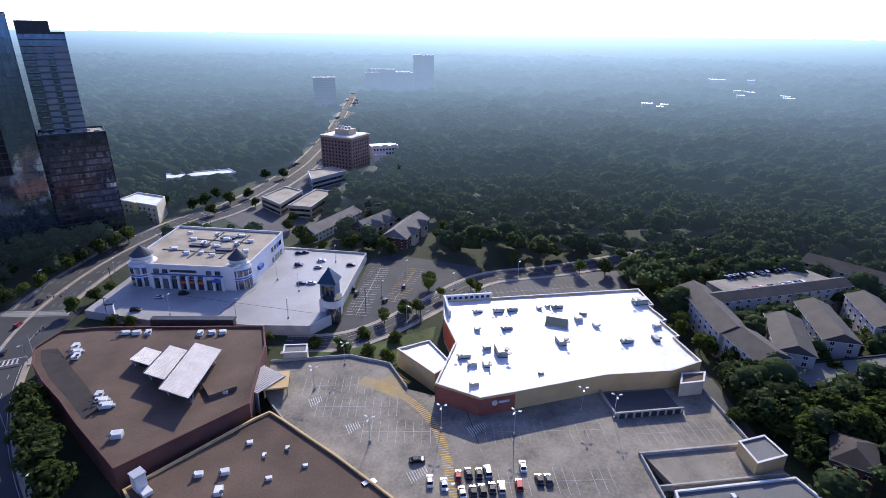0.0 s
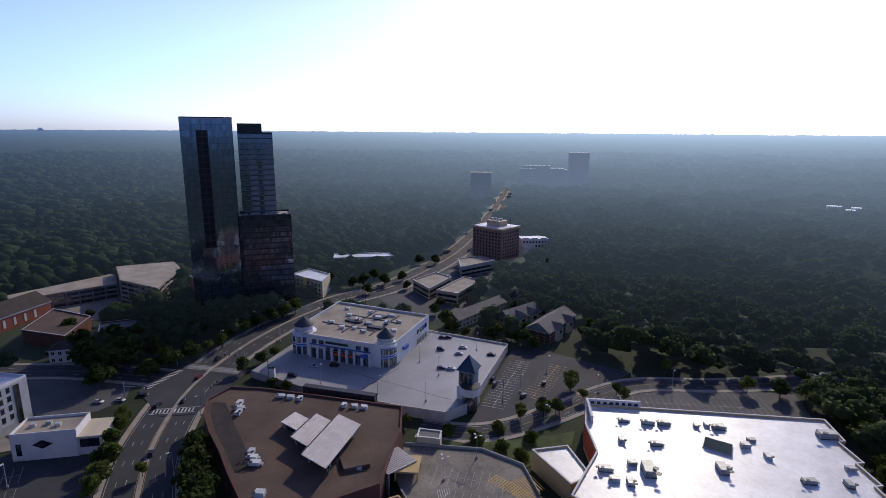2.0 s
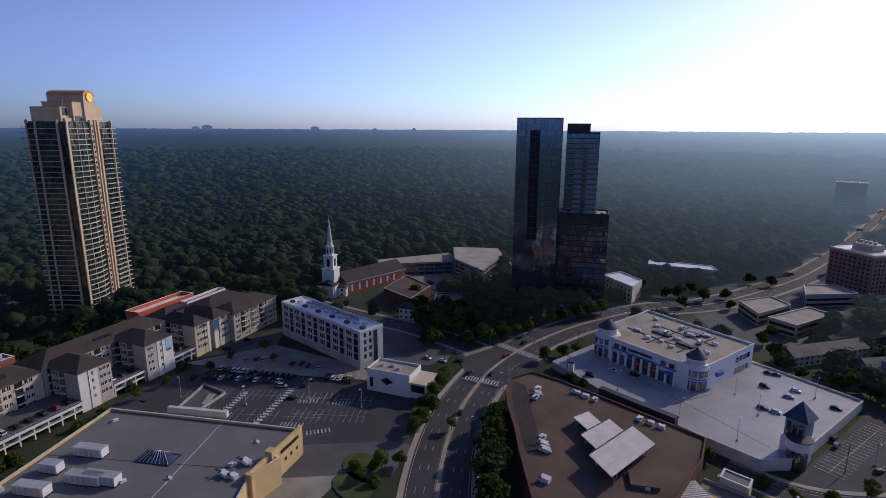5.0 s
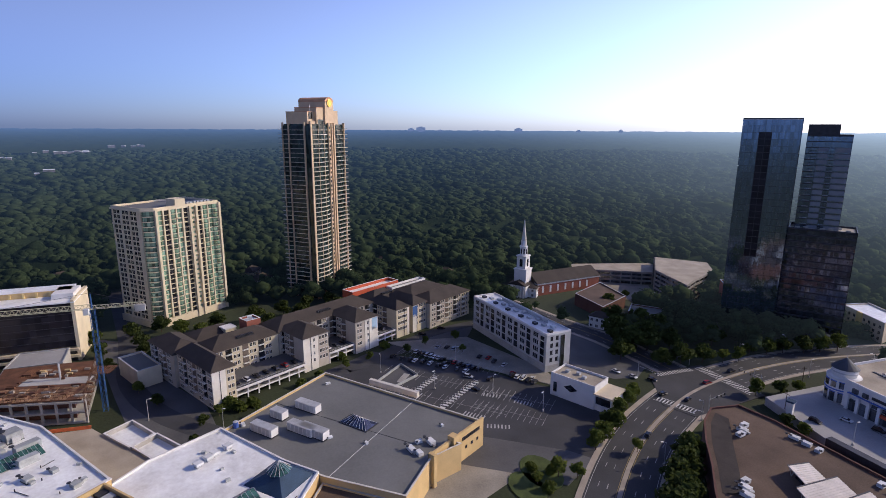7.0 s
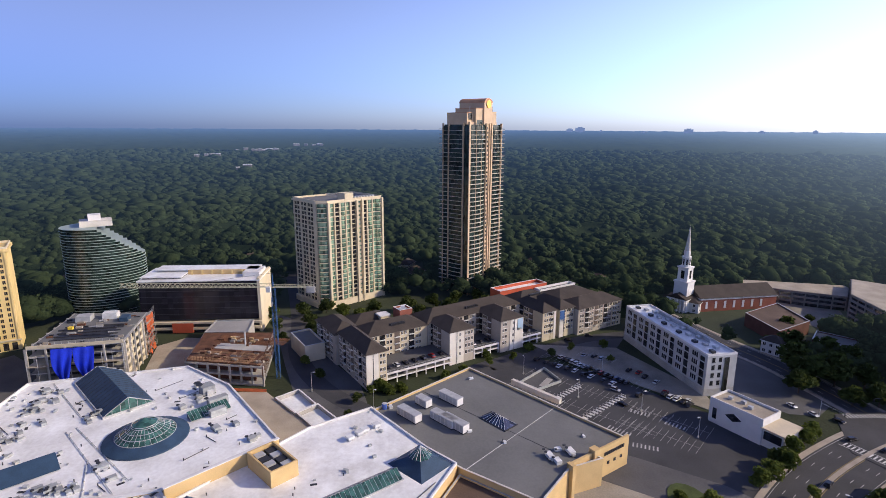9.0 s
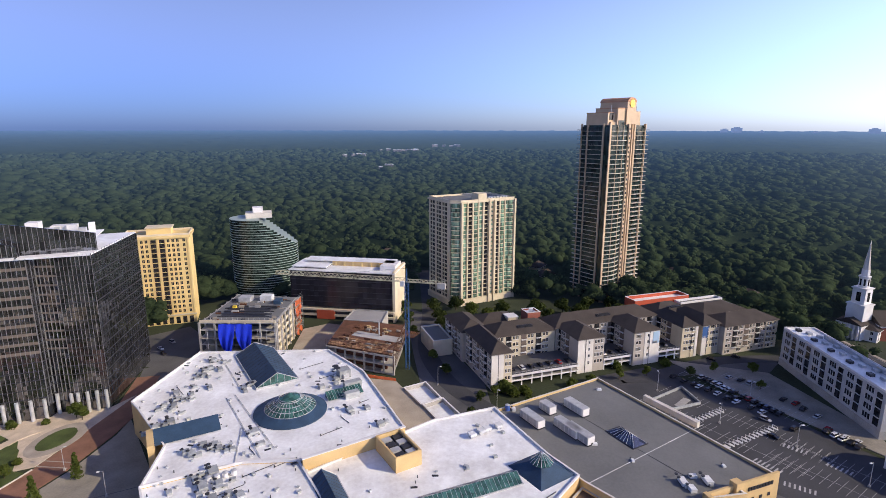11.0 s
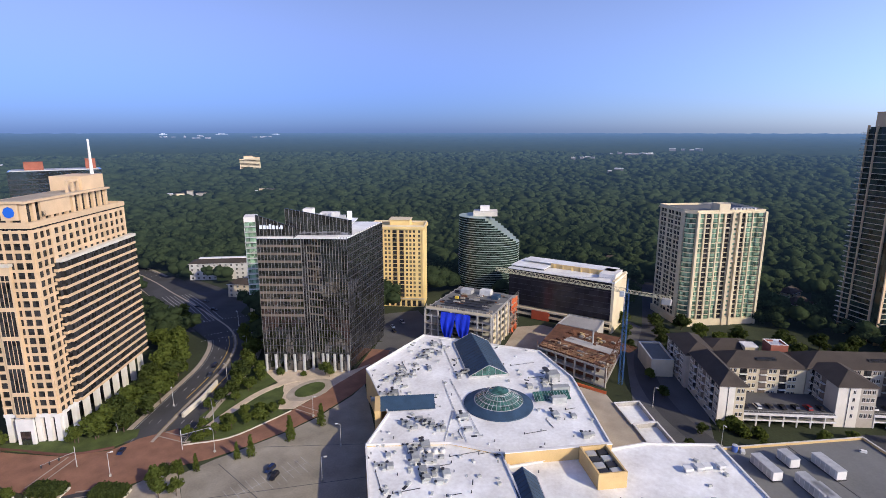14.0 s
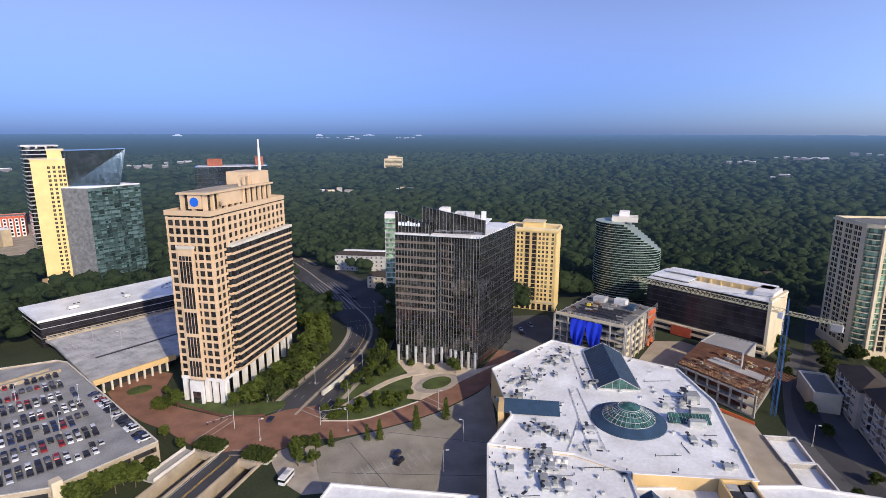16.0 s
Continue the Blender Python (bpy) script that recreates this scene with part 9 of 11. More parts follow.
# ---- the white-roofed hall and decks left of the granite tower ----
def hall_and_decks():
    pts = [(-23.4, -409), (-28.4, -370.5), (-122, -381), (-127, -428)]
    t = thing("hall", Matrix(), "long low hall with dark glass walls and a white roof", "hall")
    keep(pts, 3)
    prism("wall", t, NIGHT_GLASS, inset(pts, 1.2), 0, 15.8)
    for k in range(5):
        prism("wall_band", t, PALE_METAL if k % 2 else DARK_METAL, inset(pts, 0.9), 2.6 + k * 2.9, 2.9 + k * 2.9)
    prism("roof", t, WHITE_ROOF, pts, 15.6, 16.9)
    scatter_units([(-48, -385, 3.6), (-78, -390, 3.6), (-104, -396, 3.4)], 16.9, 51)
    d = thing("parking_deck", Matrix(), "pale parking deck on tan columns", "parking deck", kind="structure")
    dp = [(-30.4, -366.5), (-32.9, -355), (-38.8, -284.5), (-77.2, -291.7), (-112, -330), (-116, -377)]
    keep(dp, 2)
    prism("deck", d, WORN_DECK, dp, 5.0, 6.4)
    # dark solid block stands for the shade under the deck
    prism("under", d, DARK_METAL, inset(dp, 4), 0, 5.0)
    f = facing((-38.8, -284.5), (-77.2, -291.7))
    slab("front_band", d, STUCCO_TAN, 0, span((-38.8, -284.5), (-77.2, -291.7)), -0.5, 0.3, 5.2, 8.0, f)
    for k in range(10):
        slab("column", d, PALE_STONE, k * 3.8, k * 3.8 + 0.9, 0.0, 0.9, 0, 5.4, f)
    b = facing((-31, -364.8), (-110, -374.5))
    slab("back_rail", d, TAN_WALL, 0, 78, -0.3, 0.3, 6.4, 7.4, b)
    for k in range(17):
        slab("rail_post", d, TAN_WALL, k * 4.8, k * 4.8 + 0.8, -0.4, 0.4, 6.4, 9.0, b)
    slab("rail_top", d, TAN_WALL, 0, 78, -0.2, 0.2, 8.6, 9.0, b)
    stalls(d, facing((-42, -308), (-84, -316)), 15, 3, 17, 6.4, PAINT_WHITE)
    stalls(d, facing((-38, -346), (-100, -356)), 22, 1, 10, 6.4, PAINT_WHITE)
    slab("deck_slot", d, DARK_METAL, 0, 44, -0.6, 0.6, 6.4, 6.8, facing((-46, -318), (-88, -326)))
    # the full deck of cars
    cp = [(-4, -330), (-29.9, -322.1), (-33.5, -316), (-45.8, -207.6), (-12.0, -201.6), (14, -214), (18, -318)]
    c = thing("parking_deck", Matrix(), "grey concrete parking deck crowded with parked cars", "parking deck", kind="structure")
    keep(cp, 2)
    prism("deck", c, GREY_DECK, cp, 6.8, 8.0)
    # shaded lower level, imitated by a dark filled block
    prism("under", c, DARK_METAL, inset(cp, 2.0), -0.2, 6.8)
    for p, q in zip(cp, cp[1:] + cp[:1]):
        ff, w = facing(p, q), span(p, q)
        slab("deck_wall", c, TAN_WALL, 0, w, -0.3, 0.2, 7.0, 8.7, ff)
        slab("deck_coping", c, PALE_STONE, 0, w, -0.36, 0.26, 8.7, 8.85, ff)
        slab("lower_band", c, TAN_WALL, 0, w, -0.3, 0.2, 3.4, 4.8, ff)
        for k in range(int(w / 9) + 1):
            slab("post", c, TAN_WALL, k * 9, k * 9 + 0.9, -0.35, 0.3, 0, 7.2, ff)
    slab("corner_pier", c, STUCCO_CREAM, -1.6, 1.6, -1.6, 1.6, 0, 10.4, pose(-13.5, -202.4, 0, 0, 0, 10))
    slab("ramp_wall", c, TAN_WALL, 0, 24, -0.3, 0.3, 8.0, 9.6, facing((-6, -302), (-29, -306)))
    slab("ramp_wall", c, TAN_WALL, 0, 20, -0.3, 0.3, 8.0, 9.2, facing((-6, -308), (-26, -312)))
    # footbridge stairs between deck and brick drive
    s = thing("footbridge", Matrix(), "pale concrete footbridge with railings over the sunken lane", "bridge")
    m = facing((-40, -194), (-58, -204))
    slab("span", s, CONCRETE, 0, 20, 0, 5, 0.6, 1.4, m)
    for y in (0, 4.7):
        slab("railing", s, PALE_STONE, 0, 20, y, y + 0.3, 1.4, 2.5, m)
    for k in range(4):
        slab("pier", s, PALE_STONE, 2 + k * 5, 3.2 + k * 5, 1, 4, 0, 0.6, m)


hall_and_decks()


# ---- the apartments beside the white store ----
def side_apartments():
    grey = surface("grey_shingle", (0.095, 0.082, 0.068), 0.85, 0.25, 6, 0.5, 0.3)
    pale = surface("pale_siding", (0.5, 0.47, 0.44), 0.8, 0.15, 5, 0.3, 0.08)
    rows = [((111, 190), (111.5, 233), 13), ((115.5, 170), (112, 188), 14), ((127, 178), (138, 206), 13), ((150, 186), (158, 218), 13), ((178, 196), (186, 226), 13)]
    for a, b, dep in rows:
        w = span(a, b)
        m = facing((b[0], b[1]), (a[0], a[1]))
        t = hip_block("apartment_block", b, a, dep, 11.5, 3.4, pale, "pale sided apartment wing with a grey shingle roof", 4, max(3, int(w / 4.5)), roofm=grey, gable=True, group="side apartments")
    t2 = hip_block("apartment_block", (190, 266), (214, 238), 13, 11.5, 3.4, pale, "pale sided apartment wing with a grey shingle roof", 4, 7, roofm=grey, gable=True, group="side apartments")
    t3 = hip_block("apartment_block", (120, 216), (196, 236), 9, 11.5, 2.4, pale, "long pale apartment wing before a parking deck", 4, 14, roofm=grey, gable=True, group="side apartments")
    d = pad("parking_deck", [(128, 240), (186, 256), (194, 240), (134, 222)], 11.0, YARD, "pale roof deck with rows of parked cars")
    low = flat_block("clubhouse", [(124, 160), (170, 171), (176, 184), (132, 176)], 6.0, DARK_METAL, GREY_ROOF, "dark low building with a long grey roof", "building", 0.5, cap=DARK_METAL)
    br = hip_block("brick_house", (113, 124), (122, 118), 14, 9, 2.5, DARK_BRICK, "dark brick building half hidden by trees", 2, 3)


side_apartments()


# ---- buildings along the far avenue ----
FAR_TOWNS = [(-1850, -484, 11, 70), (-1612, -570, 5, 45), (-2131, -351, 5, 55), (-1323, -391, 2, 28), (-1860, -3117, 4, 70), (-2057, -3219, 4, 80),
             (-1846, -2843, 5, 60), (-2241, -2830, 6, 70), (-366, -1515, 8, 65), (-470, -1560, 4, 40), (-104, -1549, 5, 50), (339, 898, 3, 16), (575, 1053, 6, 60), (619, 1245, 4, 50)]


def avenue_buildings():
    keep([(-205, 335), (-98, 308), (-84, 352), (-78, 412), (-88, 474), (-120, 505), (-150, 520), (-166, 452), (-180, 400)], 0)
    pad("car_park", [(-168, 372), (-104, 312), (-88, 350), (-80, 408), (-92, 470), (-118, 500), (-128, 500), (-124, 440), (-134, 420), (-150, 392)], 0.06, OLD_ASPHALT, "worn asphalt forecourts of the avenue offices", grow=0)
    y = flat_block("apartment_block", [(-224, 358), (-220, 377), (-196, 367), (-191, 345)], 12, STUCCO_CREAM, WHITE_ROOF, "cream apartment block with a white roof", "apartment building", 0.8)
    f, w = facing((-224, 358), (-191, 345)), span((-224, 358), (-191, 345))
    windows(y, f, [2 + k * 4.2 for k in range(8)], [1.4, 4.9, 8.4], 1.5, 1.8, STUCCO_CREAM, WINDOW)
    slab("stair_bay", y, YELLOW_STUCCO, 14, 18, -1.0, 0.2, 0, 13, f)
    x = flat_block("hall", [(-219, 417), (-195, 428), (-172, 440), (-182, 452), (-226, 432)], 12, PALE_STONE, WHITE_ROOF, "long building with a bright white roof in trees", "building", 0.6)
    for pts, h, lab in (([(-134, 384), (-124, 412), (-108, 401), (-115, 365)], 8, "low tan-roofed office by the avenue"), ([(-109, 363), (-99, 405), (-84, 400), (-92, 360)], 8, "tan-roofed two-storey office by the avenue"), ([(-118, 460), (-101, 476), (-85, 463), (-108, 431)], 9, "blue-grey two-storey office by the avenue")):
        b = flat_block("office_building", pts, h, TAN_SIDING if "blue" not in lab else PALE_DECK, TAN_ROOF, lab, "office building", 0.7)
        for p, q in zip(pts, pts[1:] + pts[:1]):
            ff, ww = facing(p, q), span(p, q)
            for z in (1.2, 4.8):
                slab("window_band", b, WINDOW, 1, ww - 1, -0.1, 0.2, z, z + 1.7, ff)
    roof = surface("weathered_shingle", (0.21, 0.19, 0.165), 0.85, 0.25, 6, 0.5, 0.3)
    h1 = hip_block("apartment_block", (-79.1, 312.8), (-57.2, 358.9), 12, 6.0, 3.6, PALE_STONE, "long pale two-storey block with a grey roof", 2, 14, gable=True, roofm=roof)
    h2 = hip_block("townhouse_row", (-47.6, 318.8), (-31.0, 344.5), 14, 7.0, 4.6, TAN_SIDING, "tan townhouse row with a brown-grey shingle roof", 2, 8, "townhouse", gable=True, roofm=roof)
    h3 = hip_block("townhouse_row", (-22.5, 303.0), (-9.7, 340.5), 15, 7.5, 5.0, DARK_BRICK, "dark brick townhouse row with a grey shingle roof", 2, 10, "townhouse", gable=True, roofm=roof)
    for t_, ends in ((h2, (6, 17)), (h3, (8, 24))):
        for x_ in ends:
            bm = bmesh.new()
            vs = [bm.verts.new(p) for p in ((x_, -2.5, 7.0), (x_ + 8, -2.5, 7.0), (x_ + 4, -2.5, 10.6), (x_, 5, 7.0), (x_ + 8, 5, 7.0), (x_ + 4, 6.5, 10.6))]
            for q in ((0, 1, 2), (0, 2, 5, 3), (1, 4, 5, 2), (3, 5, 4)):
                bm.faces.new([vs[i] for i in q])
            part("cross_gable", bm, roof, t_)
            slab("bay_wall", t_, STUCCO_CREAM, x_ + 0.5, x_ + 7.5, -2.2, 0.2, 0, 7.0)
            slab("bay_window", t_, WINDOW, x_ + 2.5, x_ + 5.5, -2.3, -2.1, 4.2, 6.2)
    keep([(-47, 312), (-38, 308), (-22, 338), (-31, 346)], 1)
    keep([(-22, 296), (-12, 296), (2, 336), (-9, 342)], 1)
    keep([(-80, 308), (-72, 304), (-50, 352), (-57, 360)], 1)
    for a, b in (((20, 322), (34, 320)), ((-60, 372), (-48, 370))):
        hip_block("house", a, b, 10, 5.5, 3.6, STUCCO_CREAM, "small house with a brown gable roof among trees", 2, 3, "house", group="houses in the woods")
    # brick hotel with a white crown
    a, b = (-117.2, 515.5), (-85.6, 500.1)
    m, w = facing(a, b), span(a, b)
    t = thing("hotel", m, "square brown brick hotel with a pale roof edge", "hotel")
    keep([a, b, (-72.9, 526.2), (-104.5, 541.6)], 3)
    keep([(-126, 518), (-128, 470), (-80, 440), (-58, 470), (-60, 515), (-40, 535), (-64, 556)], 0)
    slab("wall", t, HOTEL_BRICK, 0, w, 0, 29, 0, 29.5)
    for k in range(8):
        for q in range(9):
            slab("window", t, WINDOW, 1.6 + q * 3.7, 3.2 + q * 3.7, -0.06, 0.2, 2.2 + k * 3.3, 3.8 + k * 3.3)
        s = Matrix.Translation((w, 0, 0)) @ pose(0, 0, 0, 0, 0, 90)
        for q in range(7):
            slab("window", t, WINDOW, 2.0 + q * 3.8, 3.6 + q * 3.8, -0.06, 0.2, 2.2 + k * 3.3, 3.8 + k * 3.3, s)
    for k in range(10):
        slab("pier", t, HOTEL_BRICK, k * (w - 0.8) / 9, k * (w - 0.8) / 9 + 0.8, -0.25, 0.2, 0, 29.4)
    slab("cornice", t, TAN_STONE, -0.7, w + 0.7, -0.7, 29.7, 29.5, 31.0)
    slab("roof", t, WHITE_ROOF, 0.6, w - 0.6, 0.6, 28.4, 31.0, 31.2)
    slab("roof_house", t, TAN_STONE, 10, 26, 9, 21, 31.2, 36.2)
    for k in range(4):
        rod("roof_tank", t, PALE_METAL, (12 + k * 3.6, 15, 36.2), (12 + k * 3.6, 15, 38.2), 1.3, None, 10)
    rod("mast", t, DARK_METAL, (30, 20, 31.2), (30, 20, 38.5), 0.3, None, 5)
    wb = thing("white_building", facing((-72.8, 546.6), (-47.3, 556.6)), "small white building with rows of dark windows", "building")
    slab("wall", wb, STUCCO_WHITE, 0, 27.4, 0, 16, 0, 13.4)
    slab("porch", wb, STUCCO_WHITE, 1, 13, -6, 0, 0, 6.2)
    slab("porch_roof", wb, WHITE_ROOF, 0.7, 13.3, -6.3, 0, 6.2, 6.6)
    for z in (1.5, 5.4, 9.4):
        for k in range(8):
            if k > 3 or z > 6:
                slab("window", wb, WINDOW, 1.5 + k * 3.2, 3.1 + k * 3.2, -0.1, 0.2, z, z + 2.0)
    for k in range(3):
        slab("parapet", wb, STUCCO_WHITE, 0.4 + k * 9.6, 7 + k * 9.6, -0.25, 0.6, 13.4, 14.8)
    slab("roof", wb, WHITE_ROOF, -0.3, 27.7, 0.6, 16.3, 13.4, 13.8)
    keep([(-72, 528), (-42, 538), (-46, 575), (-80, 564)], 1)
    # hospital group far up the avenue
    # walls and windows get their haze as added emission
    hazed_concrete = hazy("hazed_concrete", 280, surface("hazed_concrete", (0.16, 0.145, 0.135), 0.85, 0.2, 20, 2, 0))
    hazed_window = hazy("hazed_window", 280, surface("hazed_window", (0.1, 0.105, 0.115), 0.5, 0.2, 20, 2, 0))
    hs = thing("hospital", facing((-161, 1139), (-20, 1150)), "grey hospital slabs with a taller tower, hazy in the distance", "hospital")
    keep([(-165, 1135), (-15, 1147), (-20, 1190), (-170, 1180)], 4)
    slab("wing", hs, hazed_concrete, 0, 98, 6, 40, 0, 44)
    slab("tower", hs, hazed_concrete, 97, 138, 0, 36, 0, 79)
    slab("podium", hs, hazed_concrete, 20, 128, -18, 6, 0, 16)
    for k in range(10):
        slab("window_band", hs, hazed_window, 2, 96, 5.8, 6.2, 4 + k * 4, 5.8 + k * 4)
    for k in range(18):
        slab("window_band", hs, hazed_window, 99, 136, -0.2, 0.2, 4 + k * 4.1, 5.8 + k * 4.1)
    slab("roof", hs, hazed_concrete, 30, 90, 8, 38, 44, 46)
    slab("roof_house", hs, hazed_concrete, 5, 60, 12, 34, 46, 51)
    tw = thing("apartment_tower", facing((-205, 876), (-171, 884)), "apartment tower, pale with painted haze, standing in distant woods", "apartment building")
    slab("wall", tw, hazed_concrete, 0, 34, 0, 24, 0, 53)
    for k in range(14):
        slab("window_band", tw, hazed_window, 1.5, 32.5, -0.15, 0.2, 2.5 + k * 3.6, 4.3 + k * 3.6)
    slab("roof", tw, hazed_concrete, -0.5, 34.5, -0.5, 24.5, 53, 54.5)
    keep([(-207, 872), (-169, 880), (-174, 910), (-212, 904)], 4)
    # small pale roofs showing through the far woods
    rr = random.Random(9)
    far = [(-560, -920, 70, 18, 4, "pale block"), (-680, -860, 40, 16, 3, "pale block"), (-420, -1000, 80, 18, 4, "white-roofed block"), (-150, -800, 80, 18, 4, "white-roofed block"), (-90, -720, 50, 26, 2, "pale banded block"), (-30, -760, 44, 26, 2, "white apartment block")]
    for cx, cy, spread, h_, n, lab in far:
        turn = math.degrees(math.atan2(cy, cx)) + 90
        keep([(cx - spread / 2, cy - spread / 2), (cx + spread / 2, cy - spread / 2), (cx + spread / 2, cy + spread / 2), (cx - spread / 2, cy + spread / 2)], 0)
        base = pose(cx, cy, rise(math.hypot(cx, cy)), 0, 0, turn)
        for i in range(n):
            w_, d_ = rr.uniform(9, 20), rr.uniform(8, 14)
            hh = h_ * rr.uniform(0.65, 1.0)
            u = thing("far_building", base @ pose((i + 0.5) / n * spread - spread / 2, rr.uniform(-10, 10), 0, 0, 0, rr.uniform(-25, 25)), lab + " among distant trees", "building", "distant buildings")
            slab("wall", u, rr.choice((IVORY, TAN_SIDING, STUCCO_WHITE, CONCRETE)), -w_ / 2, w_ / 2, -d_ / 2, d_ / 2, 0, hh)
            slab("roof", u, rr.choice((WHITE_ROOF, GREY_ROOF, TAN_ROOF)), -w_ / 2 - 0.4, w_ / 2 + 0.4, -d_ / 2 - 0.4, d_ / 2 + 0.4, hh, hh + 0.5)
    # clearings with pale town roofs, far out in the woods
    # pale roofs, with haze emission painted over them
    pale_roof = hazy("hazed_pale_roof", 280, surface("hazed_pale_roof", (0.7, 0.7, 0.68), 0.7, 0.2, 30, 3, 0))
    for cx, cy, n, spread in FAR_TOWNS:
        turn = math.atan2(cy, cx) + math.pi / 2
        for i in range(n):
            x_, y_ = rr.uniform(-spread, spread), rr.uniform(-26, 26)
            p_ = Vector((cx, cy)) + Vector((math.cos(turn), math.sin(turn))) * x_ + Vector((-math.sin(turn), math.cos(turn))) * y_
            w_, hh = rr.uniform(8, 22), rr.uniform(17, 21)
            at = pose(p_.x, p_.y, rise(p_.length), 0, 0, math.degrees(turn) + rr.uniform(-8, 8))
            bm = bmesh.new()
            add_box(bm, -w_ / 2, w_ / 2, -7, 7, 0, hh)
            add_box(bm, -w_ / 2 - 0.4, w_ / 2 + 0.4, -7.4, 7.4, hh, hh + 0.6)
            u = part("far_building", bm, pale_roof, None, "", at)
            u.data.materials.append(hazed_concrete)
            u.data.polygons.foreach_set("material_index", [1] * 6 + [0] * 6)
            tagged(u, "low pale-roofed building in a far clearing of the woods", "building", "distant buildings")
    tt = thing("apartment_tower", pose(-881, -1152, rise(1450), 0, 0, math.degrees(math.atan2(-1152, -881)) + 90), "tan apartment tower standing in distant woods", "apartment building")
    for x0, x1, top in ((-24, -8, 40), (-8, 14, 43), (14, 24, 36)):
        slab("wall", tt, IVORY, x0, x1, -9, 9, 0, top)
        slab("roof", tt, TAN_STONE, x0 - 0.3, x1 + 0.3, -9.3, 9.3, top, top + 1.2)
    for k in range(11):
        slab("window_band", tt, WINDOW, -23, 23, 8.9, 9.15, 3 + k * 3.3, 4.6 + k * 3.3)
    keep([(-24, -632), (-72, -632), (-96, -905), (-15, -905)], 0)
    pad("clearing", [(-16, -690), (-76, -680), (-84, -800), (-92, -905), (-16, -905)], 0.2, TAN_ROOF, "bare sandy building plot among the woods")
    red = flat_block("apartment_block", [(-32, -812), (-66, -806), (-70, -830), (-36, -836)], 24, RED_PANEL, GREY_ROOF, "red and white apartment block beside a sandy plot", "apartment building", 0.8, cap=STUCCO_WHITE)
    ff = facing((-32, -812), (-66, -806))
    for k in range(5):
        slab("white_bay", red, STUCCO_WHITE, 8 + k * 5.6, 11.8 + k * 5.6, -0.6, 0.2, 0, 22, ff)
        for z in range(5):
            slab("window", red, WINDOW, 8.8 + k * 5.6, 11 + k * 5.6, -0.75, 0.1, 2 + z * 4.2, 4.6 + z * 4.2, ff)
    # the tower's shade on these walls is put into their grey colour
    lowa = hip_block("apartment_block", (-250.9, -416.8), (-303, -355), 17, 14, 3.0, SHADE_GREY_STUCCO, "long pale four-storey apartments, walls greyed for shade, beside the boulevard", 4, 18)
    slab("ridge_deck", lowa, WHITE_ROOF, 6, span((-250.9, -416.8), (-303, -355)) - 6, 7.0, 11.5, 16.4, 17.2)
    hip_block("apartment_block", (-239.5, -350), (-251, -326), 12, 10, 3.5, STUCCO_CREAM, "small cream apartments beside the boulevard", 3, 5)
    keep([(-238, -404), (-262, -374), (-280, -352), (-246, -318), (-226, -300), (-232, -350)], 0)
    for a, b in (((-455, -30), (-440, -38)), ((-470, 10), (-456, 4)), ((-440, 18), (-428, 6)), ((-470, 110), (-462, 124)), ((-430, -250), (-420, -262)), ((-450, -225), (-440, -236)), ((-500, -20), (-488, -28)), ((-415, 150), (-408, 162)), ((-495, -130), (-485, -142))):
        hip_block("house", b, a, 10, 6, 4.0, STUCCO_CREAM, "house with a brown roof among the trees", 2, 3, "house", group="houses in the woods")


avenue_buildings()


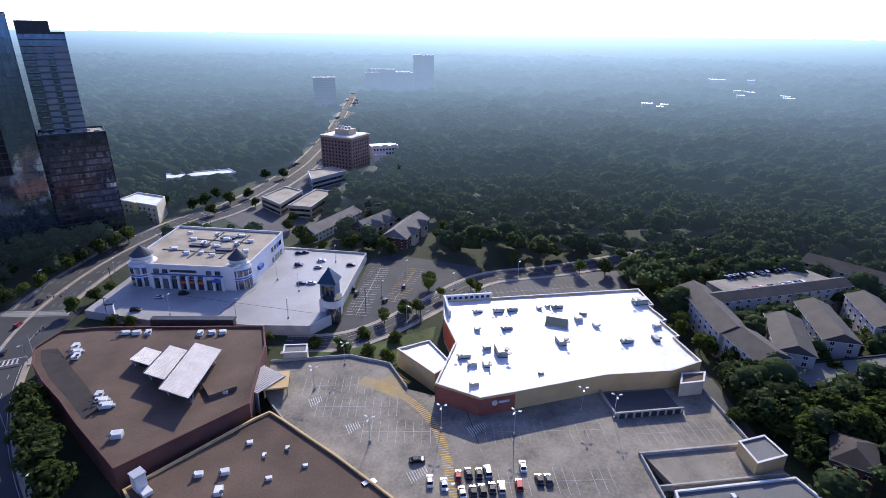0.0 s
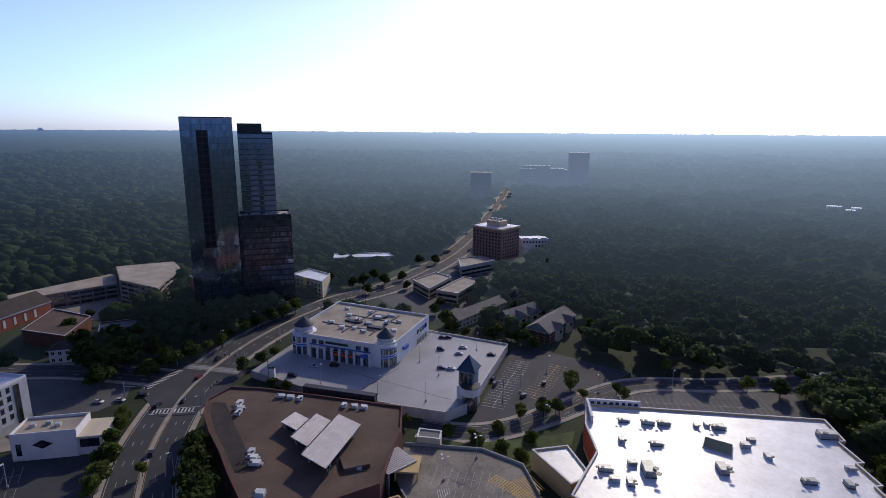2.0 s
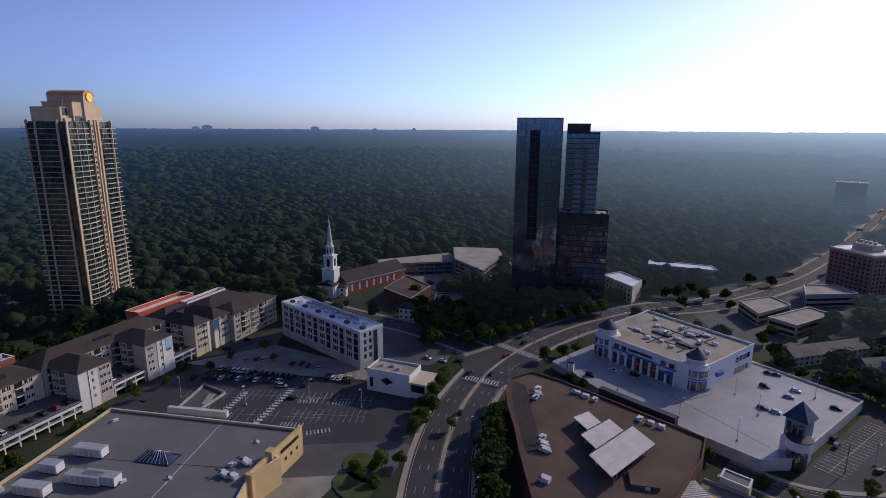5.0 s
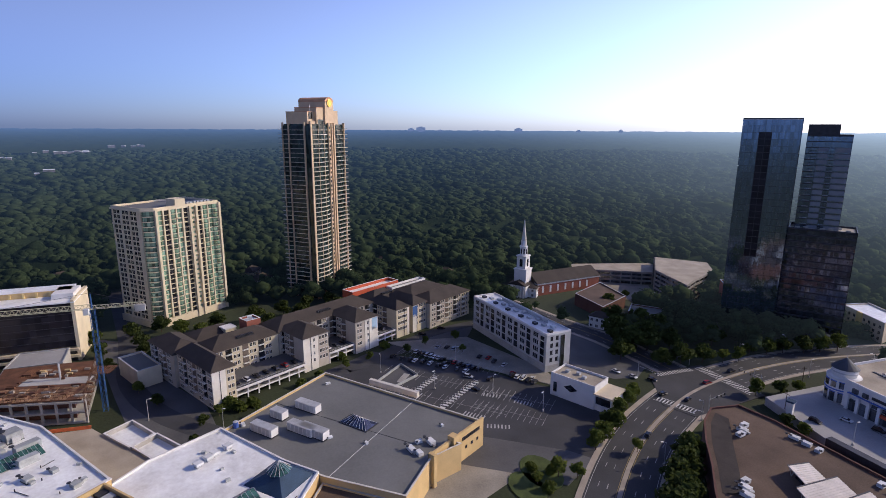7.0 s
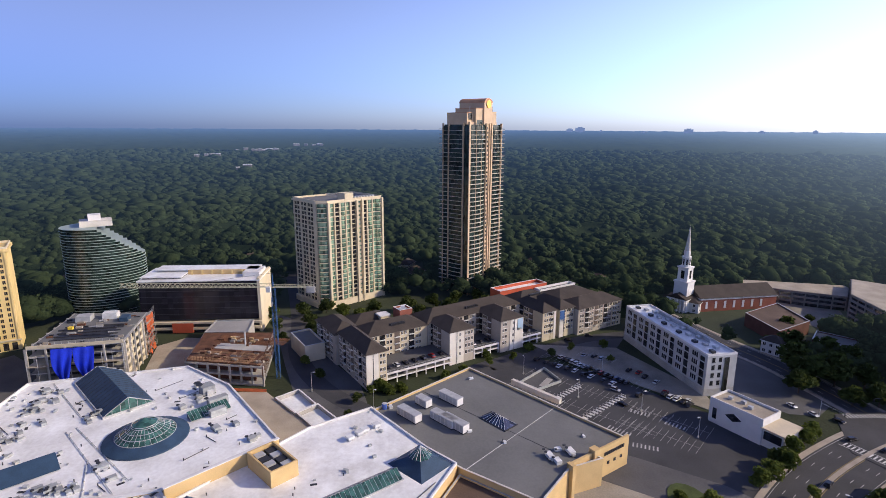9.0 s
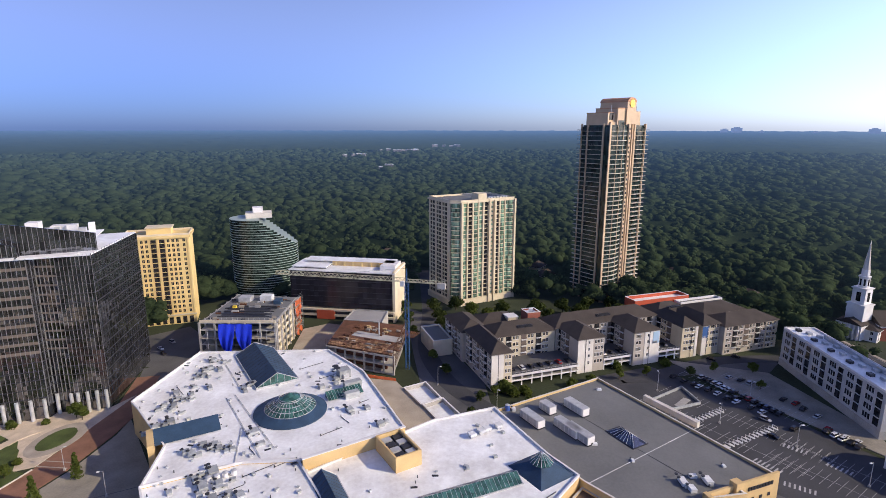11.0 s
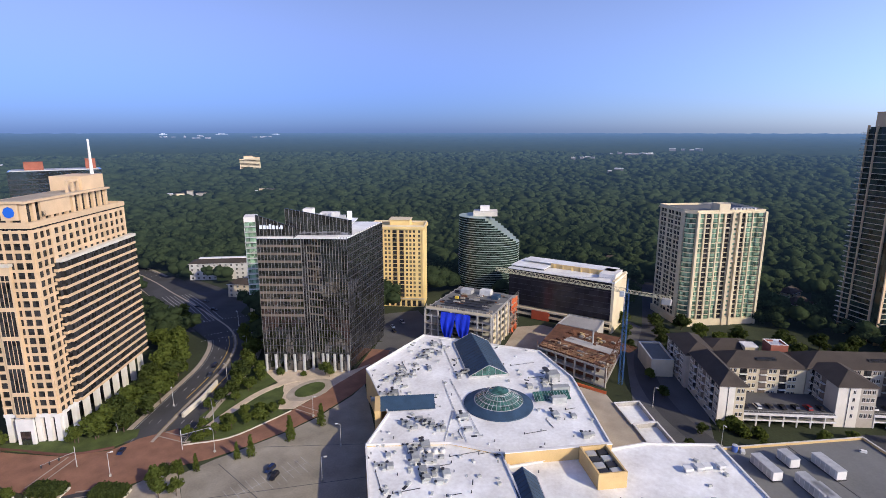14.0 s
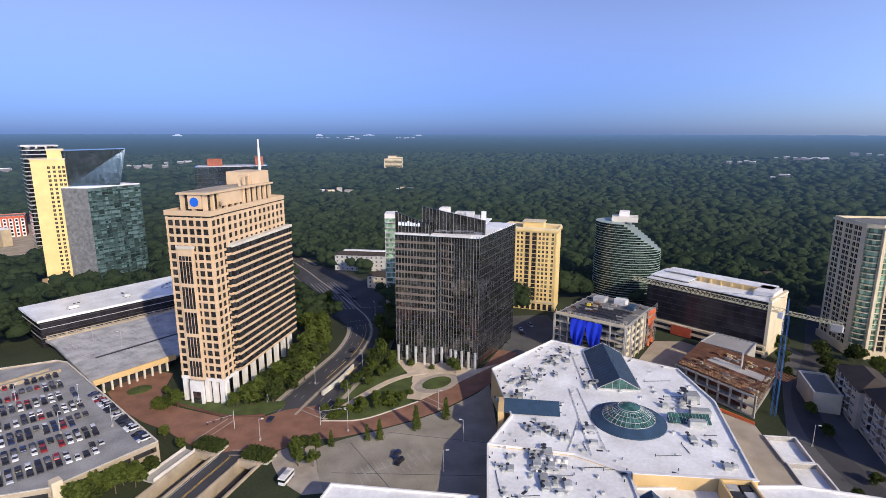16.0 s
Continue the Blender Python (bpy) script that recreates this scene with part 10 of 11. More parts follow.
# ---- cars ----
def car_model(body_mat, tall):
    t = thing("car", Matrix(), "", "car")
    L, W = (4.7, 1.85) if not tall else (4.8, 1.95)
    H = 1.45 if not tall else 1.78
    bm = bmesh.new()
    prof = [(-L / 2, 0.35), (-L / 2 + 0.05, 0.8), (-L / 2 + 0.25, 0.95), (L / 2 - 1.3, 0.98), (L / 2 - 0.2, 0.82), (L / 2, 0.6), (L / 2 - 0.03, 0.35)]
    for s in (-1, 1):
        ring = [bm.verts.new((x, s * W / 2, z)) for x, z in prof]
        bm.faces.new(ring if s > 0 else ring[::-1])
        if s < 0:
            first = ring
    for i in range(len(prof)):
        bm.faces.new((first[i], first[(i + 1) % len(prof)], ring[(i + 1) % len(prof)], ring[i]))
    bmesh.ops.bevel(bm, geom=list(bm.edges), offset=0.06, segments=1, affect="EDGES")
    back = -L / 2 + (0.15 if tall else 0.5)
    add_box(bm, back + (0.3 if tall else 0.65), L / 2 - 2.0, -W / 2 + 0.24, W / 2 - 0.24, H - 0.07, H)
    part("body", bm, body_mat, t)
    bm = bmesh.new()
    back = -L / 2 + (0.15 if tall else 0.5)
    lo = [(back, 0.95), (L / 2 - 1.15, 0.97)]
    hi = [(back + (0.3 if tall else 0.65), H - 0.06), (L / 2 - 2.0, H - 0.06)]
    vs = [bm.verts.new((x, s * (W / 2 - ins), z)) for s in (-1, 1) for (x, z), ins in ((lo[0], 0.08), (lo[1], 0.08), (hi[1], 0.22), (hi[0], 0.22))]
    for q in ((0, 1, 2, 3), (7, 6, 5, 4), (0, 4, 5, 1), (1, 5, 6, 2), (3, 2, 6, 7), (0, 3, 7, 4)):
        bm.faces.new([vs[i] for i in q])
    part("cabin_glass", bm, NIGHT_GLASS, t)
    bm = bmesh.new()
    for x in (-L / 2 + 0.85, L / 2 - 0.95):
        for y in (-W / 2 + 0.1, W / 2 - 0.1):
            add_rod(bm, (x, y - 0.11, 0.33), (x, y + 0.11, 0.33), 0.33, None, 10)
        add_rod(bm, (x, -W / 2 + 0.2, 0.33), (x, W / 2 - 0.2, 0.33), 0.06, None, 4)
    add_box(bm, -L / 2 + 0.85, L / 2 - 0.95, -0.25, 0.25, 0.27, 0.4)
    part("chassis", bm, DARK_METAL, t, "dark chassis with four tyres")
    return t


PAINTS = [("white", (0.75, 0.75, 0.75)), ("silver", (0.42, 0.43, 0.45)), ("black", (0.012, 0.012, 0.014)), ("dark grey", (0.06, 0.065, 0.07)), ("dark blue", (0.02, 0.035, 0.1)), ("red", (0.28, 0.02, 0.02)), ("black", (0.02, 0.02, 0.022)), ("white", (0.68, 0.68, 0.66))]
MODELS = []
USED = set()


def car(m, rng, group="parked cars"):
    weights = (4, 2, 6, 3, 1, 2, 5, 3)
    k = rng.choices(range(len(PAINTS)), weights)[0]
    key = k * 2 + (rng.random() < 0.4)
    if not MODELS:
        for i, (nm, col) in enumerate(PAINTS):
            pm = plain("car_paint_" + str(i), col, 0.25, 0.2, 0.6)
            for tall in (False, True):
                c = car_model(pm, tall)
                tagged(c, nm + (" sport utility car" if tall else " saloon car") + " parked on the paving", "car", group)
                MODELS.append(c)
    if key not in USED:
        USED.add(key)
        MODELS[key].matrix_world = m
        return MODELS[key]
    return copy_thing(MODELS[key], m)


rng = random.Random(77)
# on the crowded deck: double rows along the near edge
ux = Vector((-1.0, -0.02)).normalized()
for row in range(7):
    for lane in (0, 1):
        for k in range(17):
            p = Vector((-2.0 if row > 4 else 14.0, -215.5 - row * 14.2 - lane * 5.4)) + ux * (k * 2.75) + Vector((0, 0))
            lim = -40.0 if row == 0 else -36.8 + row * 1.5
            if p.x < lim or p.y < -302 or rng.random() < (0.16 if row else 0.08) or (row == 6 and lane):
                continue
            car(pose(p.x, p.y, 8.0, 0, 0, 90 + 180 * lane + rng.uniform(-2, 2)), rng)
for k in range(22):
    p = Vector((-43.6, -213)) + Vector((0.112, -0.994)) * (k * 2.75)
    if rng.random() < 0.85:
        car(pose(p.x + 1.2, p.y, 8.0, 0, 0, 8 + rng.uniform(-2, 2)), rng)
for x, y in [(-3, 118), (1, 117), (5, 120), (8, 121), (11, 121), (13.6, 122), (6, 114), (9, 114.4), (11.6, 115), (14.4, 115.6), (17, 116), (24, 124), (28, 119), (30.6, 119), (22, 117)]:
    car(pose(x, y, 4.0, 0, 0, 94 + rng.uniform(-4, 4)), rng)
for x, y, a in ((-7, 126, 10), (-20, 116.5, 40), (66, 110.5, 5)):
    car(pose(x, y, 4.0 if x < 60 else 5.0, 0, 0, a), rng)
for x, y in [(-268, 71), (-264, 75), (-261, 79), (-256, 84), (-272, 98), (-270, 103), (-267, 106), (-252, 115), (-249, 119), (-244, 120), (-238, 123), (-227, 122), (-222, 126), (-219, 129), (-250, 94), (-264, 91), (-259, 80.5), (-253, 87), (-249, 90), (-246, 93), (-242, 98), (-238, 101)]:
    car(pose(x, y, 0.3, 0, 0, 132 + rng.uniform(-4, 4)), rng)
for x, y, a in ((-232, 100, 45), (-226, 109, 130), (-218, 98, 40)):
    car(pose(x, y, 0.1, 0, 0, a), rng)
for x, y in [(-134, 229), (-124, 233), (-78, 269), (-67, 275), (-67, 266), (-50, 270), (-71, 246), (-66, 246.5), (-82, 286), (-79, 287), (-138, 216)]:
    car(pose(x, y, 4.0, 0, 0, 8 + rng.uniform(-6, 6)), rng)
for x, y, a in ((-28, 236, 70), (-198, 185, 20), (-184, 179, 100), (-204, 178, 10), (-212, 174, 12), (-45, 249, 85), (-43, 244, 85), (-186, 208, 95), (-192, 230, 95), (-176, 186, 110), (-20, 252, 85), (-158, 148, 125), (-90, -208, 40), (-112, -146, 20), (-114, -150.5, 15), (-150, -240, 40), (-158, -248, 40), (-214, -330, 110), (-222, -352, 110), (-212, -346, 110), (-250, -200, 60), (-256, -206, 60), (-252, -212, 60), (-266, -206, 60), (-300, 110, 80), (-294, 96, 60)):
    car(pose(x, y, 0.14, 0, 0, a), rng)
for r in range(2):
    for k in range(13):
        p = Vector((140, 229 + r * 15)) + Vector((0.955, 0.29)) * (k * 2.9)
        if rng.random() < 0.75:
            car(pose(p.x, p.y, 11.0, 0, 0, 107), rng)


for (a, b), n in ((((-269.8, 84.9), (-255.6, 95.1)), 8), (((-251.7, 98.1), (-237.8, 108.0)), 7), (((-225.5, 121.1), (-215.4, 128.1)), 5)):
    for k in range(n):
        p = (V2(a) * (n - 1 - k) + V2(b) * k) / (n - 1)
        car(pose(p.x, p.y, 0.32, 0, 0, 125 + rng.uniform(-4, 4)), rng)
for (x, y), z, a in APARTMENT_CARS:
    car(pose(x, y, z, 0, 0, a + rng.uniform(-3, 3)), rng)


# ---- lamps, signals ----
def lamp_model(h, arms):
    t = thing("street_lamp", Matrix(), "tall grey lamp post with flat heads", "street lamp", "lamp posts")
    slab("base", t, CONCRETE, -0.35, 0.35, -0.35, 0.35, 0, 0.8)
    rod("pole", t, PALE_METAL, (0, 0, 0.8), (0, 0, h), 0.12, 0.08, 6)
    for k in range(arms):
        a = 2 * math.pi * k / arms
        rod("arm", t, PALE_METAL, (0, 0, h), (1.4 * math.cos(a), 1.4 * math.sin(a), h + 0.1), 0.06, None, 4)
        slab("head", t, WHITE_METAL, 0.9, 1.9, -0.28, 0.28, h, h + 0.18, pose(0, 0, 0, 0, 0, math.degrees(a)))
    return t


L3 = lamp_model(9.0, 3)
L3.matrix_world = pose(23, 138, 4)
L1 = lamp_model(9.5, 1)
L1.matrix_world = pose(-91, 211, 4)
for x, y in ((0, 140), (-45, 160), (-22, 134), (-37, 176), (47, 150), (57, 146.5), (2, 108)):
    copy_thing(L3, pose(x, y, 4, 0, 0, 20))
for x, y in ((-68, 211), (-114, 240), (-84, 250), (-59, 274), (-121, 213), (-70, 238)):
    copy_thing(L1, pose(x, y, 4, 0, 0, 90))
for x, y in ((-160, 178), (-176, 226), (-202, 246), (-174, 262), (-202, 280), (-168, 300), (-140, 140), (-112, 112), (-212, 104), (-190, 118), (-226, 80), (-252, 60), (-16, 214), (6, 250), (40, 264), (-30, 240), (-20, 264), (-122, -226), (-150, -226), (-180, -250), (-204, -290), (-110, -178), (-150, -166), (-80, -196), (-140, -140), (-120, -130), (-250, 100), (-240, -44), (-222, -14)):
    copy_thing(L1, pose(x, y, 0.1, 0, 0, rng.uniform(0, 360)))
for x, y in ((-20, -240), (-30, -262), (-10, -280), (-36, -232), (-60, -325), (-84, -350), (-50, -345)):
    copy_thing(L1, pose(x, y, 8 if y > -300 else 6.4, 0, 0, rng.uniform(0, 360)))


def signal(m):
    t = thing("traffic_signal", m, "traffic signal on a long overhead arm", "traffic signal", "traffic signals")
    rod("pole", t, PALE_METAL, (0, 0, 0), (0, 0, 8.5), 0.16, 0.12, 6)
    rod("arm", t, PALE_METAL, (0, 0, 6.4), (11, 0, 6.9), 0.1, 0.06, 5)
    for x in (5, 8, 10.6):
        slab("signal_head", t, DARK_METAL, x, x + 0.4, -0.2, 0.2, 5.7, 6.8)
    return t


for x, y, a in ((-203, 180, 10), (-164, 186, 100), (-172, 226, 190), (-206, 216, 280), (-96, -224, 70), (-122, -196, 240), (-76, -212, 0), (-104, -190, 150)):
    signal(pose(x, y, 0.1, 0, 0, a))
poles = thing("utility_pole", pose(-150, 214, 0), "wooden utility pole with a cross arm", "utility pole", "utility poles")
rod("pole", poles, BARK, (0, 0, 0), (0, 0, 12), 0.18, 0.12, 6)
slab("cross_arm", poles, BARK, -1.2, 1.2, -0.08, 0.08, 11, 11.2)
for x, y in ((-166, 246), (-160, 284), (-150, 330), (-36, 226), (-10, 216), (-204, 300), (-206, 262)):
    copy_thing(poles, pose(x, y, 0, 0, 0, 80))
bus = thing("bus", pose(-75.5, -164.5, 0.2, 0, 0, 33), "small white shuttle bus parked beside the underpass", "bus")
slab("body", bus, STUCCO_WHITE, -3.4, 3.4, -1.25, 1.25, 0.5, 3.1)
slab("windows", bus, BLACK_GLASS, -3.1, 3.42, -1.28, 1.28, 1.7, 2.6)
slab("roof_pod", bus, PALE_METAL, -1.5, 0.9, -0.8, 0.8, 3.1, 3.4)
for x in (-2.3, 2.2):
    for y in (-1.1, 1.1):
        rod("wheel", bus, DARK_METAL, (x, y - 0.15, 0.5), (x, y + 0.15, 0.5), 0.5, None, 10)


# ---- trees ----
def leaf_cloud(rng, lobes, count, size):
    """Small bent leaf patches spread over uneven lobes."""
    v, f = [], []
    for _ in range(count):
        cx, cy, cz, r = lobes[rng.integers(len(lobes))]
        d = rng.normal(size=3)
        d /= np.linalg.norm(d) + 1e-9
        p = np.array([cx, cy, cz]) + d * r * (0.62 + 0.42 * rng.random()) * np.array([1, 1, 0.85])
        n = d + rng.normal(size=3) * 0.6
        n /= np.linalg.norm(n)
        a = np.cross(n, [0.3, 0.2, 1.0])
        a /= np.linalg.norm(a) + 1e-9
        b = np.cross(n, a)
        s = size * (0.6 + 0.8 * rng.random())
        i = len(v)
        v += [tuple(p - a * s), tuple(p - b * s * 0.7 + n * s * 0.25), tuple(p + a * s), tuple(p + b * s * 0.7 + n * s * 0.25)]
        f.append((i, i + 1, i + 2, i + 3))
    return v, f


TREES = {}


def tree_model(key, h, spread, material, seed, label, trunk_h=0.28):
    rng_ = np.random.default_rng(seed)
    t = thing("tree", Matrix(), label, "tree")
    bm = bmesh.new()
    add_rod(bm, (0, 0, 0), (0, 0, h * 0.55), h * 0.028, h * 0.012, 7)
    lobes = []
    for k in range(9):
        a = 2.4 * k + rng_.random()
        rr = spread * (0.25 + 0.4 * rng_.random()) if k else 0
        z = h * (trunk_h + 0.16 + 0.5 * rng_.random() * (1 - 0.4 * rr / spread))
        lobes.append((rr * math.cos(a), rr * math.sin(a), z, spread * (0.34 + 0.22 * rng_.random())))
        if k:
            add_rod(bm, (0, 0, h * (0.22 + 0.03 * k)), (rr * math.cos(a) * 0.9, rr * math.sin(a) * 0.9, z), h * 0.011, h * 0.004, 5)
    lobes.append((0, 0, h * 0.82, spread * 0.42))
    part("trunk", bm, BARK, t)
    v, f = leaf_cloud(rng_, lobes, 620, spread * 0.15)
    me = data("crown", v, f, material)
    hold(new("crown", me), t)
    TREES[key] = t
    return t


FIRST = set()


def plant(key, x, y, z, scale, turn):
    if y > 700:
        return None
    m = pose(x, y, z, 0, 0, turn)
    src = TREES[key]
    if key not in FIRST:
        FIRST.add(key)
        src.matrix_world = m @ Matrix.Diagonal((scale, scale, scale, 1))
        return src
    s = src.scale.copy()
    src.scale = (scale,) * 3
    c = copy_thing(src, m)
    src.scale = s
    return c


tree_model("a", 8.0, 4.0, LEAF, 1, "leafy street tree with a full green crown")
tree_model("b", 8.0, 3.4, LEAF_LIGHT, 2, "light green street tree with a loose crown")
tree_model("c", 8.0, 4.6, LEAF_DARK, 3, "broad dark green tree with a dense crown", 0.2)
def cypress():
    t = thing("tree", Matrix(), "narrow dark cone-shaped cypress standing in paving", "tree")
    rod("trunk", t, BARK, (0, 0, 0), (0, 0, 6.0), 0.16, 0.05, 6)
    lobes = [(0.15 * math.cos(k * 2.4), 0.15 * math.sin(k * 2.4), 0.9 + k * 0.62, 1.5 * (1 - k / 12.5) + 0.12) for k in range(12)]
    v, f = leaf_cloud(np.random.default_rng(4), lobes, 900, 0.3)
    hold(new("crown", data("crown", v, f, LEAF)), t)
    TREES["d"] = t


cypress()
tree_model("e", 3.0, 2.6, LEAF, 5, "round clipped shrub beside the paving", 0.0)
trng = random.Random(5)
STREET = [(-202, 235, 8), (-200, 244, 8), (-204, 256, 8), (-203, 268, 9), (-201, 278, 9), (-197, 289, 10), (-195, 299, 10), (-192, 309, 10), (-169, 220, 8), (-166, 232, 7), (-164, 241, 6), (-144, 208, 6), (-136, 207, 6), (-161, 129, 8), (-166, 139, 8), (-157, 122, 8), (-150, 136, 6), (-72, 196, 5)]
STREET2 = [(-182, 157, 8), (-175, 147, 8), (-169, 138, 8), (-164, 130, 7), (-187, 164, 7), (-147, 99, 8), (-144, 105, 6), (-146, 90, 5), (-27, 218, 6), (-18, 226, 6), (-11, 224, 6), (-7, 253, 8), (17, 246, 6), (39, 282, 8), (74, 270, 8), (88, 270, 9), (98, 268, 9), (105, 262, 9)]
STREET3 = [(114, 258, 9), (107, 236, 9), (104, 246, 9), (106, 193, 9), (105, 212, 9), (-34, 203, 4), (-20, 200, 4), (-26, 214, 6), (-17, 219, 7), (-12, 224, 7), (-7, 246, 8), (-1, 240, 6), (14, 250, 6), (-43, 194, 5), (-53, 195, 4), (-40, 192, 4), (-30, 190, 4), (-12, 188, 5), (-22, 186, 4)]
TOWER_TREES = [(-64, -247, 7), (-61, -250, 6), (-84, -229, 7), (-90, -226, 7), (-104, -229, 8), (-111, -231, 8), (-124, -246, 9), (-130, -252, 9), (-138, -260, 9), (-146, -270, 9), (-154, -280, 9), (-164, -290, 9), (-172, -302, 9), (-182, -312, 9), (-189, -324, 9), (-196, -336, 9), (-52, -223, 6), (-29, -198, 9), (-35, -197, 9), (-22, -196, 8)]
PLAZA_TREES = [(-156, -226, 8), (-168, -232, 8), (-162, -218, 6), (-146, -214, 6), (-150, -210, 5), (-186, -250, 9), (-180, -243, 9), (-196, -262, 9), (-204, -273, 9), (-212, -284, 9), (-182, -188, 6)]
for group in (STREET, STREET2, STREET3, TOWER_TREES, PLAZA_TREES):
    for x, y, h in group:
        key = "e" if h <= 4 else trng.choice("aabc" if group is not PLAZA_TREES else "aab")
        plant(key, x, y, 0.1, h / (3.0 if key == "e" else 8.0), trng.uniform(0, 360))
for x, y, h in [(-242, 197, 17), (-229, 197, 16), (-229, 208, 17), (-268, 214, 14), (-242, 227, 15), (-251, 221, 16), (-224, 186, 12), (-226, 221, 13), (-208, 212, 12), (-210, 201, 10), (-298, 234, 11), (-206, 225, 11), (-223, 249, 12)]:
    plant("c", x, y, 0, h / 8.0, trng.uniform(0, 360))
for x, y, h in [(-213, 363, 9), (-216, 386, 9), (-203, 380, 10), (-198, 390, 10), (-182, 377, 9), (-177, 386, 10), (-175, 404, 9), (-160, 390, 10), (-164, 366, 8), (-152, 408, 8), (-140, 386, 7), (-101, 334, 8), (-103, 352, 7), (-82, 306, 8), (-43, 305, 9), (-57, 302, 8), (-38, 316, 8), (-34, 349, 9), (-157, 466, 9), (-142, 470, 9), (-175, 486, 9)]:
    plant("c", x, y, 0, h / 8.0, trng.uniform(0, 360))
for x, y, h in [(-138, 150, 12), (-131, 142, 12), (-127, 134, 12), (-119, 128, 13), (-114, 121, 13), (-106, 114, 12), (113, 169, 12), (120, 165, 12), (114, 181, 10), (112, 153, 12), (126, 150, 13), (137, 152, 13), (146, 149, 13), (109, 145, 10), (142, 139, 12), (122, 138, 10), (152, 158, 12), (132, 144, 12), (110, 160, 9), (150, 176, 8), (163, 188, 8), (146, 200, 8), (170, 200, 8)]:
    plant("c", x, y, 0, h / 8.0, trng.uniform(0, 360))
# clipped hedge blocks over the underpass, and shrubs along the drives
for x, y, s in [(-58, -254, 1.4), (-59, -250, 1.4), (-240, -12, 1.6), (-236, -8, 1.4), (-244, -14, 1.6), (-238, -2, 1.3), (-228, 0, 1.2), (-150, 98, 1.0), (-154, 92, 1.0), (-142, 92, 1.1), (-196, 150, 1.1), (-250, 20, 1.2), (-256, 30, 1.2), (-275, 44, 1.2), (-282, 70, 1.3), (-296, 76, 1.2), (-176, -200, 0.8), (-171, -212, 1.0), (-150, -186, 0.8), (-122, -188, 1.0), (-116, -192, 1.0)]:
    plant("e", x, y, 0.2, s, trng.uniform(0, 360))


def hedge(m, length, width, height, label):
    """A big clipped hedge: a dense rounded mass of small leaf patches round a dark core."""
    t = thing("hedge", m, label, "hedge", "clipped hedges")
    r = np.random.default_rng(int(length * 10))
    nx, ny = int(length / 1.6), max(2, int(width / 1.6))
    lobes = [(-length / 2 + 1.4 + (length - 2.8) * i / (nx - 1), -width / 2 + 1.3 + (width - 2.6) * j / (ny - 1), height - 1.5 - 0.5 * r.random(), 1.5) for i in range(nx) for j in range(ny)]
    lobes += [(x, y, 1.3, 1.55) for x, y, z, q in lobes]
    v, f = leaf_cloud(r, lobes, 2600, 0.42)
    hold(new("foliage", data("foliage", v, f, LEAF_DARK)), t)
    slab("core", t, LEAF_DARK, -length / 2 + 0.8, length / 2 - 0.8, -width / 2 + 0.8, width / 2 - 0.8, 0, height - 0.9)
    slab("planter", t, PALE_STONE, -length / 2 + 0.2, length / 2 - 0.2, -width / 2 + 0.2, width / 2 - 0.2, 0, 0.5)
    return t


TURN = math.degrees(math.atan2(LANE_SIDE.y, LANE_SIDE.x))
for across in (11.0, -11.0):
    x, y = lane_spot(-2.6, across)
    hedge(pose(x, y, 0.18, 0, 0, TURN), 12.0, 7.0, 4.2, "large clipped dark hedge on the bridge over the lane")
DENSE = [(-70, -246, 7), (-74, -240, 7), (-79, -234, 6), (-83, -230, 7), (-89, -226, 8), (-94, -228, 8), (-98, -222, 7), (-101, -231, 9), (-108, -235, 9), (-115, -239, 9), (-120, -240, 8), (-112, -228, 7), (-120, -233, 8), (-127, -240, 8), (-134, -247, 9), (-140, -252, 8), (-148, -262, 9), (-151, -272, 10), (-143, -266, 10), (-158, -282, 10), (-166, -294, 10), (-134, -256, 10), (-127, -252, 9), (-176, -318, 10), (-160, -296, 10), (-168, -308, 10), (-184, -330, 10), (-152, -288, 10), (-66, -256, 5), (-64, -262, 5),
         (-112, -192, 4.5), (-118, -189, 5), (-124, -187, 5), (-130, -185, 5), (-136, -184, 5.5), (-142, -183, 5), (-126, -192, 5), (-133, -190, 5.5), (-140, -188, 5), (-110, -196, 5), (-117, -196, 5)]
BED = [(-128, -208, 6), (-136, -211, 6.5), (-143, -213, 7), (-150, -217, 7), (-156, -222, 7.5), (-163, -226, 8), (-152, -210, 6), (-160, -213, 6), (-165, -220, 7), (-140, -206, 5), (-170, -236, 8), (-176, -244, 8), (-184, -256, 9), (-192, -268, 9), (-183, -192, 6.5), (-24, -199, 9), (-32, -201, 8), (-18, -196, 10), (-42, -203, 6), (-54, -210, 5)]
for x, y, h in DENSE + BED:
    if -80 < x < -66 and y < -228:
        continue
    key = trng.choice("aac" if y < -200 else "aaeb")
    h *= (0.95 if x > -84 else 1.35) if y < -221 and x > -160 else 1.0
    plant(key, x, y, 0.2, h / (3.6 if key == "e" else 8.0), trng.uniform(0, 360))
for x, y, h in [(-86, -177, 7), (-90, -178, 6), (-94, -177, 5), (-83, -170, 7), (-87, -166, 6)]:
    plant(trng.choice("ac"), x, y, 0.15, h / 8.0, trng.uniform(0, 360))
for x, y, h in [(-95, -176, 6), (-99, -173, 7), (-112, -167, 7), (-116, -164, 9), (-132, -160, 11), (-147, -158, 10)]:
    plant("d", x, y, 0.15, h / 8.0, trng.uniform(0, 360))
for k in range(26):
    x, y = trng.uniform(-150, -40), trng.uniform(305, 520)
    if not blocked(np.array([[x, y]]))[0]:
        plant("c", x, y, 0, trng.uniform(1.0, 1.5), trng.uniform(0, 360))

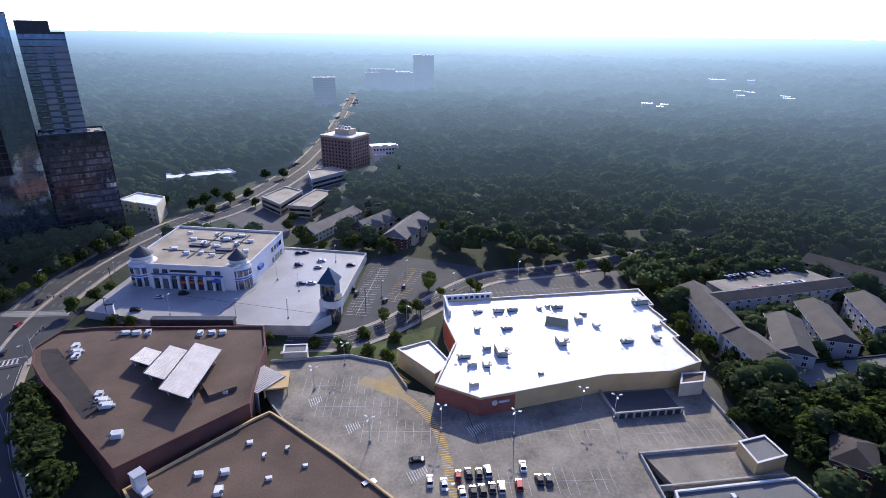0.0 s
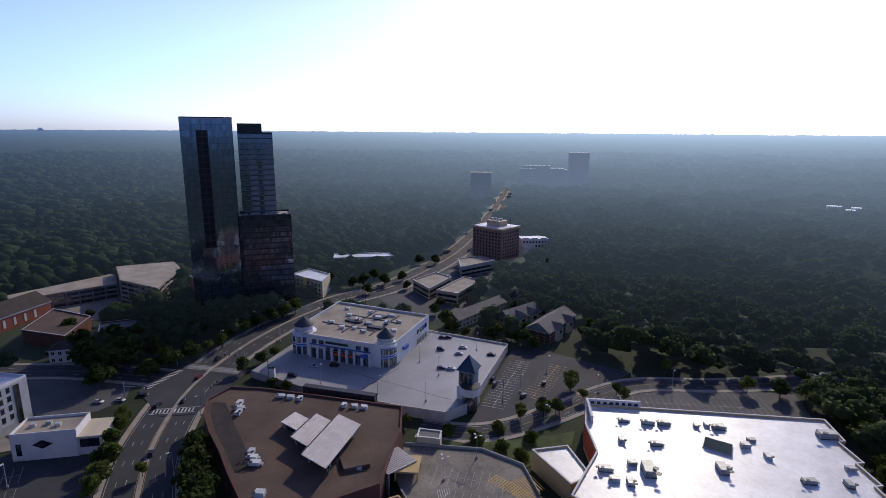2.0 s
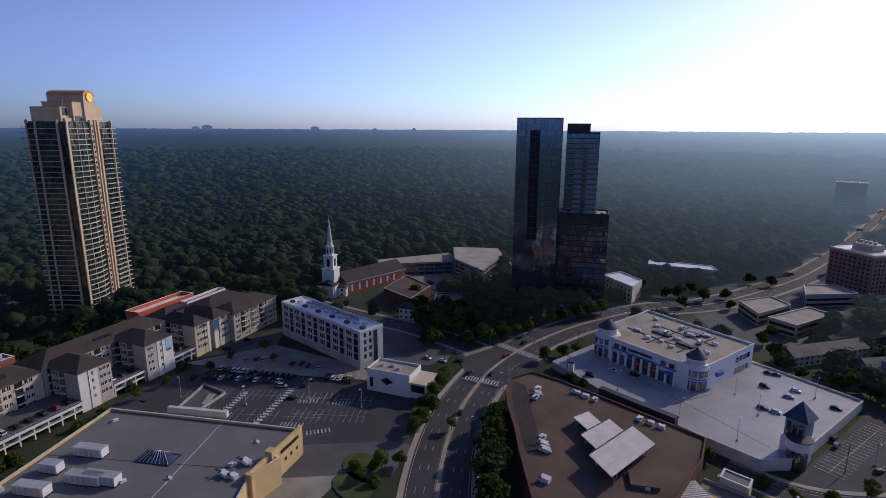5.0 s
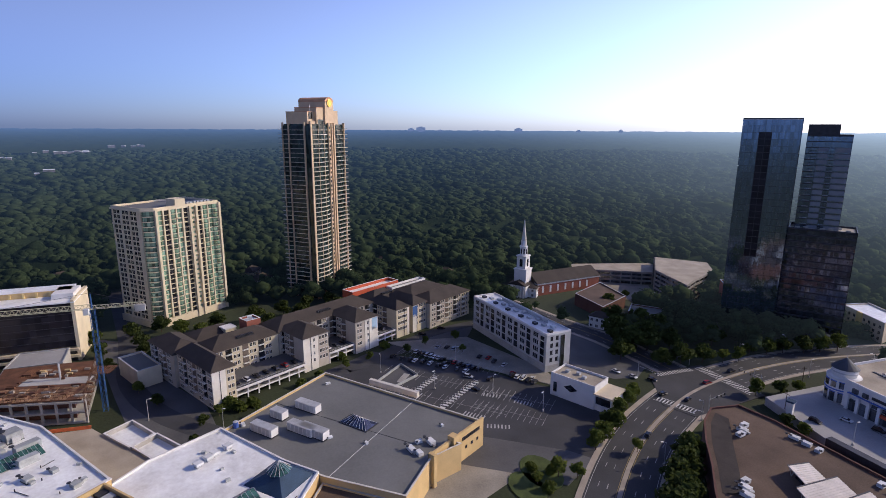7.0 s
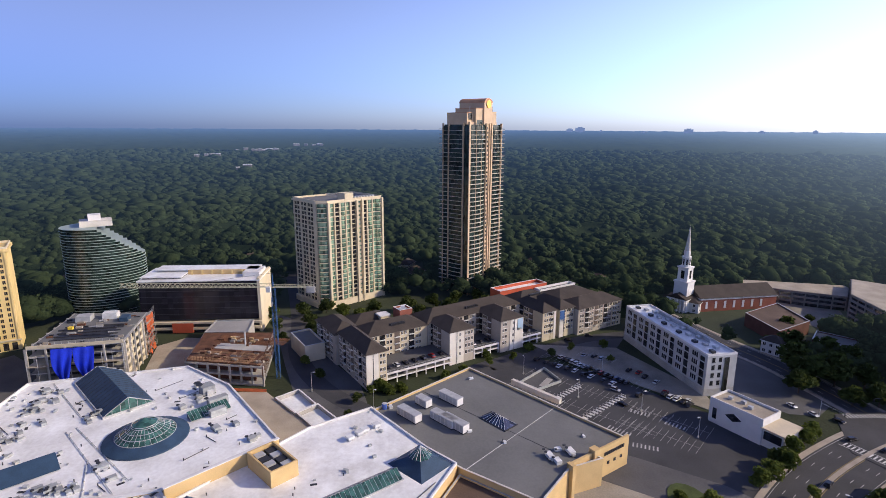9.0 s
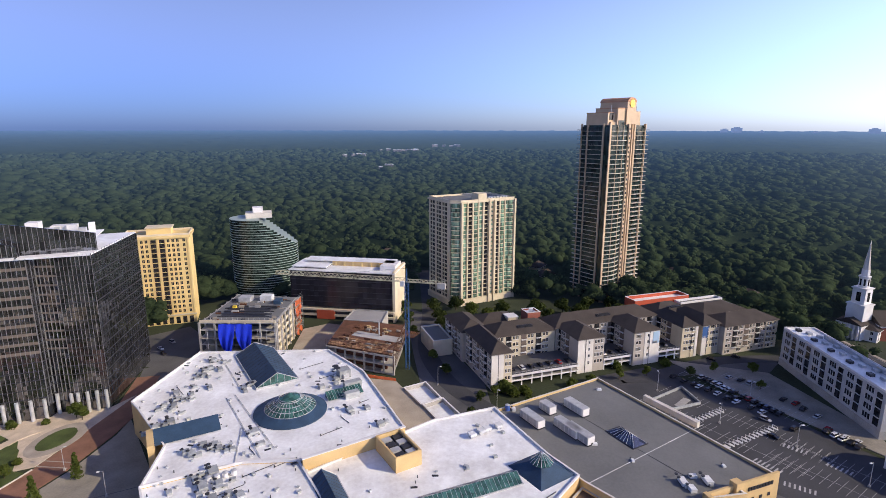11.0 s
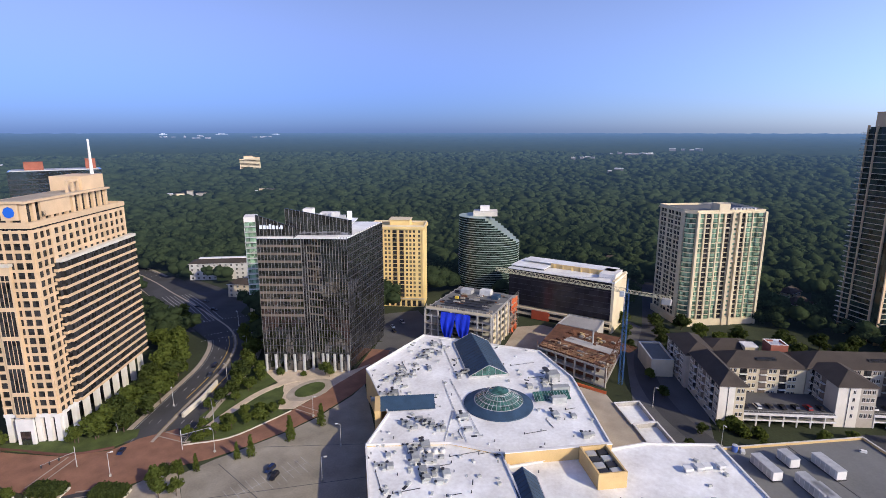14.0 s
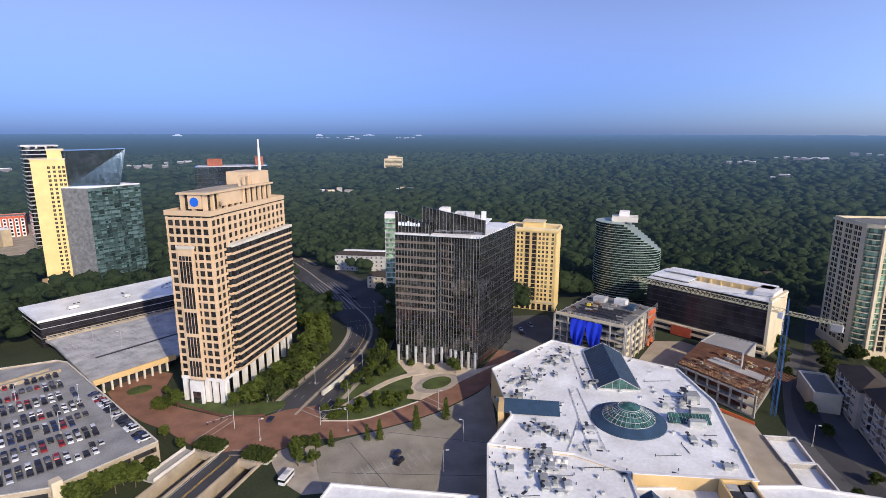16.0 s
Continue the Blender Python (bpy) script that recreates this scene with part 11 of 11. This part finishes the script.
for x, y, h in [(105.6, 165, 11), (116.5, 168, 12), (98, 147, 8), (106, 151, 12), (109, 143, 12), (116, 139, 13), (124.5, 139, 13), (133, 139, 13), (142, 147, 12), (108, 191, 9), (106, 222, 9), (109, 243, 10), (149, 183, 8), (168, 193, 9), (181, 200, 9), (169, 220, 7), (150, 272, 10), (142, 283, 10), (177, 284, 11), (180, 273, 10), (120, 150, 12), (130, 148, 12), (103, 205, 8), (112, 130, 11)]:
    plant(trng.choice("aac"), x, y, 0, h / 8.0, trng.uniform(0, 360))
for x, y, h in [(-330, -60, 9), (-318, -56, 8), (-306, -50, 7), (-288, -44, 7), (-300, -70, 7), (-340, -84, 9), (-322, -78, 8), (-345, -66, 10), (-352, -52, 10), (-340, -40, 10), (-330, -28, 10), (-345, -20, 11), (-352, 2, 11), (-360, 20, 10), (-366, 36, 10), (-340, 10, 9), (-350, 30, 10), (-372, 52, 9), (-380, 70, 10), (-352, 56, 10), (-362, 74, 10), (-372, 92, 10), (-268, -52, 6), (-252, -42, 6), (-228, -22, 5), (-234, -16, 5), (-212, -24, 5)]:
    plant(trng.choice("acc"), x, y, 0, h / 8.0, trng.uniform(0, 360))
for x, y, h in [(-262, 109, 4.5), (-270, 212, 9), (-262, 218, 10), (-256, 226, 10), (-248, 232, 10), (-276, 206, 8), (-296, 255, 7), (-282, 256, 8), (-312, 258, 7), (-279, 93, 5), (-281, 112, 5.5), (-272, 80, 5), (-262, 44, 5), (-268, 58, 5), (-60, 311, 7), (-53, 306, 8), (-44, 302, 8), (-36, 300, 9), (-30, 294, 8), (-66, 322, 6), (-50, 352, 9), (-40, 354, 9), (-24, 330, 8), (-18, 348, 9), (-4, 318, 8), (0, 330, 9), (-72, 302, 6), (-42, 330, 7)]:
    plant(trng.choice("acc"), x, y, 0, h / 8.0, trng.uniform(0, 360))


# ---- woods ----
def ico(sub):
    bm = bmesh.new()
    bmesh.ops.create_icosphere(bm, subdivisions=sub, radius=1.0)
    v = np.array([p.co[:] for p in bm.verts])
    f = np.array([[q.index for q in fc.verts] for fc in bm.faces])
    bm.free()
    return v, f


EDGE_YAW = [-180, -120, -60, -42, -36, -31, -27, -22, -15, -5, 5, 12, 20, 30, 37, 41, 44, 48, 53, 58, 64, 70, 78, 85, 92, 100, 108, 114, 120, 127, 133, 138, 145, 150, 157, 165, 172, 180]
EDGE_R = [300, 220, 150, 150, 172, 208, 240, 256, 285, 292, 300, 310, 330, 345, 330, 330, 320, 290, 280, 300, 345, 360, 372, 378, 388, 398, 372, 372, 405, 392, 320, 320, 300, 340, 330, 400, 380, 360]


def canopy(name, r0, r1, spacing, size, lobes, seed, label, material=None, leaves=0):
    """Tree crowns packed over the ground between two distances: each a few rounded, uneven lobes, in stands of
    differing height with gaps between; near by with loose leaf patches."""
    g = np.random.default_rng(seed)
    n = int(math.pi * (r1 * r1 - r0 * r0) / spacing ** 2 * 262 / 360)
    r = np.sqrt(g.uniform(r0 * r0, r1 * r1, n))
    yaw = g.uniform(-62, 200, n)
    keep_ = r > np.interp(np.where(yaw > 180, yaw - 360, yaw), EDGE_YAW, EDGE_R)
    r, yaw = r[keep_], np.radians(yaw[keep_])
    xy = np.stack([-r * np.sin(yaw), r * np.cos(yaw)], 1)
    swell = np.array([noise.noise((x / 60, y / 60, 4.0)) + 0.6 * noise.noise((x / 230, y / 230, 7.0)) for x, y in xy])
    ok = ~blocked(xy) & (swell > (-1.2 if leaves else -0.62))
    xy, r, swell = xy[ok], r[ok], swell[ok]
    v0, f0 = ico(1)
    n = len(xy)
    s = size * np.clip(g.lognormal(-0.06, 0.34, n), 0.45, 1.9) * (1 + 0.3 * swell)
    top = (g.uniform(10, 14.5, n) if lobes == 1 else g.uniform(9, 15, n)) + 5.0 * swell + 0.5 * s
    base = np.concatenate([xy, (top - 0.8 * s + np.array([rise(q) for q in r]))[:, None]], 1)
    turn = g.uniform(0, 2 * math.pi, n)[:, None] + np.arange(lobes)[None] * 2.2 + g.normal(0, 0.4, (n, lobes))
    out = (0.0 if lobes == 1 else 0.5) * s[:, None] * g.uniform(0.6, 1.15, (n, lobes))
    out[:, 0] *= 0.3
    lift = g.uniform(-0.35, 0.1, (n, lobes)) * s[:, None]
    lift[:, 0] = 0.22 * s
    spot = base[:, None] + np.stack([out * np.cos(turn), out * np.sin(turn), lift], 2)
    wide = s[:, None] * (1.0 if lobes == 1 else 0.68) * g.uniform(0.8, 1.15, (n, lobes)) * (0.88 if leaves else 1.0)
    lump = 1 + g.normal(0, 0.13, (n, lobes, len(v0)))
    # crowns are squashed, far ones most, to soften shading in the camera's view
    v = v0[None, None] * lump[..., None] * wide[:, :, None, None] * np.array([1, 1, 0.5 if lobes == 1 else 0.74]) + spot[:, :, None]
    verts = v.reshape(-1, 3)
    loops = (f0[None] + (np.arange(n * lobes) * len(v0))[:, None, None]).ravel()
    starts = np.arange(0, len(loops), 3)
    if leaves:
        pick = g.integers(lobes, size=(n, leaves))
        rows_ = np.arange(n)[:, None]
        d = g.normal(size=(n, leaves, 3))
        d[:, :, 2] = np.abs(d[:, :, 2]) * 1.1 - 0.3
        d /= np.linalg.norm(d, axis=2, keepdims=True)
        p = spot[rows_, pick] + d * wide[rows_, pick][..., None] * g.uniform(0.9, 1.16, (n, leaves, 1)) * np.array([1, 1, 0.85])
        nn = d + g.normal(size=d.shape) * 0.5
        nn /= np.linalg.norm(nn, axis=2, keepdims=True)
        a = np.cross(nn, np.array([0.31, 0.22, 0.92]))
        a /= np.linalg.norm(a, axis=2, keepdims=True)
        b = np.cross(nn, a)
        w = g.uniform(0.5, 1.1, (n, leaves, 1)) * (0.1 * s + 0.3)[:, None, None]
        quad = np.stack([p - a * w, p - b * w * 0.7 + nn * w * 0.3, p + a * w, p + b * w * 0.7 + nn * w * 0.3], 2).reshape(-1, 3)
        first = len(verts)
        verts = np.concatenate([verts, quad])
        starts = np.concatenate([starts, len(loops) + np.arange(0, len(quad), 4)])
        loops = np.concatenate([loops, first + np.arange(len(quad))])
    me = bpy.data.meshes.new(name)
    me.vertices.add(len(verts))
    me.vertices.foreach_set("co", verts.ravel())
    me.loops.add(len(loops))
    me.loops.foreach_set("vertex_index", loops.astype(np.int32))
    me.polygons.add(len(starts))
    me.polygons.foreach_set("loop_start", starts.astype(np.int32))
    me.polygons.foreach_set("use_smooth", np.ones(len(starts), bool))
    me.update()
    me.validate()
    me.materials.append(material or WOODS)
    return tagged(new(name, me), label, "woods", kind="stuff")


canopy("woods", 140, 300, 7.8, 6.0, 3, 1, "dense green woodland crowns beside the buildings", None, 65)
# crowns from 300 m out carry the painted haze emission
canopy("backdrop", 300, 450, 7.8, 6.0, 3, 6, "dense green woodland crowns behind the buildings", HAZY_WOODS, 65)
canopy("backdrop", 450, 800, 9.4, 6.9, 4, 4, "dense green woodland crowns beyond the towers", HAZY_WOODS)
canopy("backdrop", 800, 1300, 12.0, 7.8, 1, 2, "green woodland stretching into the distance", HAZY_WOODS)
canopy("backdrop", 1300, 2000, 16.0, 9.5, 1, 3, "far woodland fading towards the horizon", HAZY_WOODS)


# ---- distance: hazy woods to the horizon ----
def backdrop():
    # haze glow comes from the material, growing with distance
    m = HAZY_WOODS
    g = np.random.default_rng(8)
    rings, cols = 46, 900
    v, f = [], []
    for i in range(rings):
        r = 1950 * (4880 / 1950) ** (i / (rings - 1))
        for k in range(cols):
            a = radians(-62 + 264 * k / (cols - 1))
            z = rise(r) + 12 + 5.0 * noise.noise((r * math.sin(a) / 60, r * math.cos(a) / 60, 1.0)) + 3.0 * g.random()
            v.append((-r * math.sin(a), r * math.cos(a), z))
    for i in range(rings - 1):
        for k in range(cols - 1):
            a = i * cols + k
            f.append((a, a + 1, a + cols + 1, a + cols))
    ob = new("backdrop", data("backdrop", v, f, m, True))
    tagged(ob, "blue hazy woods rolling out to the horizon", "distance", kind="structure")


backdrop()


def understorey(r0, r1, material, name):
    """Foliage sheet added below the crowns to lighten the dark gaps between them."""
    g = np.random.default_rng(12)
    v, f = [], []
    rr = np.arange(r0, r1, 11.0)
    cols = 560
    yaws = np.radians(np.linspace(-62, 200, cols))
    spots = np.array([(-r * math.sin(a), r * math.cos(a)) for r in rr for a in yaws])
    shut = blocked(spots).reshape(len(rr), cols)
    for i, r in enumerate(rr):
        for k, a in enumerate(yaws):
            v.append((-r * math.sin(a), r * math.cos(a), rise(r) + min(1.0, (r - r0) / 110) * (9.8 + 2.0 * g.random() + 4.6 * max(-0.75, noise.noise((-r * math.sin(a) / 60, r * math.cos(a) / 60, 4.0)) + 0.6 * noise.noise((-r * math.sin(a) / 230, r * math.cos(a) / 230, 7.0))))))
    for i in range(len(rr) - 1):
        for k in range(cols - 1):
            if not (shut[i, k] or shut[i + 1, k] or shut[i, k + 1] or shut[i + 1, k + 1]):
                a = i * cols + k
                f.append((a, a + 1, a + cols + 1, a + cols))
    tagged(new(name, data(name, v, f, material, True)), "foliage sheet closing the gaps under the woodland crowns", "woods", kind="stuff")


# this sheet emits painted haze as the crowns do
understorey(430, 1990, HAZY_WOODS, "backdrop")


def skyline():
    """Town blocks on the horizon, paled by haze put into their emission."""
    g = random.Random(4)
    for yaw, r, w, h in ((62, 4300, 60, 52), (66, 4300, 40, 26), (72, 4350, 70, 60), (73, 4350, 50, 46), (70, 4400, 30, 30), (56, 4400, 40, 34), (52, 4400, 30, 40), (150, 4200, 50, 28), (145, 4300, 90, 22), (140, 4300, 60, 20), (163, 4200, 60, 26)):
        a = radians(yaw)
        t = thing("far_tower", pose(-r * math.sin(a), r * math.cos(a), rise(r), 0, 0, yaw), "hazy tower block on the horizon", "tower", "horizon towers")
        slab("block", t, HAZE_GLOW_BLOCK, -w / 2, w / 2, -10, 10, 0, h * 0.75)
        slab("crown", t, HAZE_GLOW_BLOCK, -w / 4, w / 4, -6, 6, h * 0.75, h * 0.75 + 6)


# distance haze is put into the bluish base colour and the emission
HAZE_GLOW_BLOCK = surface("haze_glow_block", (0.24, 0.28, 0.36), 0.9, 0.1, 20, 5, 0)
HAZE_GLOW_BLOCK.node_tree.nodes["Principled BSDF"].inputs["Emission Color"].default_value = (0.2, 0.26, 0.38, 1)
HAZE_GLOW_BLOCK.node_tree.nodes["Principled BSDF"].inputs["Emission Strength"].default_value = 0.7
skyline()
